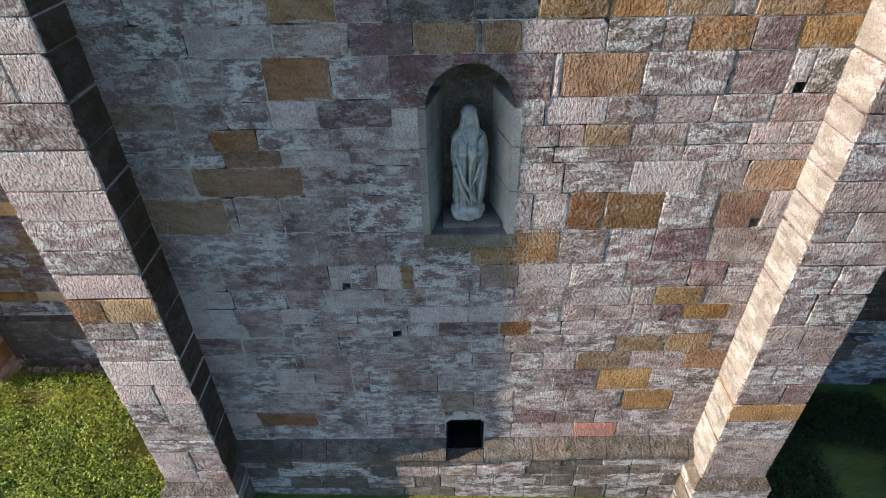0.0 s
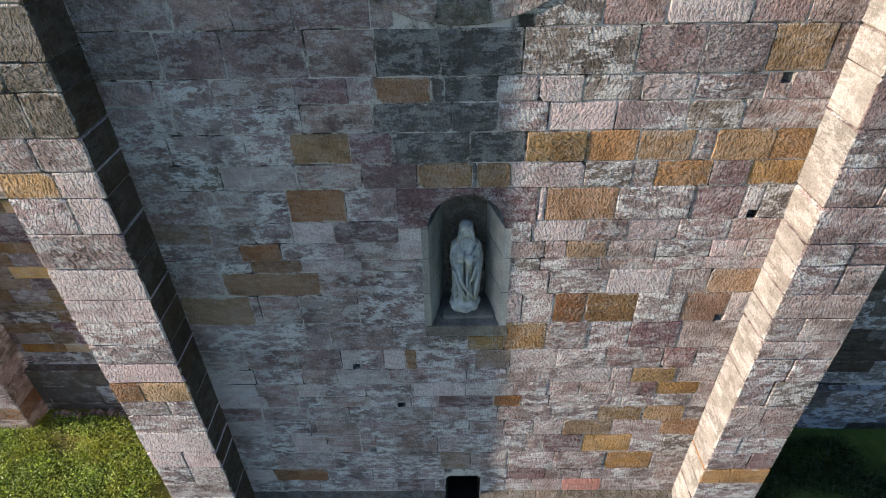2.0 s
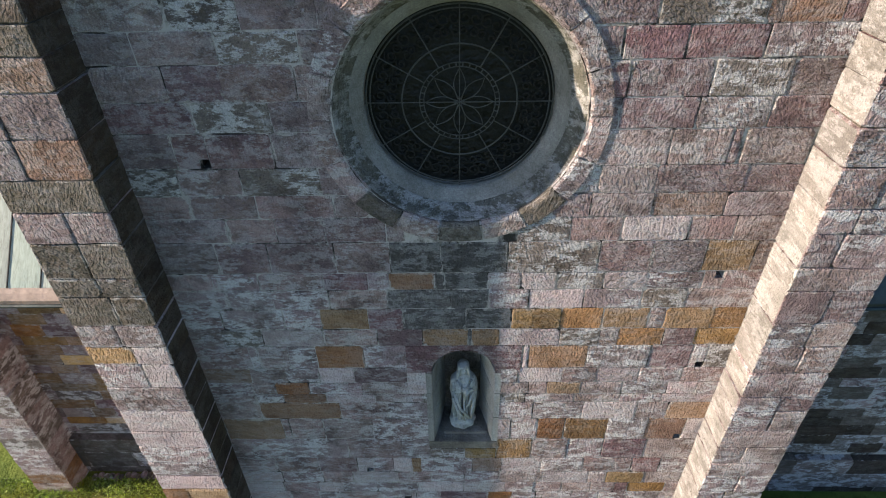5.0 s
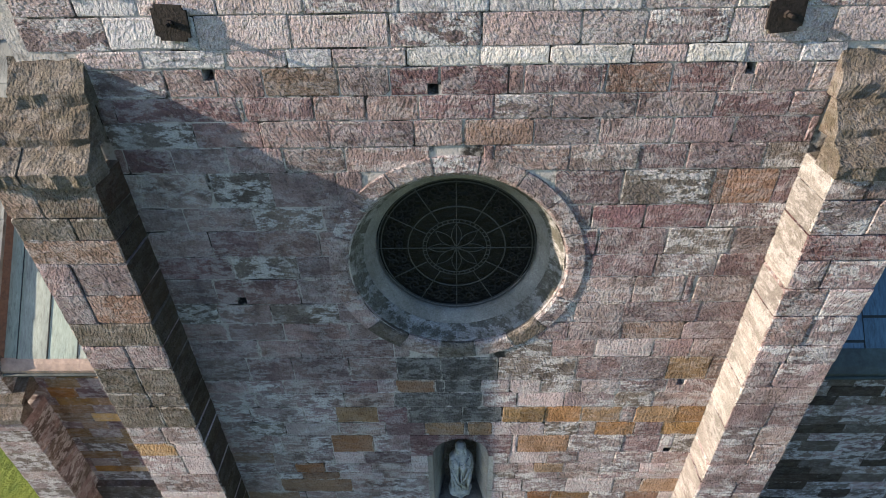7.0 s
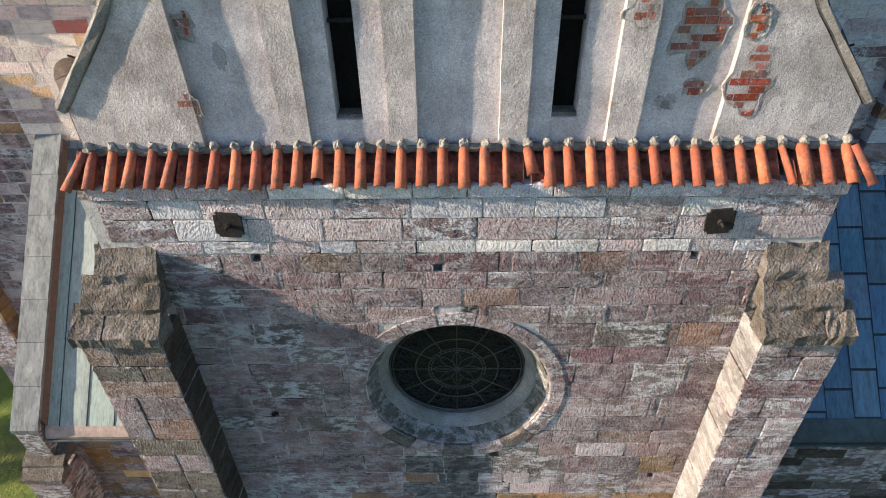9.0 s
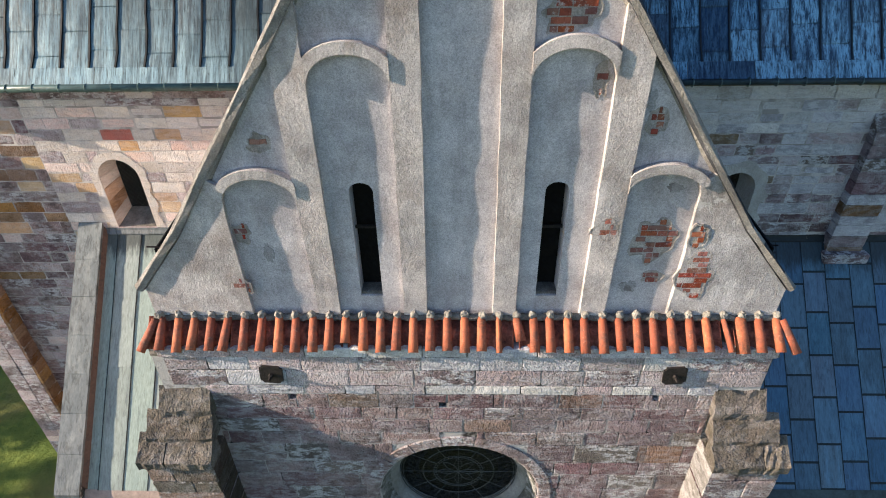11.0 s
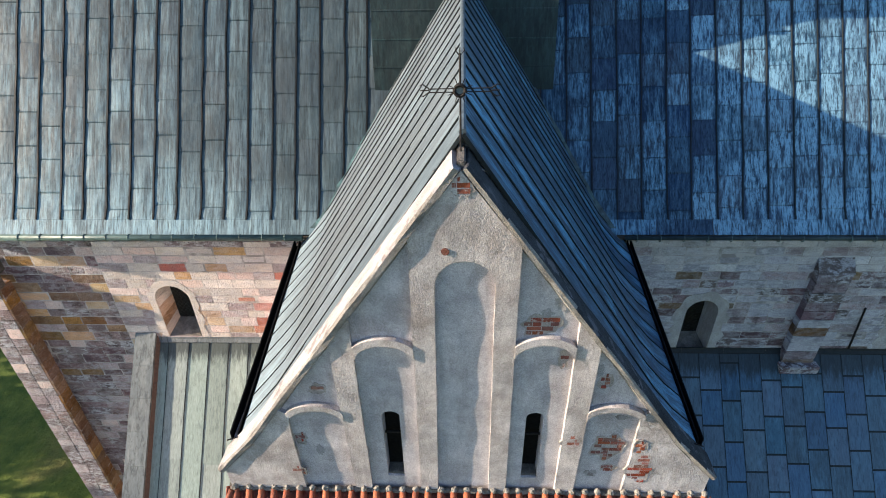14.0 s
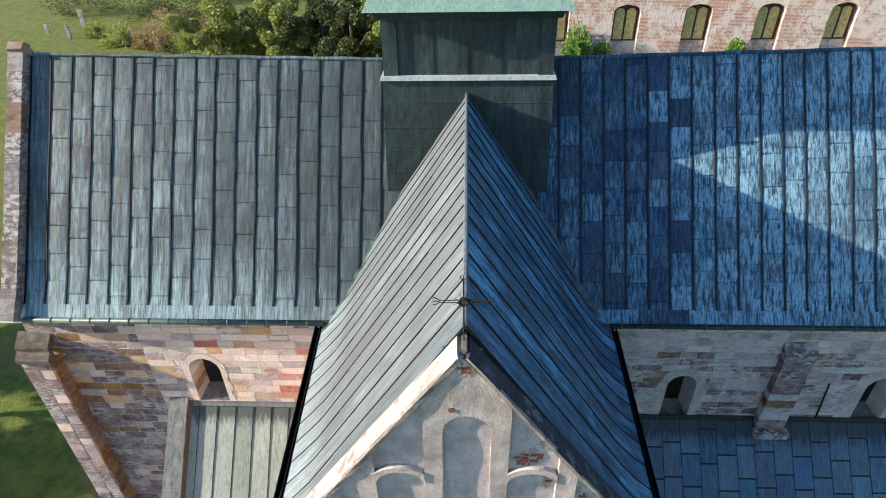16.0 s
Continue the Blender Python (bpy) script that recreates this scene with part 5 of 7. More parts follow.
def sheet_roof(name, label, profile, u0, u1, place, bay, run, mat, seam_mat, seed, seam=0.016, skip=None, stagger=True, band=0.0, half=0.012, wobble=0.012, deck=0.07, lip=0.012, hem=False, pillow=0.0):
    """Bays of overlapping sheets between standing seams. profile: points (across, up) from the eave to the ridge; place(u, a, z) puts them in the world."""
    roof = thing(name, place(u0, *profile[0]), label, "roof", kind="structure")
    r = random.Random(seed)
    total = sum(math.dist(a, b) for a, b in zip(profile, profile[1:]))
    breaks = [0.0]
    for a, b in zip(profile, profile[1:]):
        breaks.append(breaks[-1] + math.dist(a, b))
    n = max(1, round(abs(u1 - u0) / bay))
    lines = [u0 + (u1 - u0) * k / n for k in range(n + 1)]
    lines = [lines[0]] + [v + r.uniform(-0.02, 0.02) for v in lines[1:-1]] + [lines[-1]]

    def at(u, s, lift):
        s0, s1 = max(0, s - 0.02), min(total, s + 0.02)
        p, q, o = surface(profile, s0), surface(profile, s1), surface(profile, s)
        d = Vector((q[0] - p[0], q[1] - p[1])).normalized()
        g = lift if d.x > 0 else -lift
        return place(u, o[0] - d.y * g, o[1] + d.x * g)

    for k, (a, b) in enumerate(zip(lines, lines[1:])):
        s = band
        first = run * (0.35 + (0.5 if (k % 2 and stagger) else 0.0)) + r.uniform(-0.1, 0.1)
        while s < total - 0.01:
            e = min(total, s + (first if s == band else run * r.uniform(0.9, 1.1)))
            if total - e < 0.2:
                e = total
            if skip and skip((a + b) / 2, s, e):
                s = e
                continue
            stops = sorted({s, s + 0.028, e, *((s + 0.13, e - 0.09) if e - s > 0.3 else ()), *(q for q in breaks if s + 0.028 < q < e)} if e - s > 0.06 else {s, e})
            lo, hi = lip + r.uniform(0, 0.004), 0.004
            swell = r.uniform(0.3, 1.0) * pillow
            verts, faces = [], []
            for q in stops:
                f = (q - s) / (e - s)
                w = lo + (hi - lo) * f
                end = q == s
                ext = -0.03 if end and s > band else 0
                dish = r.uniform(-0.004, 0.006) + swell * (1.0 if 0.1 < q - s < e - s - 0.05 else 0.25)
                verts += [at(a + (b - a) * c, max(0, q + ext), w + dish * y) for c, y in ((0, 0.0), (0.14, 0.75), (0.5, 1.0), (0.86, 0.75), (1, 0.0))]
            m = len(stops)
            for i in range(m - 1):
                for j in range(4):
                    faces.append((i * 5 + j, i * 5 + j + 1, i * 5 + j + 6, i * 5 + j + 5))
            base = len(verts)
            verts += [at(a + (b - a) * c, max(0, s - 0.03), 0.0) for c in (0, 0.14, 0.5, 0.86, 1)]
            faces += [(base + j, base + j + 1, j + 1, j) for j in range(4)]
            marks = [1.0, 0.7, 0.6, 0.7, 1.0] + [1.0, 0.35, 0.0, 0.35, 1.0] * (m - 2) + [0.8, 0.8, 0.8, 0.8, 0.8] + [1.0] * 5
            lap = piece("sheet", verts, faces, mat((a + b) / 2, r) if callable(mat) else mat, roof).data
            lap.attributes.new("rim", "FLOAT", "POINT").data.foreach_set("value", marks)
            lap.materials.append(seam_mat)
            for j in range(4):
                lap.polygons[len(faces) - 1 - j].material_index = 0 if pillow else 1
                if hem and s > band:
                    lap.polygons[j].material_index = 1
            for j in range(len(faces) - 4):
                lap.polygons[j].use_smooth = pillow > 0
            s = e
    for v in lines:
        verts, faces = [], []
        joints = 9 if pillow else 3
        stops = sorted({band, total, *(q for q in breaks[1:-1] if q > band), *(band + (total - band) * k / joints for k in range(1, joints))})
        for q in stops:
            j = r.uniform(-wobble, wobble)
            for du, w in ((-half, -0.03), (-half * 0.7, seam), (half * 0.7, seam), (half, -0.03)):
                verts.append(at(v + du + j, q, w + 0.012))
        for i in range(len(stops) - 1):
            for j in range(3):
                faces.append((i * 4 + j, i * 4 + j + 1, i * 4 + j + 5, i * 4 + j + 4))
        faces += [(0, 1, 2, 3)]
        piece("seam", verts, faces, seam_mat, roof)
    # the strip of long sheets along the eave
    u = u0
    while band and u < u1 - 0.05:
        v = min(u1, u + r.uniform(1.5, 2.0))
        verts = [at(u + 0.008, 0.0, 0.02), at(v - 0.004, 0.0, 0.02), at(v - 0.004, band, 0.02), at(u + 0.008, band, 0.02), at(v - 0.004, band + 0.02, -0.01), at(u + 0.008, band + 0.02, -0.01)]
        piece("eave_sheet", verts, [(0, 1, 2, 3), (3, 2, 4, 5)], mat(u, r) if callable(mat) else mat, roof)
        u = v
    # boarding below the sheets
    verts = [place(u, p[0], p[1] - deck) for u in (u0, u1) for p in profile]
    m = len(profile)
    verts += [place(u, p[0], p[1] - deck - 0.08) for u in (u0, u1) for p in profile]
    faces = [(i, i + 1, m + i + 1, m + i) for i in range(m - 1)] + [(2 * m + i, 3 * m + i, 3 * m + i + 1, 2 * m + i + 1) for i in range(m - 1)]
    faces += [(0, m, 3 * m, 2 * m), (m - 1, 3 * m - 1, 4 * m - 1, 2 * m - 1)]
    piece("boarding", verts, faces, WOOD, roof)
    return roof


NAVE_PROFILE = [(7.28, 14.93), (7.78, 15.55), (8.3, 16.3), (12.1, 21.7)]
sag = lambda u, z: 0.30 * (1 - min(1.0, abs(u + 0.2) / 14.0)) * max(0.0, z - 14.9) / 6.8  # the old ridge sinks towards the crossing
front_nave = lambda u, a, z: (u, a, z - sag(u, z))
back_nave = lambda u, a, z: (u, 24.2 - a, z - sag(u, z))
sheet_roof("nave_roof_west", "grey weathered copper roof with standing seams and green streaks", NAVE_PROFILE, -14.02, -1.5, front_nave, 0.655, 0.95, lambda u, r: NAVE_COPPER_GREY if u > -5.6 else (NAVE_COPPER_MID if u > -7.8 else NAVE_COPPER), SEAM_BLACK, 31, 0.026, band=0.42, half=0.029, wobble=0.02, lip=0.006, pillow=0.016,
           skip=lambda u, s, e: u > -4.0 and e < (4.0 + u) * 1.2)
sheet_roof("nave_roof_east", "patchy copper roof with standing seams, coloured for blue shade", NAVE_PROFILE, 1.3, 22.0, front_nave, 0.66, 0.95, lambda u, r: NAVE_COPPER_DARK if r.uniform(4.6, 7.0) > u else NAVE_COPPER_E, SEAM_DARK, 32, 0.016, lip=0.005, band=0.42, half=0.021, wobble=0.018, pillow=0.01,
           skip=lambda u, s, e: u < 3.6 and e < (3.6 - u) * 1.2)
for nm, a, b, mt in (("nave_roof_far_west", -14.02, -1.5, NAVE_COPPER), ("nave_roof_far_east", 1.3, 22.0, NAVE_COPPER_E)):
    verts = [back_nave(u, *p) for u in (a, b) for p in NAVE_PROFILE]
    tagged(piece(nm, verts, [(i, 4 + i, 5 + i, i + 1) for i in range(3)], mt), "far slope of the copper nave roof", "roof", kind="structure")

for nm, u0, u1, mt in (("nave_ridge_west", -14.02, -2.45, NAVE_COPPER), ("nave_ridge_east", 2.1, 22.0, NAVE_COPPER_DARK)):
    pts = [front_nave(u0 + (u1 - u0) * k / 24, 12.1, 21.72) for k in range(25)]
    tagged(part(nm, tube_bm(bmesh.new(), [(p[0], p[1], p[2] + 0.012 * math.sin(k * 1.9)) for k, p in enumerate(pts)], 0.06, 8), mt), "rounded copper ridge capping of the nave roof", "ridge", kind="structure")

RIDGE_F, RIDGE_B = 20.56, 21.12


def splay(side, y):
    """The transept widens a little from its gable towards the nave."""
    return 0.9465 + 0.0137 * (y - 0.95) if side < 0 else 0.972 + 0.010 * (y - 0.95)


def transept_place(side):
    def place(u, a, z):
        k = (z - 15.5) / (20.56 - 15.5) if z > 15.5 else 0
        return (X0 + side * a * splay(side, u), u, z + k * (RIDGE_B - RIDGE_F) * (u - 0.7) / 9.0)
    return place


TRANSEPT_PROFILE_W = [(4.30, 14.60), (3.88, 15.08), (3.47, 15.57), (0.0, 20.56)]
TRANSEPT_PROFILE = [(4.30, 14.60), (3.9, 14.98), (3.47, 15.5), (0.0, 20.56)]
sheet_roof("transept_roof_west", "grey copper roof with closely spaced standing seams", TRANSEPT_PROFILE_W, 0.72, 9.9, transept_place(-1), 0.58, 7.0, TRANSEPT_COPPER, SEAM_DARK, 33, 0.018, half=0.010, wobble=0.004, deck=0.3)
sheet_roof("transept_roof_east", "streaked copper roof with standing seams, coloured for blue shade", TRANSEPT_PROFILE, 0.72, 9.9, transept_place(1), 0.62, 7.0, TRANSEPT_COPPER_E, SEAM_DARK, 34, 0.022, half=0.012, wobble=0.004, deck=0.3)
ridge = part("ridge_capping", tube_bm(bmesh.new(), [(X0, 0.72 + 0.9 * k, RIDGE_F + 0.03 + (RIDGE_B - RIDGE_F) * 0.1 * k) for k in range(11)], 0.05, 8), TRANSEPT_COPPER)
tagged(ridge, "rounded copper ridge capping", "ridge", kind="structure")
for s, nm in ((-1, "eave_gutter_west"), (1, "eave_gutter_east")):
    gx, gw = X0 + s * (4.43 if s < 0 else 4.40), 0.085 if s < 0 else 0.055
    bm = slab_bm([(gx - gw, 14.66), (gx - gw, 14.44), (gx + gw, 14.44), (gx + gw, 14.66), (gx + gw - 0.02, 14.66), (gx + gw - 0.02, 14.46), (gx - gw + 0.02, 14.46), (gx - gw + 0.02, 14.66)], [], 0.95, 7.45)
    for v in bm.verts:
        v.co.x = X0 + (v.co.x - X0) * splay(s, v.co.y)
    # the trough is blackened to hold the shadow under the roof edge
    tagged(part(nm, bm, BLACK), "eaves gutter along the transept roof, its shade painted black", "gutter", kind="structure")
    bm = tube_bm(bmesh.new(), [(X0 + s * 3.98, 0.72, 14.85), (X0 + s * 4.10, 0.54, 14.98)], 0.012, 6)
    tagged(part("verge_hook", bm, IRON), "small iron hook at the foot of the verge", "hook")


# wrought iron finial
cross = thing("gable_cross", (X0, 0.62, 20.7), "small wrought-iron cross with a rosette and forked arms on the gable", "cross")
CX, CZ = X0 - 0.03, 21.14
part("stem", tube_bm(bmesh.new(), [(X0 - 0.02, 0.6, 20.3), (CX, 0.6, 21.55)], 0.012, 8), IRON, cross)
for dz in (-0.02, 0.02):
    part("cross_arm", tube_bm(bmesh.new(), [(CX - 0.36, 0.6, CZ + dz - 0.004), (CX + 0.36, 0.6, CZ + dz + 0.006)], 0.007, 6), IRON, cross)
part("ring", tube_bm(bmesh.new(), [(CX + 0.062 * math.cos(q), 0.59, CZ + 0.062 * math.sin(q)) for q in [k * math.pi / 10 for k in range(20)]], 0.024, 6, True), IRON, cross)
bm = tube_bm(bmesh.new(), [(CX, 0.585, CZ), (CX, 0.60, CZ)], 0.045, 14)
part("boss", bm, LEAD, cross, "pale boss in the middle of the rosette")
for k in range(8):
    q = math.pi / 8 + k * math.pi / 4
    part("ray", tube_bm(bmesh.new(), [(CX + 0.08 * math.cos(q), 0.6, CZ + 0.08 * math.sin(q)), (CX + 0.15 * math.cos(q), 0.6, CZ + 0.15 * math.sin(q))], 0.005, 4), IRON, cross)
for side in (-1, 1):
    for rise in (-0.07, 0.0, 0.07):
        part("prong", tube_bm(bmesh.new(), [(CX + side * 0.35, 0.6, CZ + rise * 0.3), (CX + side * 0.42, 0.6, CZ + rise), (CX + side * 0.45, 0.6, CZ + rise * 0.8)], 0.007, 5), IRON, cross)
for side in (-1, 0, 1):
    part("prong", tube_bm(bmesh.new(), [(CX, 0.6, 21.52), (CX + side * 0.05, 0.6, 21.58), (CX + side * 0.04, 0.6, 21.61)], 0.007, 5), IRON, cross)


# strips of green copper in the valleys between the roofs
def valley(side, mat):
    pts = []
    for k in range(15):
        s = 0.15 + 4.2 * k / 14
        y, z = surface(NAVE_PROFILE, s)
        lo, hi = 0.0, 4.3
        for _ in range(30):
            a = (lo + hi) / 2
            za = 15.5 + (3.47 - a) * (20.56 - 15.5) / 3.47 if a < 3.47 else 15.5 - (a - 3.47) * 1.085
            za = transept_place(1)(y, a, za)[2]
            lo, hi = (a, hi) if za > z else (lo, a)
        pts.append((X0 + side * lo * splay(side, y), y, z))
    r = random.Random(71 + side)
    verts = []
    for x, y, z in pts:
        for d in (-0.06, 0.10 + r.uniform(-0.03, 0.05)):
            verts.append((x + side * d, y - 0.018, front_nave(x + side * d, y, z)[2] + 0.055))
    return piece("valley_flashing", verts, [(2 * k, 2 * k + 1, 2 * k + 3, 2 * k + 2) for k in range(14)], mat)


for side, nm in ((-1, "valley_west"), (1, "valley_east")):
    tagged(valley(side, VALLEY_COPPER), "strip of green copper in the roof valley", "flashing", kind="structure")
# ---------------------------------------------------------------- transept side walls
# unseen faces in pale salmon stone, to bounce warm light onto the aisle wall
for nm, x0, x1 in (("wall_transept_west", -4.44, -3.7), ("wall_transept_east", 3.3, 4.04)):
    tagged(box(nm, x0, x1, 0.81, 7.62, -1.3, 14.5, STONES["s"]), "plain sandstone side wall of the transept", "wall", kind="structure")

# ---------------------------------------------------------------- nave walls
YN = 7.6
WIN_L = arch_loop(-9.58, -8.50, 10.85, 12.92)
WINS_R = [arch_loop(6.52, 7.48, 10.36, 12.45), arch_loop(12.95, 13.95, 10.36, 12.45)]
nave_w = tagged(part("wall_nave_west", slab_bm([(-14.56, -1.3), (-4.4, -1.3), (-4.4, 14.75), (-14.56, 14.75)], [WIN_L], YN + 0.002, YN + 0.9), PALE_MORTAR),
                "sunlit nave wall of pink and ochre sandstone with a round-headed window", "wall", kind="structure")
nave_e = tagged(part("wall_nave_east", slab_bm([(4.0, -1.3), (22.0, -1.3), (22.0, 14.75), (4.0, 14.75)], WINS_R, YN + 0.002, YN + 0.9), PALE_MORTAR),
                "shaded nave wall of grey sandstone with round-headed windows", "wall", kind="structure")


def win_spans(wins):
    def f(v0, v1):
        out = []
        for w in wins:
            us, vs = [p[0] for p in w], [p[1] for p in w]
            r = (max(us) - min(us)) / 2 + 0.0
            c, spring = (max(us) + min(us)) / 2, max(vs) - r
            if v0 < max(vs) and v1 > min(vs):
                half = r if v0 < spring else math.sqrt(max(0, r * r - (v0 - spring) ** 2))
                out.append((c - half - 0.02, c + half + 0.02))
        return out
    return f


r_w = random.Random(41)
# west of -10.7 darker stones put part of the cast shade into colour
pick_w = lambda u, v, r: (r.choices("rsc", (50, 35, 15))[0] if u > -6.9 and v < 12.6 else r.choices("sctlr", (28, 40, 16, 14, 3))[0]) if u > -10.7 else (r.choices("Kgsltpokb", (12, 12, 20, 14, 14, 10, 14, 16, 4))[0] if v > 10.3 else r.choices("kglpoKs", (24, 18, 20, 18, 5, 8, 8))[0])
lay(nave_w, FRONT(YN), -10.9, -4.6, even(10.45, 14.30, 0.30, r_w), pick_w, (0.4, 0.85), r_w, (), win_spans([WIN_L]), 0.1)
lay(nave_w, FRONT(YN), -14.5, -10.9, even(3.4, 14.30, 0.33, r_w), pick_w, (0.4, 0.85), r_w, (), None, 0.1)
lay(nave_w, FRONT(YN - 0.03), -14.5, -4.5, [14.32, 14.50, 14.72], lambda u, v, r: r.choice("kcg"), (0.6, 0.9), r_w, (), None, 0.1)
r_e = random.Random(42)
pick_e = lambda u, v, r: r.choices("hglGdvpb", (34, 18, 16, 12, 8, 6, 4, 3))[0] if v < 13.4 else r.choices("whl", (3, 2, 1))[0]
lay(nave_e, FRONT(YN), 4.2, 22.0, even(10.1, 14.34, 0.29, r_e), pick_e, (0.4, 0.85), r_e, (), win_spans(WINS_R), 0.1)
lay(nave_e, FRONT(YN - 0.03), 4.2, 22.0, [14.36, 14.72], lambda u, v, r: "w", (0.6, 0.9), r_e, (), None, 0.1)


def nave_window(name, loop, jamb, seed, grow):
    us, vs = [p[0] for p in loop], [p[1] for p in loop]
    u0, u1, v0, v1 = min(us), max(us), min(vs), max(vs)
    win = thing(name, ((u0 + u1) / 2, YN + 0.3, v0), "small round-headed church window in a deep splayed stone opening", "window", "nave windows", "structure")
    rad, c = (u1 - u0) / 2, (u0 + u1) / 2
    r = random.Random(seed)
    # patch of lime render round the opening, with an uneven edge
    rim = []
    for k in range(25):
        a = math.pi * (1 - k / 24)
        q = rad + grow * (0.85 + 0.12 * math.sin(k * 0.9 + seed) + r.uniform(-0.04, 0.04))
        rim.append((c + q * math.cos(a), v1 - rad + q * math.sin(a)))
    rim = [(u0 - grow * (0.9 + 0.25 * math.sin(3 * k + seed)), v0 + (v1 - rad - v0) * k / 7) for k in range(7)] + rim
    rim += [(u1 + grow * (0.9 + 0.3 * math.sin(2 * k + seed)), v0 + (v1 - rad - v0) * k / 7) for k in range(6, -1, -1)]
    part("render_patch", slab_bm(rim, [[(c + (p[0] - c) * 0.99, v0 - 0.001 + (p[1] - v0) * 0.99 + (0.004 if p[1] == v0 else 0)) for p in loop]], YN - 0.012, YN + 0.012), PALE_RENDER if jamb[0] == "l" else STONES["c"], win, "smooth pale lime render round the opening")
    # splayed reveal narrowing to the glass
    bm = bmesh.new()
    f = [bm.verts.new((p[0], YN + 0.02, p[1])) for p in loop]
    s = 0.62
    b = [bm.verts.new((c + (p[0] - c) * s, YN + 0.62, v0 + 0.35 + (p[1] - v0) * (0.80))) for p in loop]
    m = len(loop)
    for k in range(2, m - 1):
        bm.faces.new([f[k], f[k + 1], b[k + 1], b[k]])
    lining = PALE_RENDER if jamb[0] == "l" else STONES["c"]
    part("reveal", bm, lining, win, "splayed round head of the reveal")
    # the dark sloping sill and both cheeks in stones
    part("reveal_sill", slab_bm([(u0 + 0.002, 0.0), (u1 - 0.002, 0.0), (c + (u1 - c) * s, 0.62), (c + (u0 - c) * s, 0.62)], [], -0.05, 0.0, lambda u, v, w: (u, YN + 0.02 + v, v0 + 0.012 + 0.56 * v + w)), DARK_STONE_CAP, win, "dark sloping sill")
    for side in (u0, u1):
        cuts = [0.0, 0.27, 0.52, 0.78, 1.0] if jamb[0] != "l" else [0.0, 1.0]
        for lo, hi in zip(cuts, cuts[1:]):
            za, zb = v0 + (v1 - rad - v0) * lo, v0 + (v1 - rad - v0) * (hi - (0.012 if len(cuts) > 2 else 0))
            o = 0.06 if side == u1 else -0.06
            q = c + (side - c) * s
            verts = [(side, YN + 0.02, za), (q, YN + 0.62, v0 + 0.35 + (za - v0) * 0.8), (q, YN + 0.62, v0 + 0.35 + (zb - v0) * 0.8), (side, YN + 0.02, zb)]
            verts += [(x + o, y, z) for x, y, z in verts]
            kind = "cotc"[int(lo * 4) % 4] if jamb[0] != "l" else None
            piece("jamb_stone", verts, [(0, 1, 2, 3), (7, 6, 5, 4), (0, 3, 7, 4), (1, 5, 6, 2), (3, 2, 6, 7), (0, 4, 5, 1)], STONES[kind] if kind else PALE_RENDER, win)
    pane = part("pane", slab_bm([(c + (p[0] - c) * s * 1.02, v0 + 0.34 + (p[1] - v0) * 0.82) for p in loop], [], YN + 0.58, YN + 0.60), GLASS_DARK, win, "dark leaded pane")
    if jamb[0] != "l":
        for d in (-1, 1):
            for k in range(-3, 12):
                z = v0 + 0.30 + 0.17 * k
                run = [(c + d * rad * s * q, YN + 0.56, z + rad * s * (q + 1) * 1.25) for q in (-1.0, -0.5, 0.0, 0.5, 1.0)]
                run = [p for p in run if v0 + 0.36 < p[2] < v0 + 0.34 + (v1 - v0) * 0.82 - rad * s * (1 - math.sqrt(max(0.0, 1 - ((p[0] - c) / (rad * s)) ** 2))) + 0.01]
                if len(run) > 1:
                    part("lattice_bar", tube_bm(bmesh.new(), run, 0.007, 4), GRILLE, pane)
    for k in range(1, 4):
        z = v0 + 0.35 + (v1 - v0) * 0.8 * k / 4.4
        part("glazing_bar", tube_bm(bmesh.new(), [(c - rad * s, YN + 0.565, z), (c + rad * s, YN + 0.565, z)], 0.012, 5), IRON, pane)
    for k in (-1, 1):
        part("glazing_bar", tube_bm(bmesh.new(), [(c + k * rad * s * 0.34, YN + 0.565, v0 + 0.36), (c + k * rad * s * 0.34, YN + 0.565, v1 - 0.25)], 0.012, 5), IRON, pane)
    box("sill", u0 - 0.03, u1 + 0.03, YN - 0.02, YN + 0.10, v0 - 0.06, v0 + 0.01, STONES["l"], win, "", 0.006)
    return win


nave_window("window_1", WIN_L, "csk", 1, 0.22)
nave_window("window_2", WINS_R[0], "lgl", 2, 0.34)
nave_window("window_3", WINS_R[1], "lgl", 3, 0.5)

# shallow pilaster on the shaded nave wall
pil = thing("wall_pilaster", (9.85, 7.4, 10.0), "shallow stepped stone pilaster on the shaded nave wall", "pilaster", kind="structure")
r_p = random.Random(44)
for z0, z1 in zip(*(lambda c: (c, c[1:]))(even(10.0, 13.6, 0.32, r_p))):
    dressed("stone", block([(9.76, z0), (10.72, z0), (10.72, z1), (9.76, z1)], FRONT(7.32), r_p.uniform(0, 0.012), 0.3, r_p), STONES[pick_e(0, 0, r_p)], pil)
box("base", 9.66, 10.86, 7.1, 7.6, 9.4, 10.2, STONES["g"], pil, "", 0.03)
verts = [(9.74, 7.31, 13.6), (10.74, 7.31, 13.6), (10.74, 7.62, 13.6), (9.74, 7.62, 13.6), (9.74, 7.6, 14.0), (10.74, 7.6, 14.0)]
piece("cap", verts, [(0, 1, 5, 4), (0, 4, 3), (1, 2, 5), (3, 4, 5, 2), (3, 2, 1, 0)], STONES["d"], pil)
bar = part("wall_tie", tube_bm(bmesh.new(), [(11.77, 7.52, 10.6), (11.64, 7.50, 12.25)], 0.03, 6), IRON)
tagged(bar, "slanting iron tie bar on the shaded wall", "tie bar")

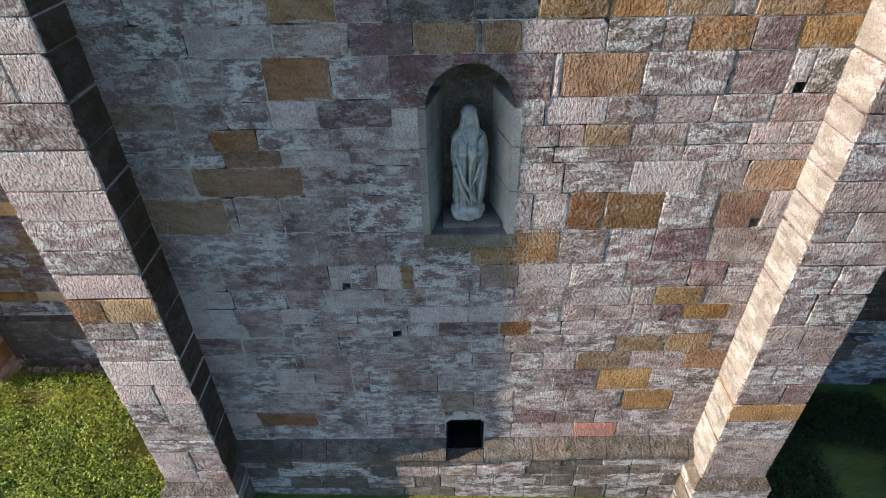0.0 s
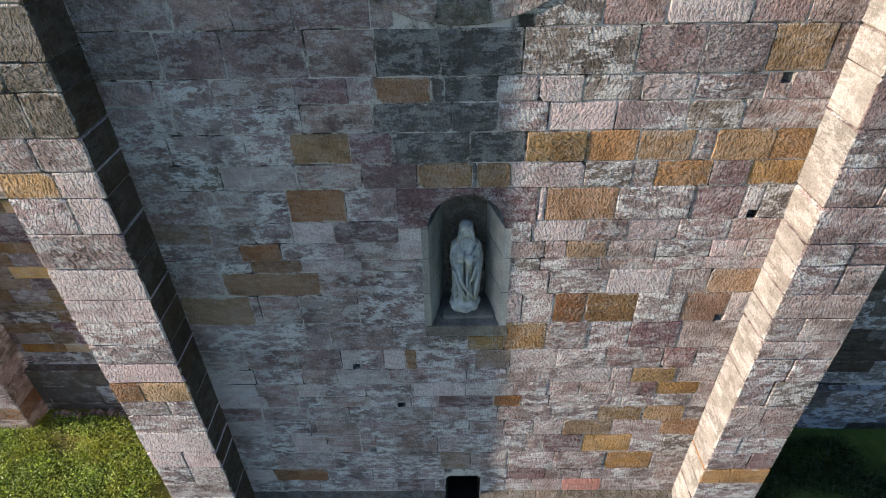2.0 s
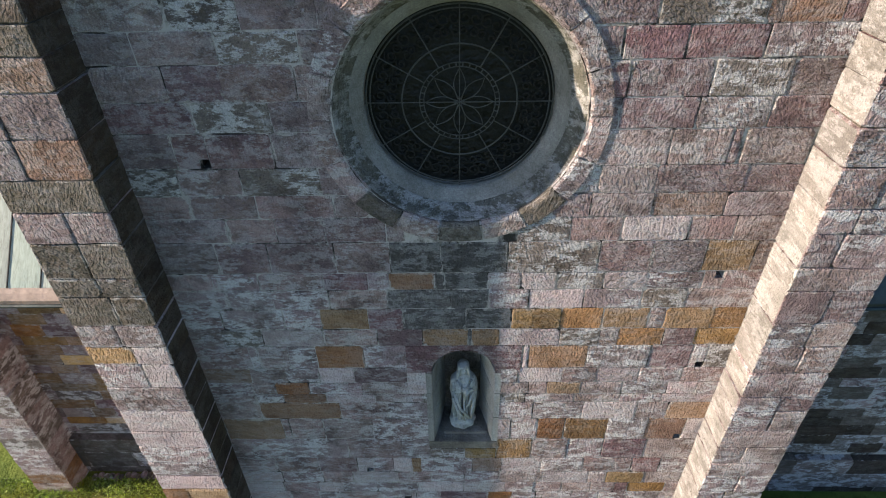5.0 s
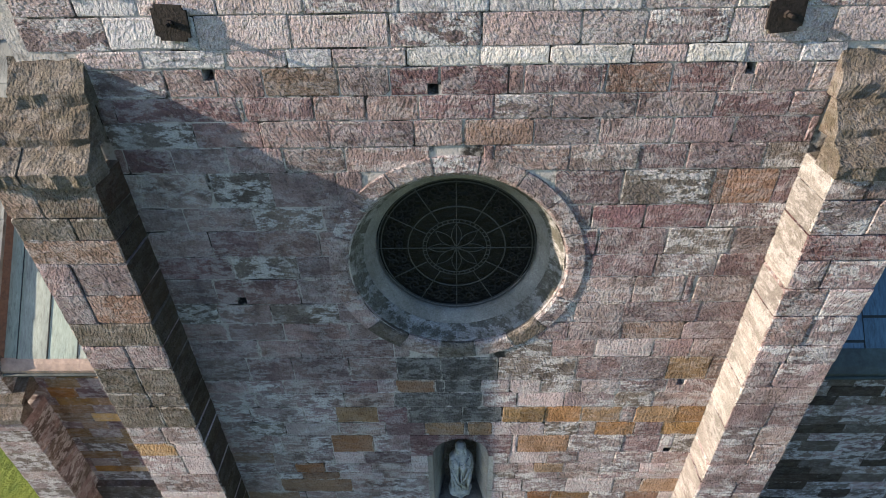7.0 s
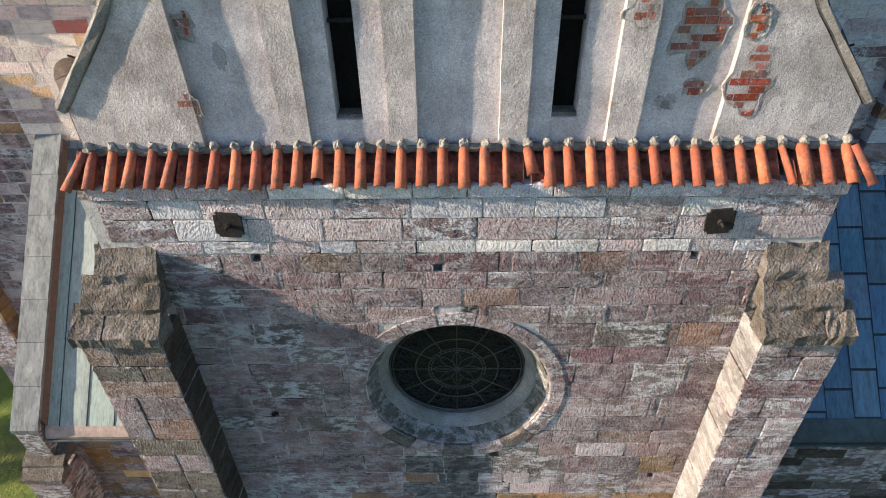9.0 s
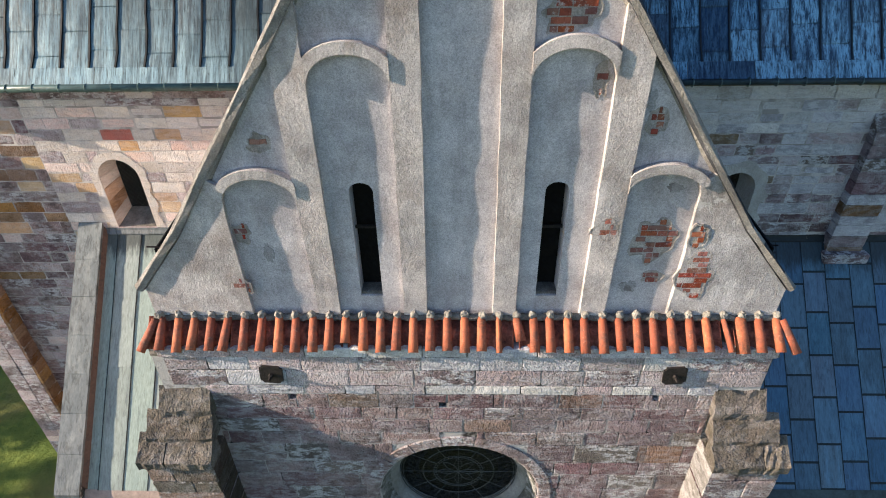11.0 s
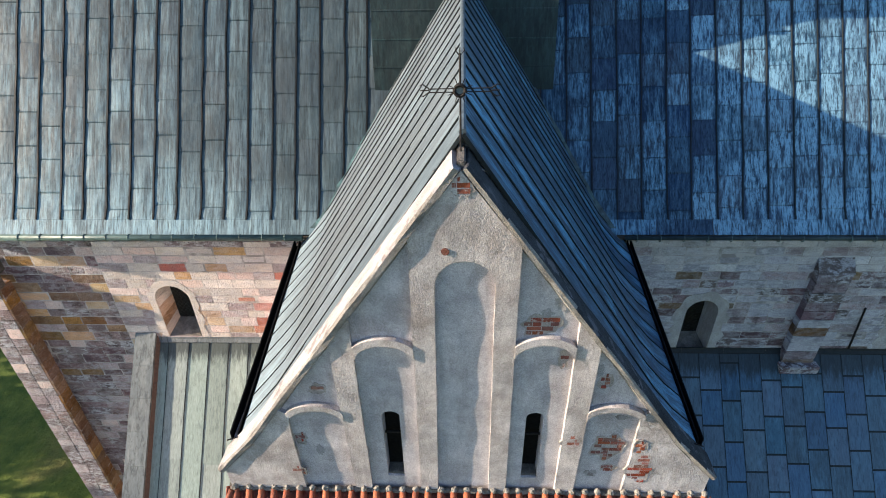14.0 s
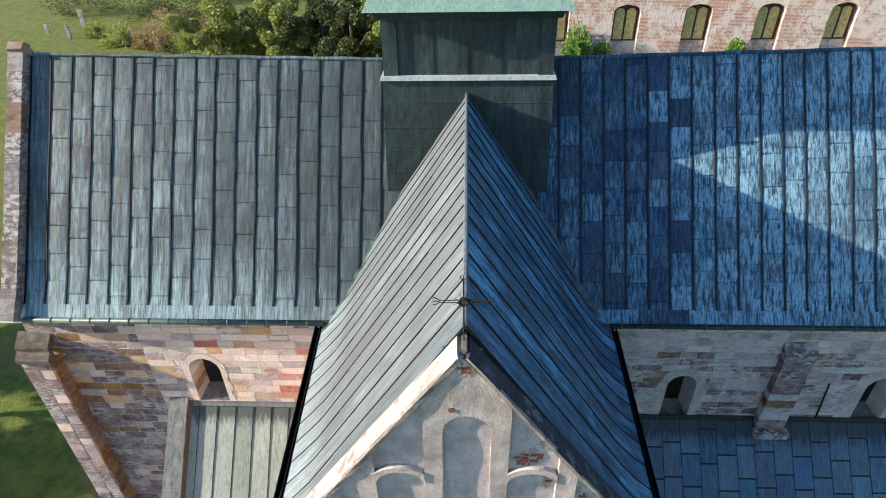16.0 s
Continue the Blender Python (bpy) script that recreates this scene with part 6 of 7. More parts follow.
# eaves gutters of the nave
for nm, a, b in (("gutter_west", -14.0, -4.55), ("gutter_east", 4.15, 22.0)):
    g = thing(nm, (a, 7.2, 14.9), "dark copper eaves gutter below the nave roof", "gutter", kind="structure")
    # the east trough gets a darker copper to hold the shade there
    metal = GUTTER_GREEN if a < 0 else GUTTER
    part("trough", tube_bm(bmesh.new(), [(a, 7.17, 14.90), (b, 7.17, 14.90)], 0.088 if a < 0 else 0.06, 12), metal, g, smooth=True)
    k = a + 0.3
    while k < min(b, 17):
        part("bracket", tube_bm(bmesh.new(), [(k, 7.17 + 0.094 * math.cos(q), 14.90 + 0.094 * math.sin(q)) for q in [math.pi * 2 * i / 12 for i in range(12)]], 0.012, 5, True), GUTTER_GREEN, g)
        k += 0.62

# end gable of the nave
PARAPET = [(6.95, 15.02), (7.6, 15.78), (8.2, 16.62), (12.1, 22.12)]
end_gable = thing("nave_end_gable", (-13.7, 12.1, 0), "stone end gable of the nave with a weathered coping", "gable", kind="structure")
outline = [(7.6, -1.3), (16.6, -1.3), (16.6, 15.0), (12.1, 21.7), (8.2, 16.2), (7.6, 15.4)]
part("wall", slab_bm(outline, [], 0, 0.5, lambda u, v, w: (-14.57 + w, u, v)), STONES["k"], end_gable)
r_g = random.Random(45)
segs = []
for a, b in zip(PARAPET, PARAPET[1:]):
    d = math.dist(a, b)
    n = max(1, round(d / 0.95))
    segs += [((a[0] + (b[0] - a[0]) * k / n, a[1] + (b[1] - a[1]) * k / n), (a[0] + (b[0] - a[0]) * (k + 1) / n, a[1] + (b[1] - a[1]) * (k + 1) / n)) for k in range(n)]
for a, b in segs:
    for mirror in (False, True):
        f = (lambda y: 24.2 - y) if mirror else (lambda y: y)
        d = Vector((b[0] - a[0], b[1] - a[1])).normalized()
        nn = Vector((-d.y, d.x)) * 0.30
        j = r_g.uniform(-0.012, 0.012)
        e = d * 0.006
        quad = [(a[0] + e.x, a[1] + e.y), (b[0] - e.x, b[1] - e.y)]
        verts = [(x, f(p[0] - s * nn.x), p[1] - s * nn.y) for x in (-14.62 + j, -14.12 + j) for s in (0, 1) for p in quad]
        piece("coping_stone", verts, [(0, 1, 5, 4), (2, 6, 7, 3), (0, 4, 6, 2), (1, 3, 7, 5), (0, 2, 3, 1), (4, 5, 7, 6)], STONES[r_g.choice("duve")], end_gable)
piece("kneeler", [(-14.95, 7.22, 14.74), (-14.0, 7.22, 14.74), (-14.0, 7.62, 14.74), (-14.95, 7.62, 14.74), (-14.92, 7.25, 14.86), (-14.02, 7.25, 14.94), (-14.02, 7.60, 15.12), (-14.62, 7.60, 15.30), (-14.62, 7.3, 15.22)],
      [(3, 2, 1, 0), (0, 1, 5, 8, 4), (1, 2, 6, 5), (2, 3, 7, 6), (3, 0, 4, 7), (5, 6, 7, 8), (4, 8, 7)], ZINC, end_gable, "bright white sheet-metal kneeler cover")

# plain walls that close the church behind
tagged(box("wall_nave_rear", -14.05, 21.5, 16.1, 16.6, -1.3, 14.9, STONES["k"]), "plain sandstone rear wall of the nave", "wall", kind="structure")
tagged(part("wall_nave_end_east", slab_bm([(7.62, -1.3), (16.6, -1.3), (16.6, 14.9), (12.1, 21.3), (7.62, 14.9)], [], 0, 0.5, lambda u, v, w: (21.5 + w, u, v)), STONES["g"]), "plain sandstone end gable of the nave", "wall", kind="structure")
tagged(part("wall_aisle_end_east", slab_bm([(3.91, -2.0), (7.59, -2.0), (7.59, 10.1), (3.91, 5.95)], [], 0, 0.5, lambda u, v, w: (15.5 + w, u, v)), STONES["g"]), "plain sandstone end wall of the aisle", "wall", kind="structure")

# corner buttress of the nave
cb = thing("corner_buttress", (-14.15, 7.1, -1.0), "sandstone corner buttress with a stepped cap at the nave end", "buttress", kind="structure")
r_c = random.Random(46)
for z0, z1 in zip(*(lambda c: (c, c[1:]))(even(-1.0, 13.1, 0.38, r_c))):
    for a, b in ((-14.87, -14.35), (-14.35, -13.885)):
        dressed("stone", block([(a, z0), (b, z0), (b, z1), (a, z1)], FRONT(7.1), r_c.uniform(0, 0.012), 0.5, r_c), STONES[r_c.choices("klgs", (36, 30, 22, 12))[0]], cb)
    tone = STONES[r_c.choices("obt", (5, 5, 2))[0]]
    dressed("side_stone", block([(7.10, z0), (7.58, z0), (7.58, z1), (7.10, z1)], lambda u, v, w: (-13.81 - w, u, v), r_c.uniform(0, 0.012), 0.08, r_c), tone, cb)
for y0, y1, z0, z1, z2 in ((7.02, 7.35, 13.1, 13.25, 13.6), (7.22, 7.65, 13.5, 13.62, 14.0)):
    verts = [(-14.91, y0, z0), (-13.79, y0, z0), (-13.79, y1, z0), (-14.91, y1, z0), (-14.91, y0, z1), (-13.79, y0, z1), (-13.79, y1, z2), (-14.91, y1, z2)]
    piece("cap_stone", verts, [(3, 2, 1, 0), (0, 1, 5, 4), (1, 2, 6, 5), (2, 3, 7, 6), (3, 0, 4, 7), (4, 5, 6, 7)], STONES["m"], cb)


# ---------------------------------------------------------------- aisles
YA = 3.2
AISLE_PROFILE_W = [(2.98, 5.62), (7.58, 10.72)]
AISLE_PROFILE_E = [(2.98, 5.38), (7.58, 10.42)]
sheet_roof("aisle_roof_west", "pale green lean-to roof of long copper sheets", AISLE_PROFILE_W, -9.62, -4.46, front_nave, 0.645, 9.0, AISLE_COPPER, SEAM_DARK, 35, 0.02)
sheet_roof("aisle_roof_east", "lean-to roof of small copper sheets, coloured for blue shade", AISLE_PROFILE_E, 4.1, 16.0, front_nave, 0.625, 1.15, AISLE_COPPER_E, SEAM_DARK, 36, 0.012, lip=0.02, hem=True)
piece_v = [(x, y, z + 0.03) for x in (-10.02, -9.58) for y, z in AISLE_PROFILE_W]
tagged(piece("aisle_roof_flashing", piece_v, [(0, 2, 3, 1)], AISLE_COPPER), "pale copper flashing beside the parapet", "flashing", kind="structure")

# added strip that stands for the parapet's east face in shade
tagged(piece("parapet_flashing", [(x, y, z + dz) for y, z in AISLE_PROFILE_W for x, dz in ((-10.025, 0.02), (-9.90, 0.035), (-10.025, 0.27))], [(0, 1, 4, 3), (0, 3, 5, 2), (1, 2, 5, 4), (0, 2, 1), (3, 4, 5)], PARAPET_SHADE), "dark brown strip for the shaded side of the parapet", "flashing", kind="structure")
for nm, a, b, prof, mt in (("abutment_strip_west", -9.98, -4.47, AISLE_PROFILE_W, LEAD), ("abutment_strip_east", 4.1, 16.0, AISLE_PROFILE_E, SEAM_DARK)):
    strip_ob = thing(nm, (a, 7.5, prof[1][1]), "dark metal strip where the lean-to roof meets the wall", "flashing", kind="structure")
    x = a
    while x < b - 0.1:
        w = min(1.3, b - x)
        verts = [(u, y, z) for u in (x + 0.004, x + w - 0.004) for y, z in ((7.50, prof[1][1] - 0.05), (7.50, prof[1][1] - 0.02), (7.56, prof[1][1] + 0.06), (7.575, prof[1][1] + 0.12), (7.6, prof[1][1] + 0.12))]
        piece("strip_sheet", verts, [(0, 5, 6, 1), (1, 6, 7, 2), (2, 7, 8, 3), (3, 8, 9, 4), (0, 1, 2, 3, 4), (9, 8, 7, 6, 5)], mt, strip_ob)
        x += w

aisle_w = tagged(box("wall_aisle_west", -10.6, -4.4, YA + 0.018, YA + 0.7, -2.0, 5.35, MORTAR), "low aisle wall of mixed sandstone under a copper eave", "wall", kind="structure")
lay(aisle_w, FRONT(YA), -10.6, -4.6, even(0.8, 5.3, 0.31, r_w), lambda u, v, r: r.choices("gkopdvt", (16, 16, 8, 22, 12, 14, 6))[0], (0.4, 0.9), r_w, (), None, 0.1)
lay(aisle_w, FRONT(YA - 0.18), -10.7, -4.6, [-1.6, -1.0, -0.4, 0.2, 0.72], lambda u, v, r: r.choice("mmd"), (0.6, 1.1), r_w, (), None, 0.2)
aisle_e = tagged(box("wall_aisle_east", 4.0, 16.0, YA + 0.018, YA + 0.7, -2.0, 5.15, MORTAR), "shaded low aisle wall of grey sandstone", "wall", kind="structure")
# mostly dark kinds of stone, which deepen the shade on this side by colour
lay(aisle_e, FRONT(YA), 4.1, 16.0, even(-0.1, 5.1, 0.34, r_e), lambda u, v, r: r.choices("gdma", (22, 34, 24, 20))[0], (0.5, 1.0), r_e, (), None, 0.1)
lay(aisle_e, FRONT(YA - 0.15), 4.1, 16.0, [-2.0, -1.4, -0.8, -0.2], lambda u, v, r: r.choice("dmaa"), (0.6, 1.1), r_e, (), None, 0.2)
tagged(box("wall_aisle_end", -10.6, -10.0, YA + 0.71, 7.6, -2.0, 5.3, STONES["k"]), "end wall of the aisle", "wall", kind="structure")
COPPER_NEW = copper("brown_eave_copper", (1, 1, 1), (0.26, 0.19, 0.15), (0.30, 0.27, 0.22), 0.5, 0.2)
for nm, a, b, z in (("aisle_eave_west", -9.98, -4.5, 5.3), ("aisle_eave_east", 4.15, 16.0, 5.1)):
    e = thing(nm, (a, 2.9, z), "brown copper eave flashing with a thin gutter", "eave", kind="structure")
    verts = [(x, y, zz) for x in (a, b) for y, zz in ((3.16, z + 0.53), (2.9, z + 0.245), (2.82, z + 0.12), (2.84, z - 0.02), (3.3, z - 0.02))]
    # brown copper on the west side, dark copper on the east
    piece("flashing", verts, [(i, i + 1, 6 + i, 5 + i) for i in range(4)] + [(0, 5, 9, 4), (4, 3, 2, 1, 0), (5, 6, 7, 8, 9)], COPPER_NEW if a < 0 else GUTTER, e)
    part("gutter", tube_bm(bmesh.new(), [(a, 2.82, z - 0.01), (b, 2.82, z - 0.01)], 0.04, 6), GUTTER, e)

# rounded stones along the foot of the aisle wall
cobbles = thing("cobble_edging", (-7.0, 2.85, -0.8), "row of rounded field stones along the foot of the wall", "stone edging", kind="structure")
r_k = random.Random(48)
x = -9.6
while x < -4.9:
    w = r_k.uniform(0.10, 0.2)
    bm = bmesh.new()
    bmesh.ops.create_icosphere(bm, subdivisions=2, radius=1, matrix=Matrix.Translation((x + w / 2, 2.86 + r_k.uniform(-0.05, 0.05), ground_height(x, 2.8) + 0.05)) @ Matrix.Diagonal((w * 0.52, r_k.uniform(0.07, 0.12), r_k.uniform(0.07, 0.11), 1)))
    for v in bm.verts:
        v.co += Vector((r_k.uniform(-1, 1), r_k.uniform(-1, 1), r_k.uniform(-1, 1))) * 0.008
    part("cobble", bm, STONES[r_k.choice("dmG")], cobbles)
    x += w

# raking parapet of the aisle, capped with lead sheets
par = thing("raking_parapet", (-10.3, 5.0, 5.3), "sloping aisle parapet capped with grey lead sheets", "parapet", kind="structure")
P0, P1 = (2.75, 5.70), (7.58, 11.0)
verts = [(x, y, z) for x in (-10.58, -10.04) for y, z in ((2.8, 4.7), (7.6, 4.7), P1, P0)]
piece("wall", verts, [(0, 1, 2, 3), (7, 6, 5, 4), (0, 3, 7, 4), (3, 2, 6, 7), (1, 5, 6, 2), (0, 4, 5, 1)], STONES["d"], par)
for k in range(7):
    a, b = k / 7, (k + 1) / 7
    q = [(P0[0] + (P1[0] - P0[0]) * s, P0[1] + (P1[1] - P0[1]) * s + w) for s, w in ((a, 0.04), (b, 0.02))]
    verts = [(x, y, z + o) for x in (-10.64, -9.98) for o in (-0.12, 0.0) for y, z in q]
    piece("lead_sheet", verts, [(2, 3, 7, 6), (0, 2, 6, 4), (4, 6, 7, 5), (0, 1, 3, 2), (1, 5, 7, 3)], LEAD, par)
ab = thing("aisle_buttress", (-10.2, 2.8, -1.7), "small sandstone buttress with a stepped cap at the aisle corner", "buttress", kind="structure")
for z0, z1 in zip(*(lambda c: (c, c[1:]))(even(-1.7, 4.2, 0.36, r_c))):
    dressed("stone", block([(-10.75, z0), (-9.80, z0), (-9.80, z1), (-10.75, z1)], FRONT(2.42), r_c.uniform(0, 0.012), 0.8, r_c), STONES[r_c.choices("kgdvb", (26, 28, 22, 12, 10))[0]], ab)
for y0, y1, z0, z1, z2 in ((2.36, 2.75, 4.2, 4.35, 4.6), (2.6, 3.2, 4.5, 4.6, 4.95)):
    verts = [(-10.78, y0, z0), (-9.77, y0, z0), (-9.77, y1, z0), (-10.78, y1, z0), (-10.78, y0, z1), (-9.77, y0, z1), (-9.77, y1, z2), (-10.78, y1, z2)]
    piece("cap_stone", verts, [(3, 2, 1, 0), (0, 1, 5, 4), (1, 2, 6, 5), (2, 3, 7, 6), (3, 0, 4, 7), (4, 5, 6, 7)], STONES["m"], ab)

# ---------------------------------------------------------------- turret over the crossing
tur = thing("crossing_turret", (X0, 12.1, 16.0), "square turret clad in dark sheet copper over the roof crossing", "turret", kind="structure")
TC, TH = (-0.17, 12.1), 2.33


def frustum(z0, h0, z1, h1):
    verts = [(TC[0] + sx * h, TC[1] + sy * h, z) for z, h in ((z0, h0), (z1, h1)) for sx, sy in ((-1, -1), (1, -1), (1, 1), (-1, 1))]
    return verts, [(3, 2, 1, 0), (4, 5, 6, 7), (0, 1, 5, 4), (1, 2, 6, 5), (2, 3, 7, 6), (3, 0, 4, 7)]


piece("base", *frustum(15.5, 2.50, 21.55, 2.36), TOWER_COPPER, tur)
piece("band", *frustum(21.55, 2.43, 21.66, 2.40), PALE_BAND, tur, "pale green copper band")
piece("drum", *frustum(21.66, 2.26, 23.15, 2.26), TOWER_COPPER, tur)
for sx, sy in ((-1, -1), (1, -1), (1, 1), (-1, 1)):
    cx, cy = TC[0] + sx * 2.12, TC[1] + sy * 2.12
    box("corner_post", cx - 0.2, cx + 0.2, cy - 0.2, cy + 0.2, 21.66, 23.15, TOWER_COPPER, tur)
piece("cornice", *frustum(23.15, 2.42, 23.38, 2.52), TOWER_COPPER, tur)
piece("eave_roof", *frustum(23.38, 2.72, 24.2, 2.3), VERDIGRIS, tur, "pale green copper roof skirt")
piece("spire", *frustum(24.2, 2.3, 33.0, 0.05), VERDIGRIS, tur)
for k in range(5):
    x = TC[0] - 1.9 + k * 0.95
    box("seam", x - 0.012, x + 0.012, TC[1] - 2.275, TC[1] - 2.2, 21.68, 23.14, TOWER_COPPER, tur)
for k in range(6):
    z = 17.3 + 0.72 * k
    h = 2.50 - 0.14 * (z - 15.5) / 6.05
    piece("sheet_lap", *frustum(z, h + 0.012, z + 0.03, h + 0.006), TOWER_COPPER, tur)

# ---------------------------------------------------------------- far brick building
YF = 45.0
wins = [arch_loop(1.4 + 5.88 * k - 1.1, 1.4 + 5.88 * k + 1.1, 10.5, 16.75, 10, 0.5) for k in range(0, 8)]
ruin = thing("brick_building", (20, YF, -1), "weathered brick building with a row of arched openings", "building", kind="structure")
part("wall", slab_bm([(-1.0, -1.3), (60, -1.3), (60, 19.5), (-1.0, 19.5)], wins, YF, YF + 0.9), RUIN, ruin)
piece("roof", [(-1.5, YF - 0.4, 19.4), (60.5, YF - 0.4, 19.4), (60.5, YF + 7, 24), (-1.5, YF + 7, 24)], [(0, 1, 2, 3)], TERRACOTTA, ruin)
box("rear_wall", -1.0, 60, YF + 10, YF + 10.6, -1.3, 19.4, RUIN, ruin)
box("end_wall", -1.0, -0.4, YF + 0.9, YF + 10, -1.3, 19.4, RUIN, ruin)
for w in wins:
    c = (w[0][0] + w[1][0]) / 2
    win = box("window", c - 1.11, c + 1.11, YF + 0.55, YF + 0.75, 10.4, 16.8, DARK_INFILL, ruin, "arched opening with dark infill")
    box("brick_infill", c - 1.10, c + 1.10, YF + 0.40, YF + 0.54, 10.4, 13.75, RUIN, win, "bricked-up foot of the opening")
    for s in (-0.47, 0.47):
        part("pane", slab_bm(arch_loop(c + s - 0.38, c + s + 0.38, 13.9, 16.4, 8, 0.8), [], YF + 0.50, YF + 0.56), YELLOW_INFILL, win, "ochre blind lancet")


# ---------------------------------------------------------------- plants
def leaf_cloud(name, centres, sizes, mat, parent=None, label="", seed=1):
    """Many small leaves, four corners each, at the given centres."""
    g = np.random.default_rng(seed)
    n = len(centres)
    c = np.asarray(centres, float)
    u = g.normal(size=(n, 3))
    u /= np.linalg.norm(u, axis=1)[:, None]
    w = g.normal(size=(n, 3))
    w -= (w * u).sum(1)[:, None] * u
    w /= np.linalg.norm(w, axis=1)[:, None]
    s = np.asarray(sizes, float)[:, None]
    quad = np.stack([c - u * s, c + w * s * 0.55, c + u * s, c - w * s * 0.55], 1).reshape(-1, 3)
    me = bpy.data.meshes.new(name)
    me.vertices.add(4 * n)
    me.vertices.foreach_set("co", quad.ravel())
    me.loops.add(4 * n)
    me.loops.foreach_set("vertex_index", np.arange(4 * n, dtype=np.int32))
    me.polygons.add(n)
    me.polygons.foreach_set("loop_start", np.arange(0, 4 * n, 4, dtype=np.int32))
    me.materials.append(mat)
    me.update(calc_edges=True)
    ob = adopt(new(name, me), parent)
    return tagged(ob, label) if label else ob


def weeds(name, x0, x1, y0, y1, n, seed, mat, label, size=(0.012, 0.034), high=0.22):
    g = np.random.default_rng(seed)
    clump = np.c_[g.uniform(x0, x1, n // 25), g.uniform(y0, y1, n // 25)]
    pick = g.integers(0, len(clump), n)
    xy = clump[pick] + g.normal(0, 0.16, (n, 2))
    tall = g.uniform(0.25, 1, len(clump))[pick]
    bare = np.array([noise.noise(Vector((x * 0.8, y * 0.8, seed))) for x, y in xy])
    keep = (xy[:, 1] < 2.78) & (xy[:, 0] > x0) & (xy[:, 0] < x1) & (bare > -0.22 + g.normal(0, 0.1, n))
    xy, tall = xy[keep], tall[keep]
    base = np.array([ground_height(x, y) + 0.12 * noise.noise(Vector((x * 0.21, y * 0.21, 0))) for x, y in xy])
    z = base + g.uniform(0, high, len(xy)) * tall
    ob = leaf_cloud(name, np.c_[xy, z], g.uniform(*size, len(xy)), mat, seed=seed)
    return tagged(ob, label, "weeds", kind="stuff")


weeds("weed_patch", -13.5, -4.9, -2.5, 2.95, 165000, 3, WEEDS, "low leafy green weeds and grass beside the wall")
# dark leaves put the deep shade of this corner into their colour
weeds("weed_strip", 4.6, 9.5, -1.5, 2.95, 80000, 4, LEAVES_D, "shaded low weeds beside the buttress")
weeds("lawn_grass", -34, -14.7, -6, 16, 30000, 5, WEEDS, "rough lawn beside the nave end", (0.05, 0.12), 0.12)


def tree(name, x, y, h, w, mat, seed, label, leaf=(0.13, 0.26), n=15000, low=0.25):
    g = np.random.default_rng(seed)
    r = random.Random(seed)
    ob = thing(name, (x, y, -0.6), label, "tree")
    bm = bmesh.new()
    tube_tapers = [((x, y, -0.8), (x + r.uniform(-0.3, 0.3), y, h * 0.35), 0.32), ((x, y, h * 0.3), (x + r.uniform(-1, 1), y + r.uniform(-1, 1), h * 0.85), 0.2)]
    for k in range(5):
        a = r.uniform(0, 6.28)
        z = h * r.uniform(0.3, 0.6)
        tube_tapers.append(((x, y, z), (x + w * 0.35 * math.cos(a), y + w * 0.35 * math.sin(a), z + h * 0.2), 0.12))
    for a, b, q in tube_tapers:
        mid = (Vector(a) + Vector(b)) / 2 + Vector((r.uniform(-0.2, 0.2), r.uniform(-0.2, 0.2), 0))
        tube_bm(bm, [a, mid, b], q, 7)
    part("trunk", bm, BARK, ob)
    blobs = [(x + r.gauss(0, w * 0.26), y + r.gauss(0, w * 0.26), h * r.uniform(low, 0.92), r.uniform(0.13, 0.24) * w) for _ in range(26)]
    pick = g.integers(0, len(blobs), n)
    d = g.normal(size=(n, 3))
    d /= np.linalg.norm(d, axis=1)[:, None]
    d *= (g.uniform(0.45, 1.0, n) ** 0.5)[:, None]
    B = np.array(blobs)[pick]
    leaf_cloud("crown", B[:, :3] + d * B[:, 3:4] * np.array([1, 1, 0.8]), g.uniform(*leaf, n), mat, ob, seed=seed)
    return ob


def shrub(name, x, y, h, w, mat, seed, label, n=2600, leaf=(0.12, 0.26), z0=-0.5):
    g = np.random.default_rng(seed)
    ob = thing(name, (x, y, z0), label, "shrub")
    d = g.normal(size=(n, 3))
    d /= np.linalg.norm(d, axis=1)[:, None]
    d *= (g.uniform(0.3, 1.0, n) ** 0.6)[:, None] * (1 + 0.3 * np.sin(5 * d[:, 0:1] + 7 * d[:, 1:2] + seed))
    c = np.array([x, y, z0]) + np.c_[d[:, 0] * w / 2, d[:, 1] * w / 2, np.abs(d[:, 2]) * h]
    leaf_cloud("crown", c, g.uniform(*leaf, n), mat, ob, seed=seed)
    bm = bmesh.new()
    for k in range(4):
        tube_bm(bm, [(x, y, z0 - 0.2), (x + 0.25 * w * math.cos(k * 1.6), y + 0.25 * w * math.sin(k * 1.6), z0 + h * 0.7)], 0.05, 5)
    part("stem", bm, BARK, ob)
    return ob


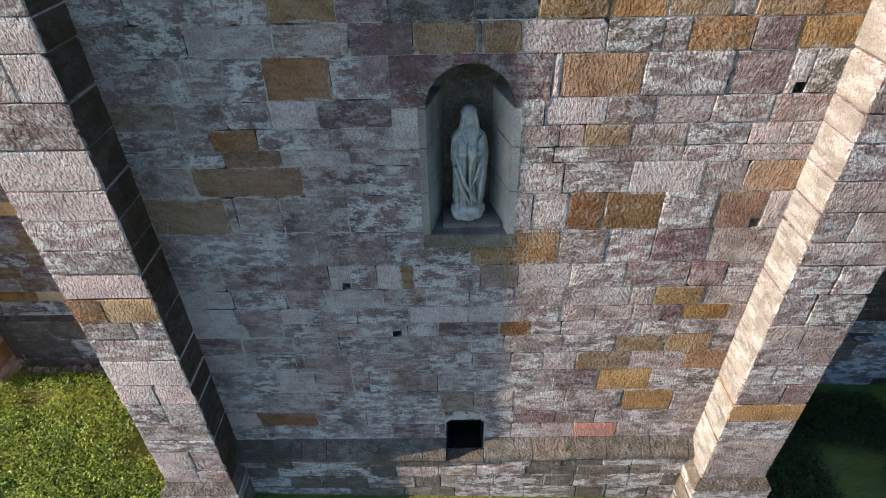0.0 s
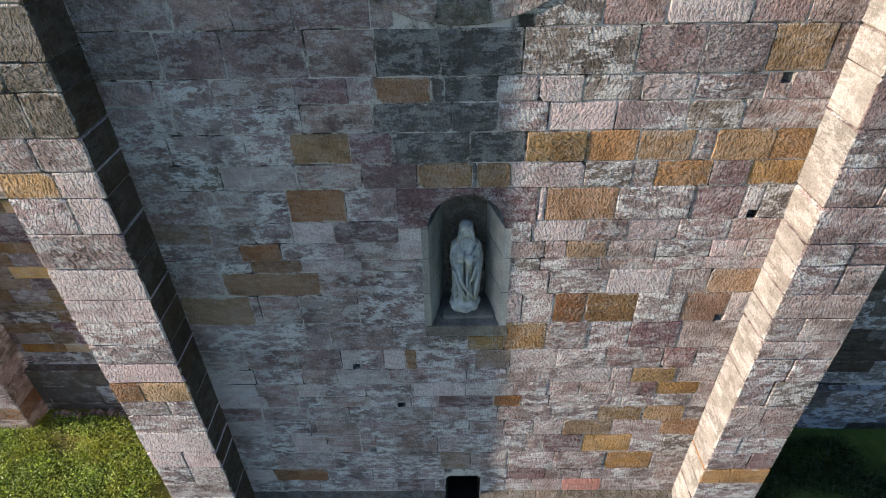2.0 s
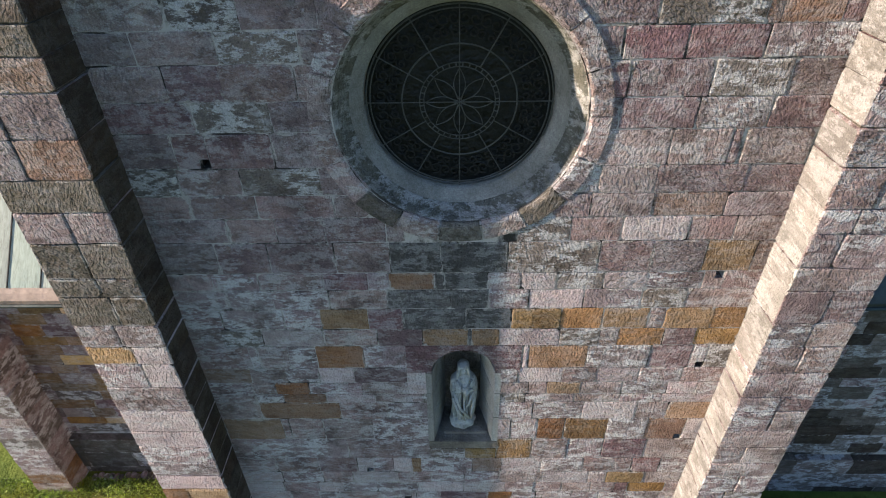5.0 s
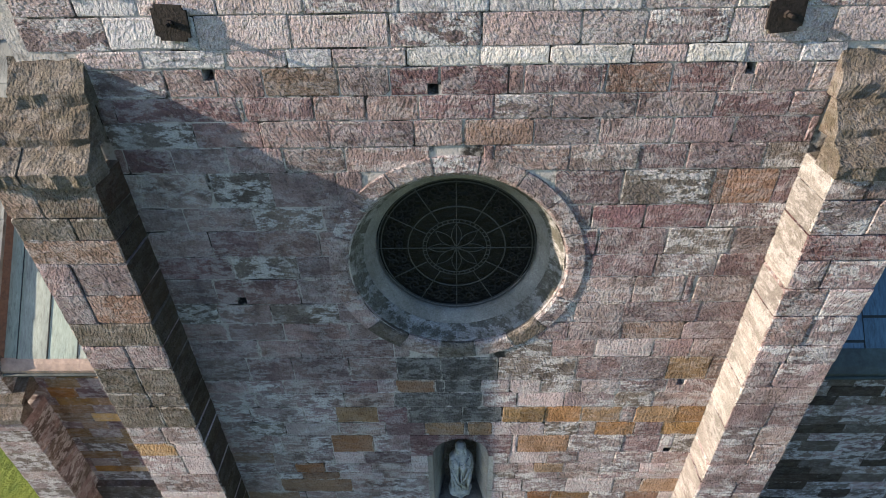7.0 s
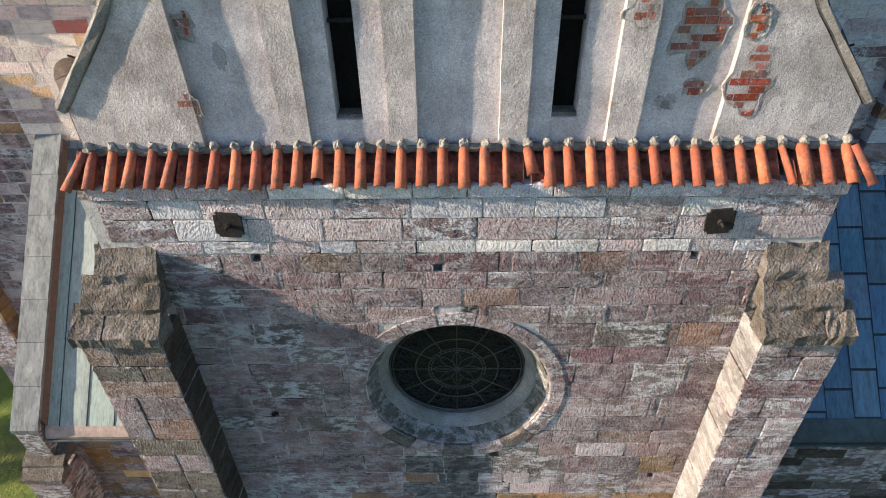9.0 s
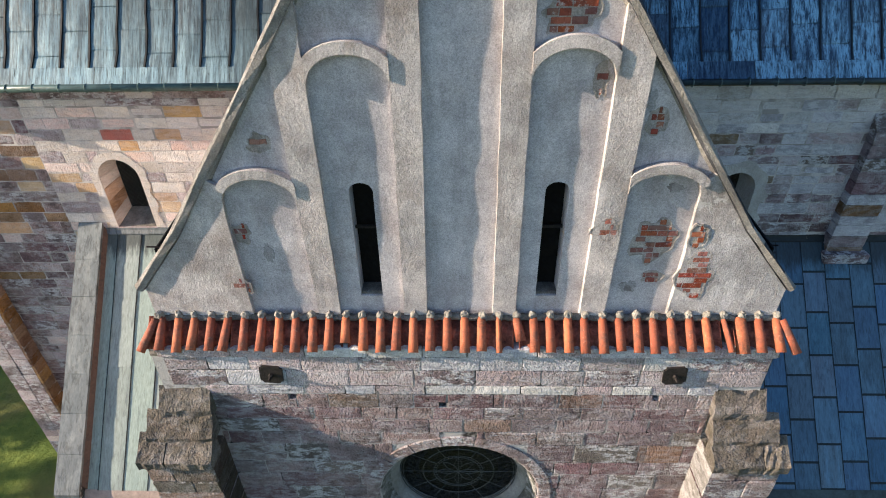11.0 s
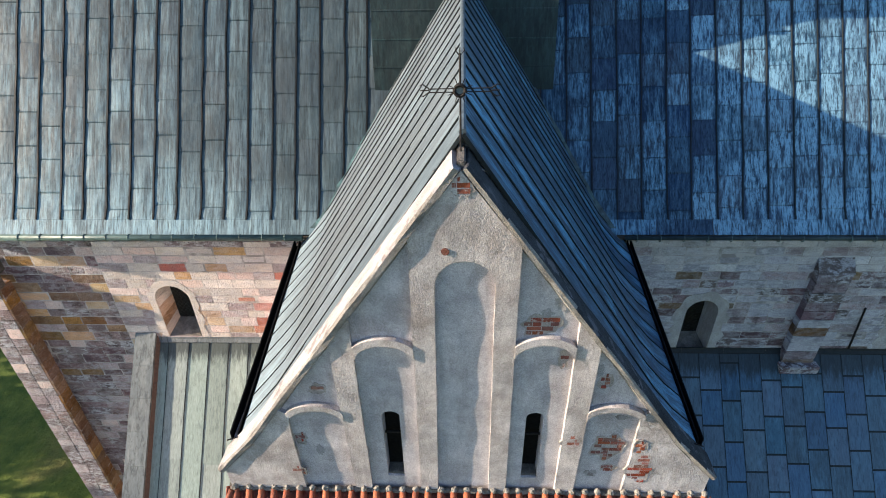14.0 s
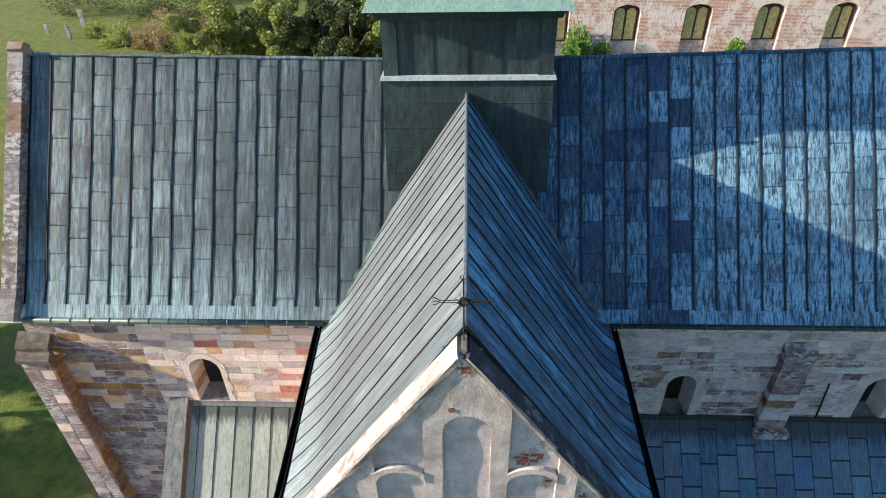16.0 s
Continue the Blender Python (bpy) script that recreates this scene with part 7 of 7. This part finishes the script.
# the last three stand out of view to the west, to shade the lawn
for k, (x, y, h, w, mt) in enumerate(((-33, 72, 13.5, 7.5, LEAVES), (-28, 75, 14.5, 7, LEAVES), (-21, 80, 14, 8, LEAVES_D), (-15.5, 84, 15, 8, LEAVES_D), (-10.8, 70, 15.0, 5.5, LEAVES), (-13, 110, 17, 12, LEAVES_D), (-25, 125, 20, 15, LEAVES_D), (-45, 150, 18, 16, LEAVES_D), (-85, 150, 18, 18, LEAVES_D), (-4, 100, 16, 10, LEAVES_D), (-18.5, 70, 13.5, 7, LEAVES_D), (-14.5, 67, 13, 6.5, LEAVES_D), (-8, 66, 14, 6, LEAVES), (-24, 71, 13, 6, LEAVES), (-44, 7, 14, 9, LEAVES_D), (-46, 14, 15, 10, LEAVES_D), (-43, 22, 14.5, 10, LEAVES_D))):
    tree("tree", x, y, h, w, mt, 60 + k, "leafy green tree with an uneven crown behind the church" if mt is LEAVES else "dark-leaved tree round the church")
for k, (x, y, h, w, mt) in enumerate(((-66, 104, 3.5, 8, LEAVES), (-60, 102, 3.5, 7, SHRUB), (-55, 100, 4, 8, SHRUB), (-50, 98, 4, 6, LEAVES), (-61, 114, 4, 9, SHRUB), (-56, 120, 6, 12, LEAVES_D), (-70, 128, 5, 12, LEAVES_D), (-74, 110, 2.5, 5, LEAVES), (-49, 108, 4, 7, SHRUB), (-90, 134, 6, 16, LEAVES_D), (-46, 104, 4.5, 7, SHRUB))):
    shrub("shrub", x, y, h, w, mt, 80 + k, "dry brownish overgrown shrub on the grass" if mt is SHRUB else "leafy green shrub on the grass")
for k, (x, z, h, w) in enumerate(((9.2, 12.6, 2.9, 2.4), (11.4, 12.7, 1.6, 1.4), (22.5, 12.6, 1.8, 1.5))):
    shrub("ivy", x, YF - 0.6, h, w, IVY, 90 + k, "bright green ivy growing on the brick wall", 3600, (0.08, 0.15), z - 0.6)
for k, (x, y, w, h) in enumerate(((-82.0, 118, 1.0, 3.2), (-79.0, 108, 0.7, 2.2), (-86.0, 112, 0.8, 1.6))):
    st = box("gravestone", x, x + w, y, y + 0.3, -0.6, h, STONES["g"], None, "", 0.05)
    tagged(st, "small grey upright stone on the grass", "gravestone")
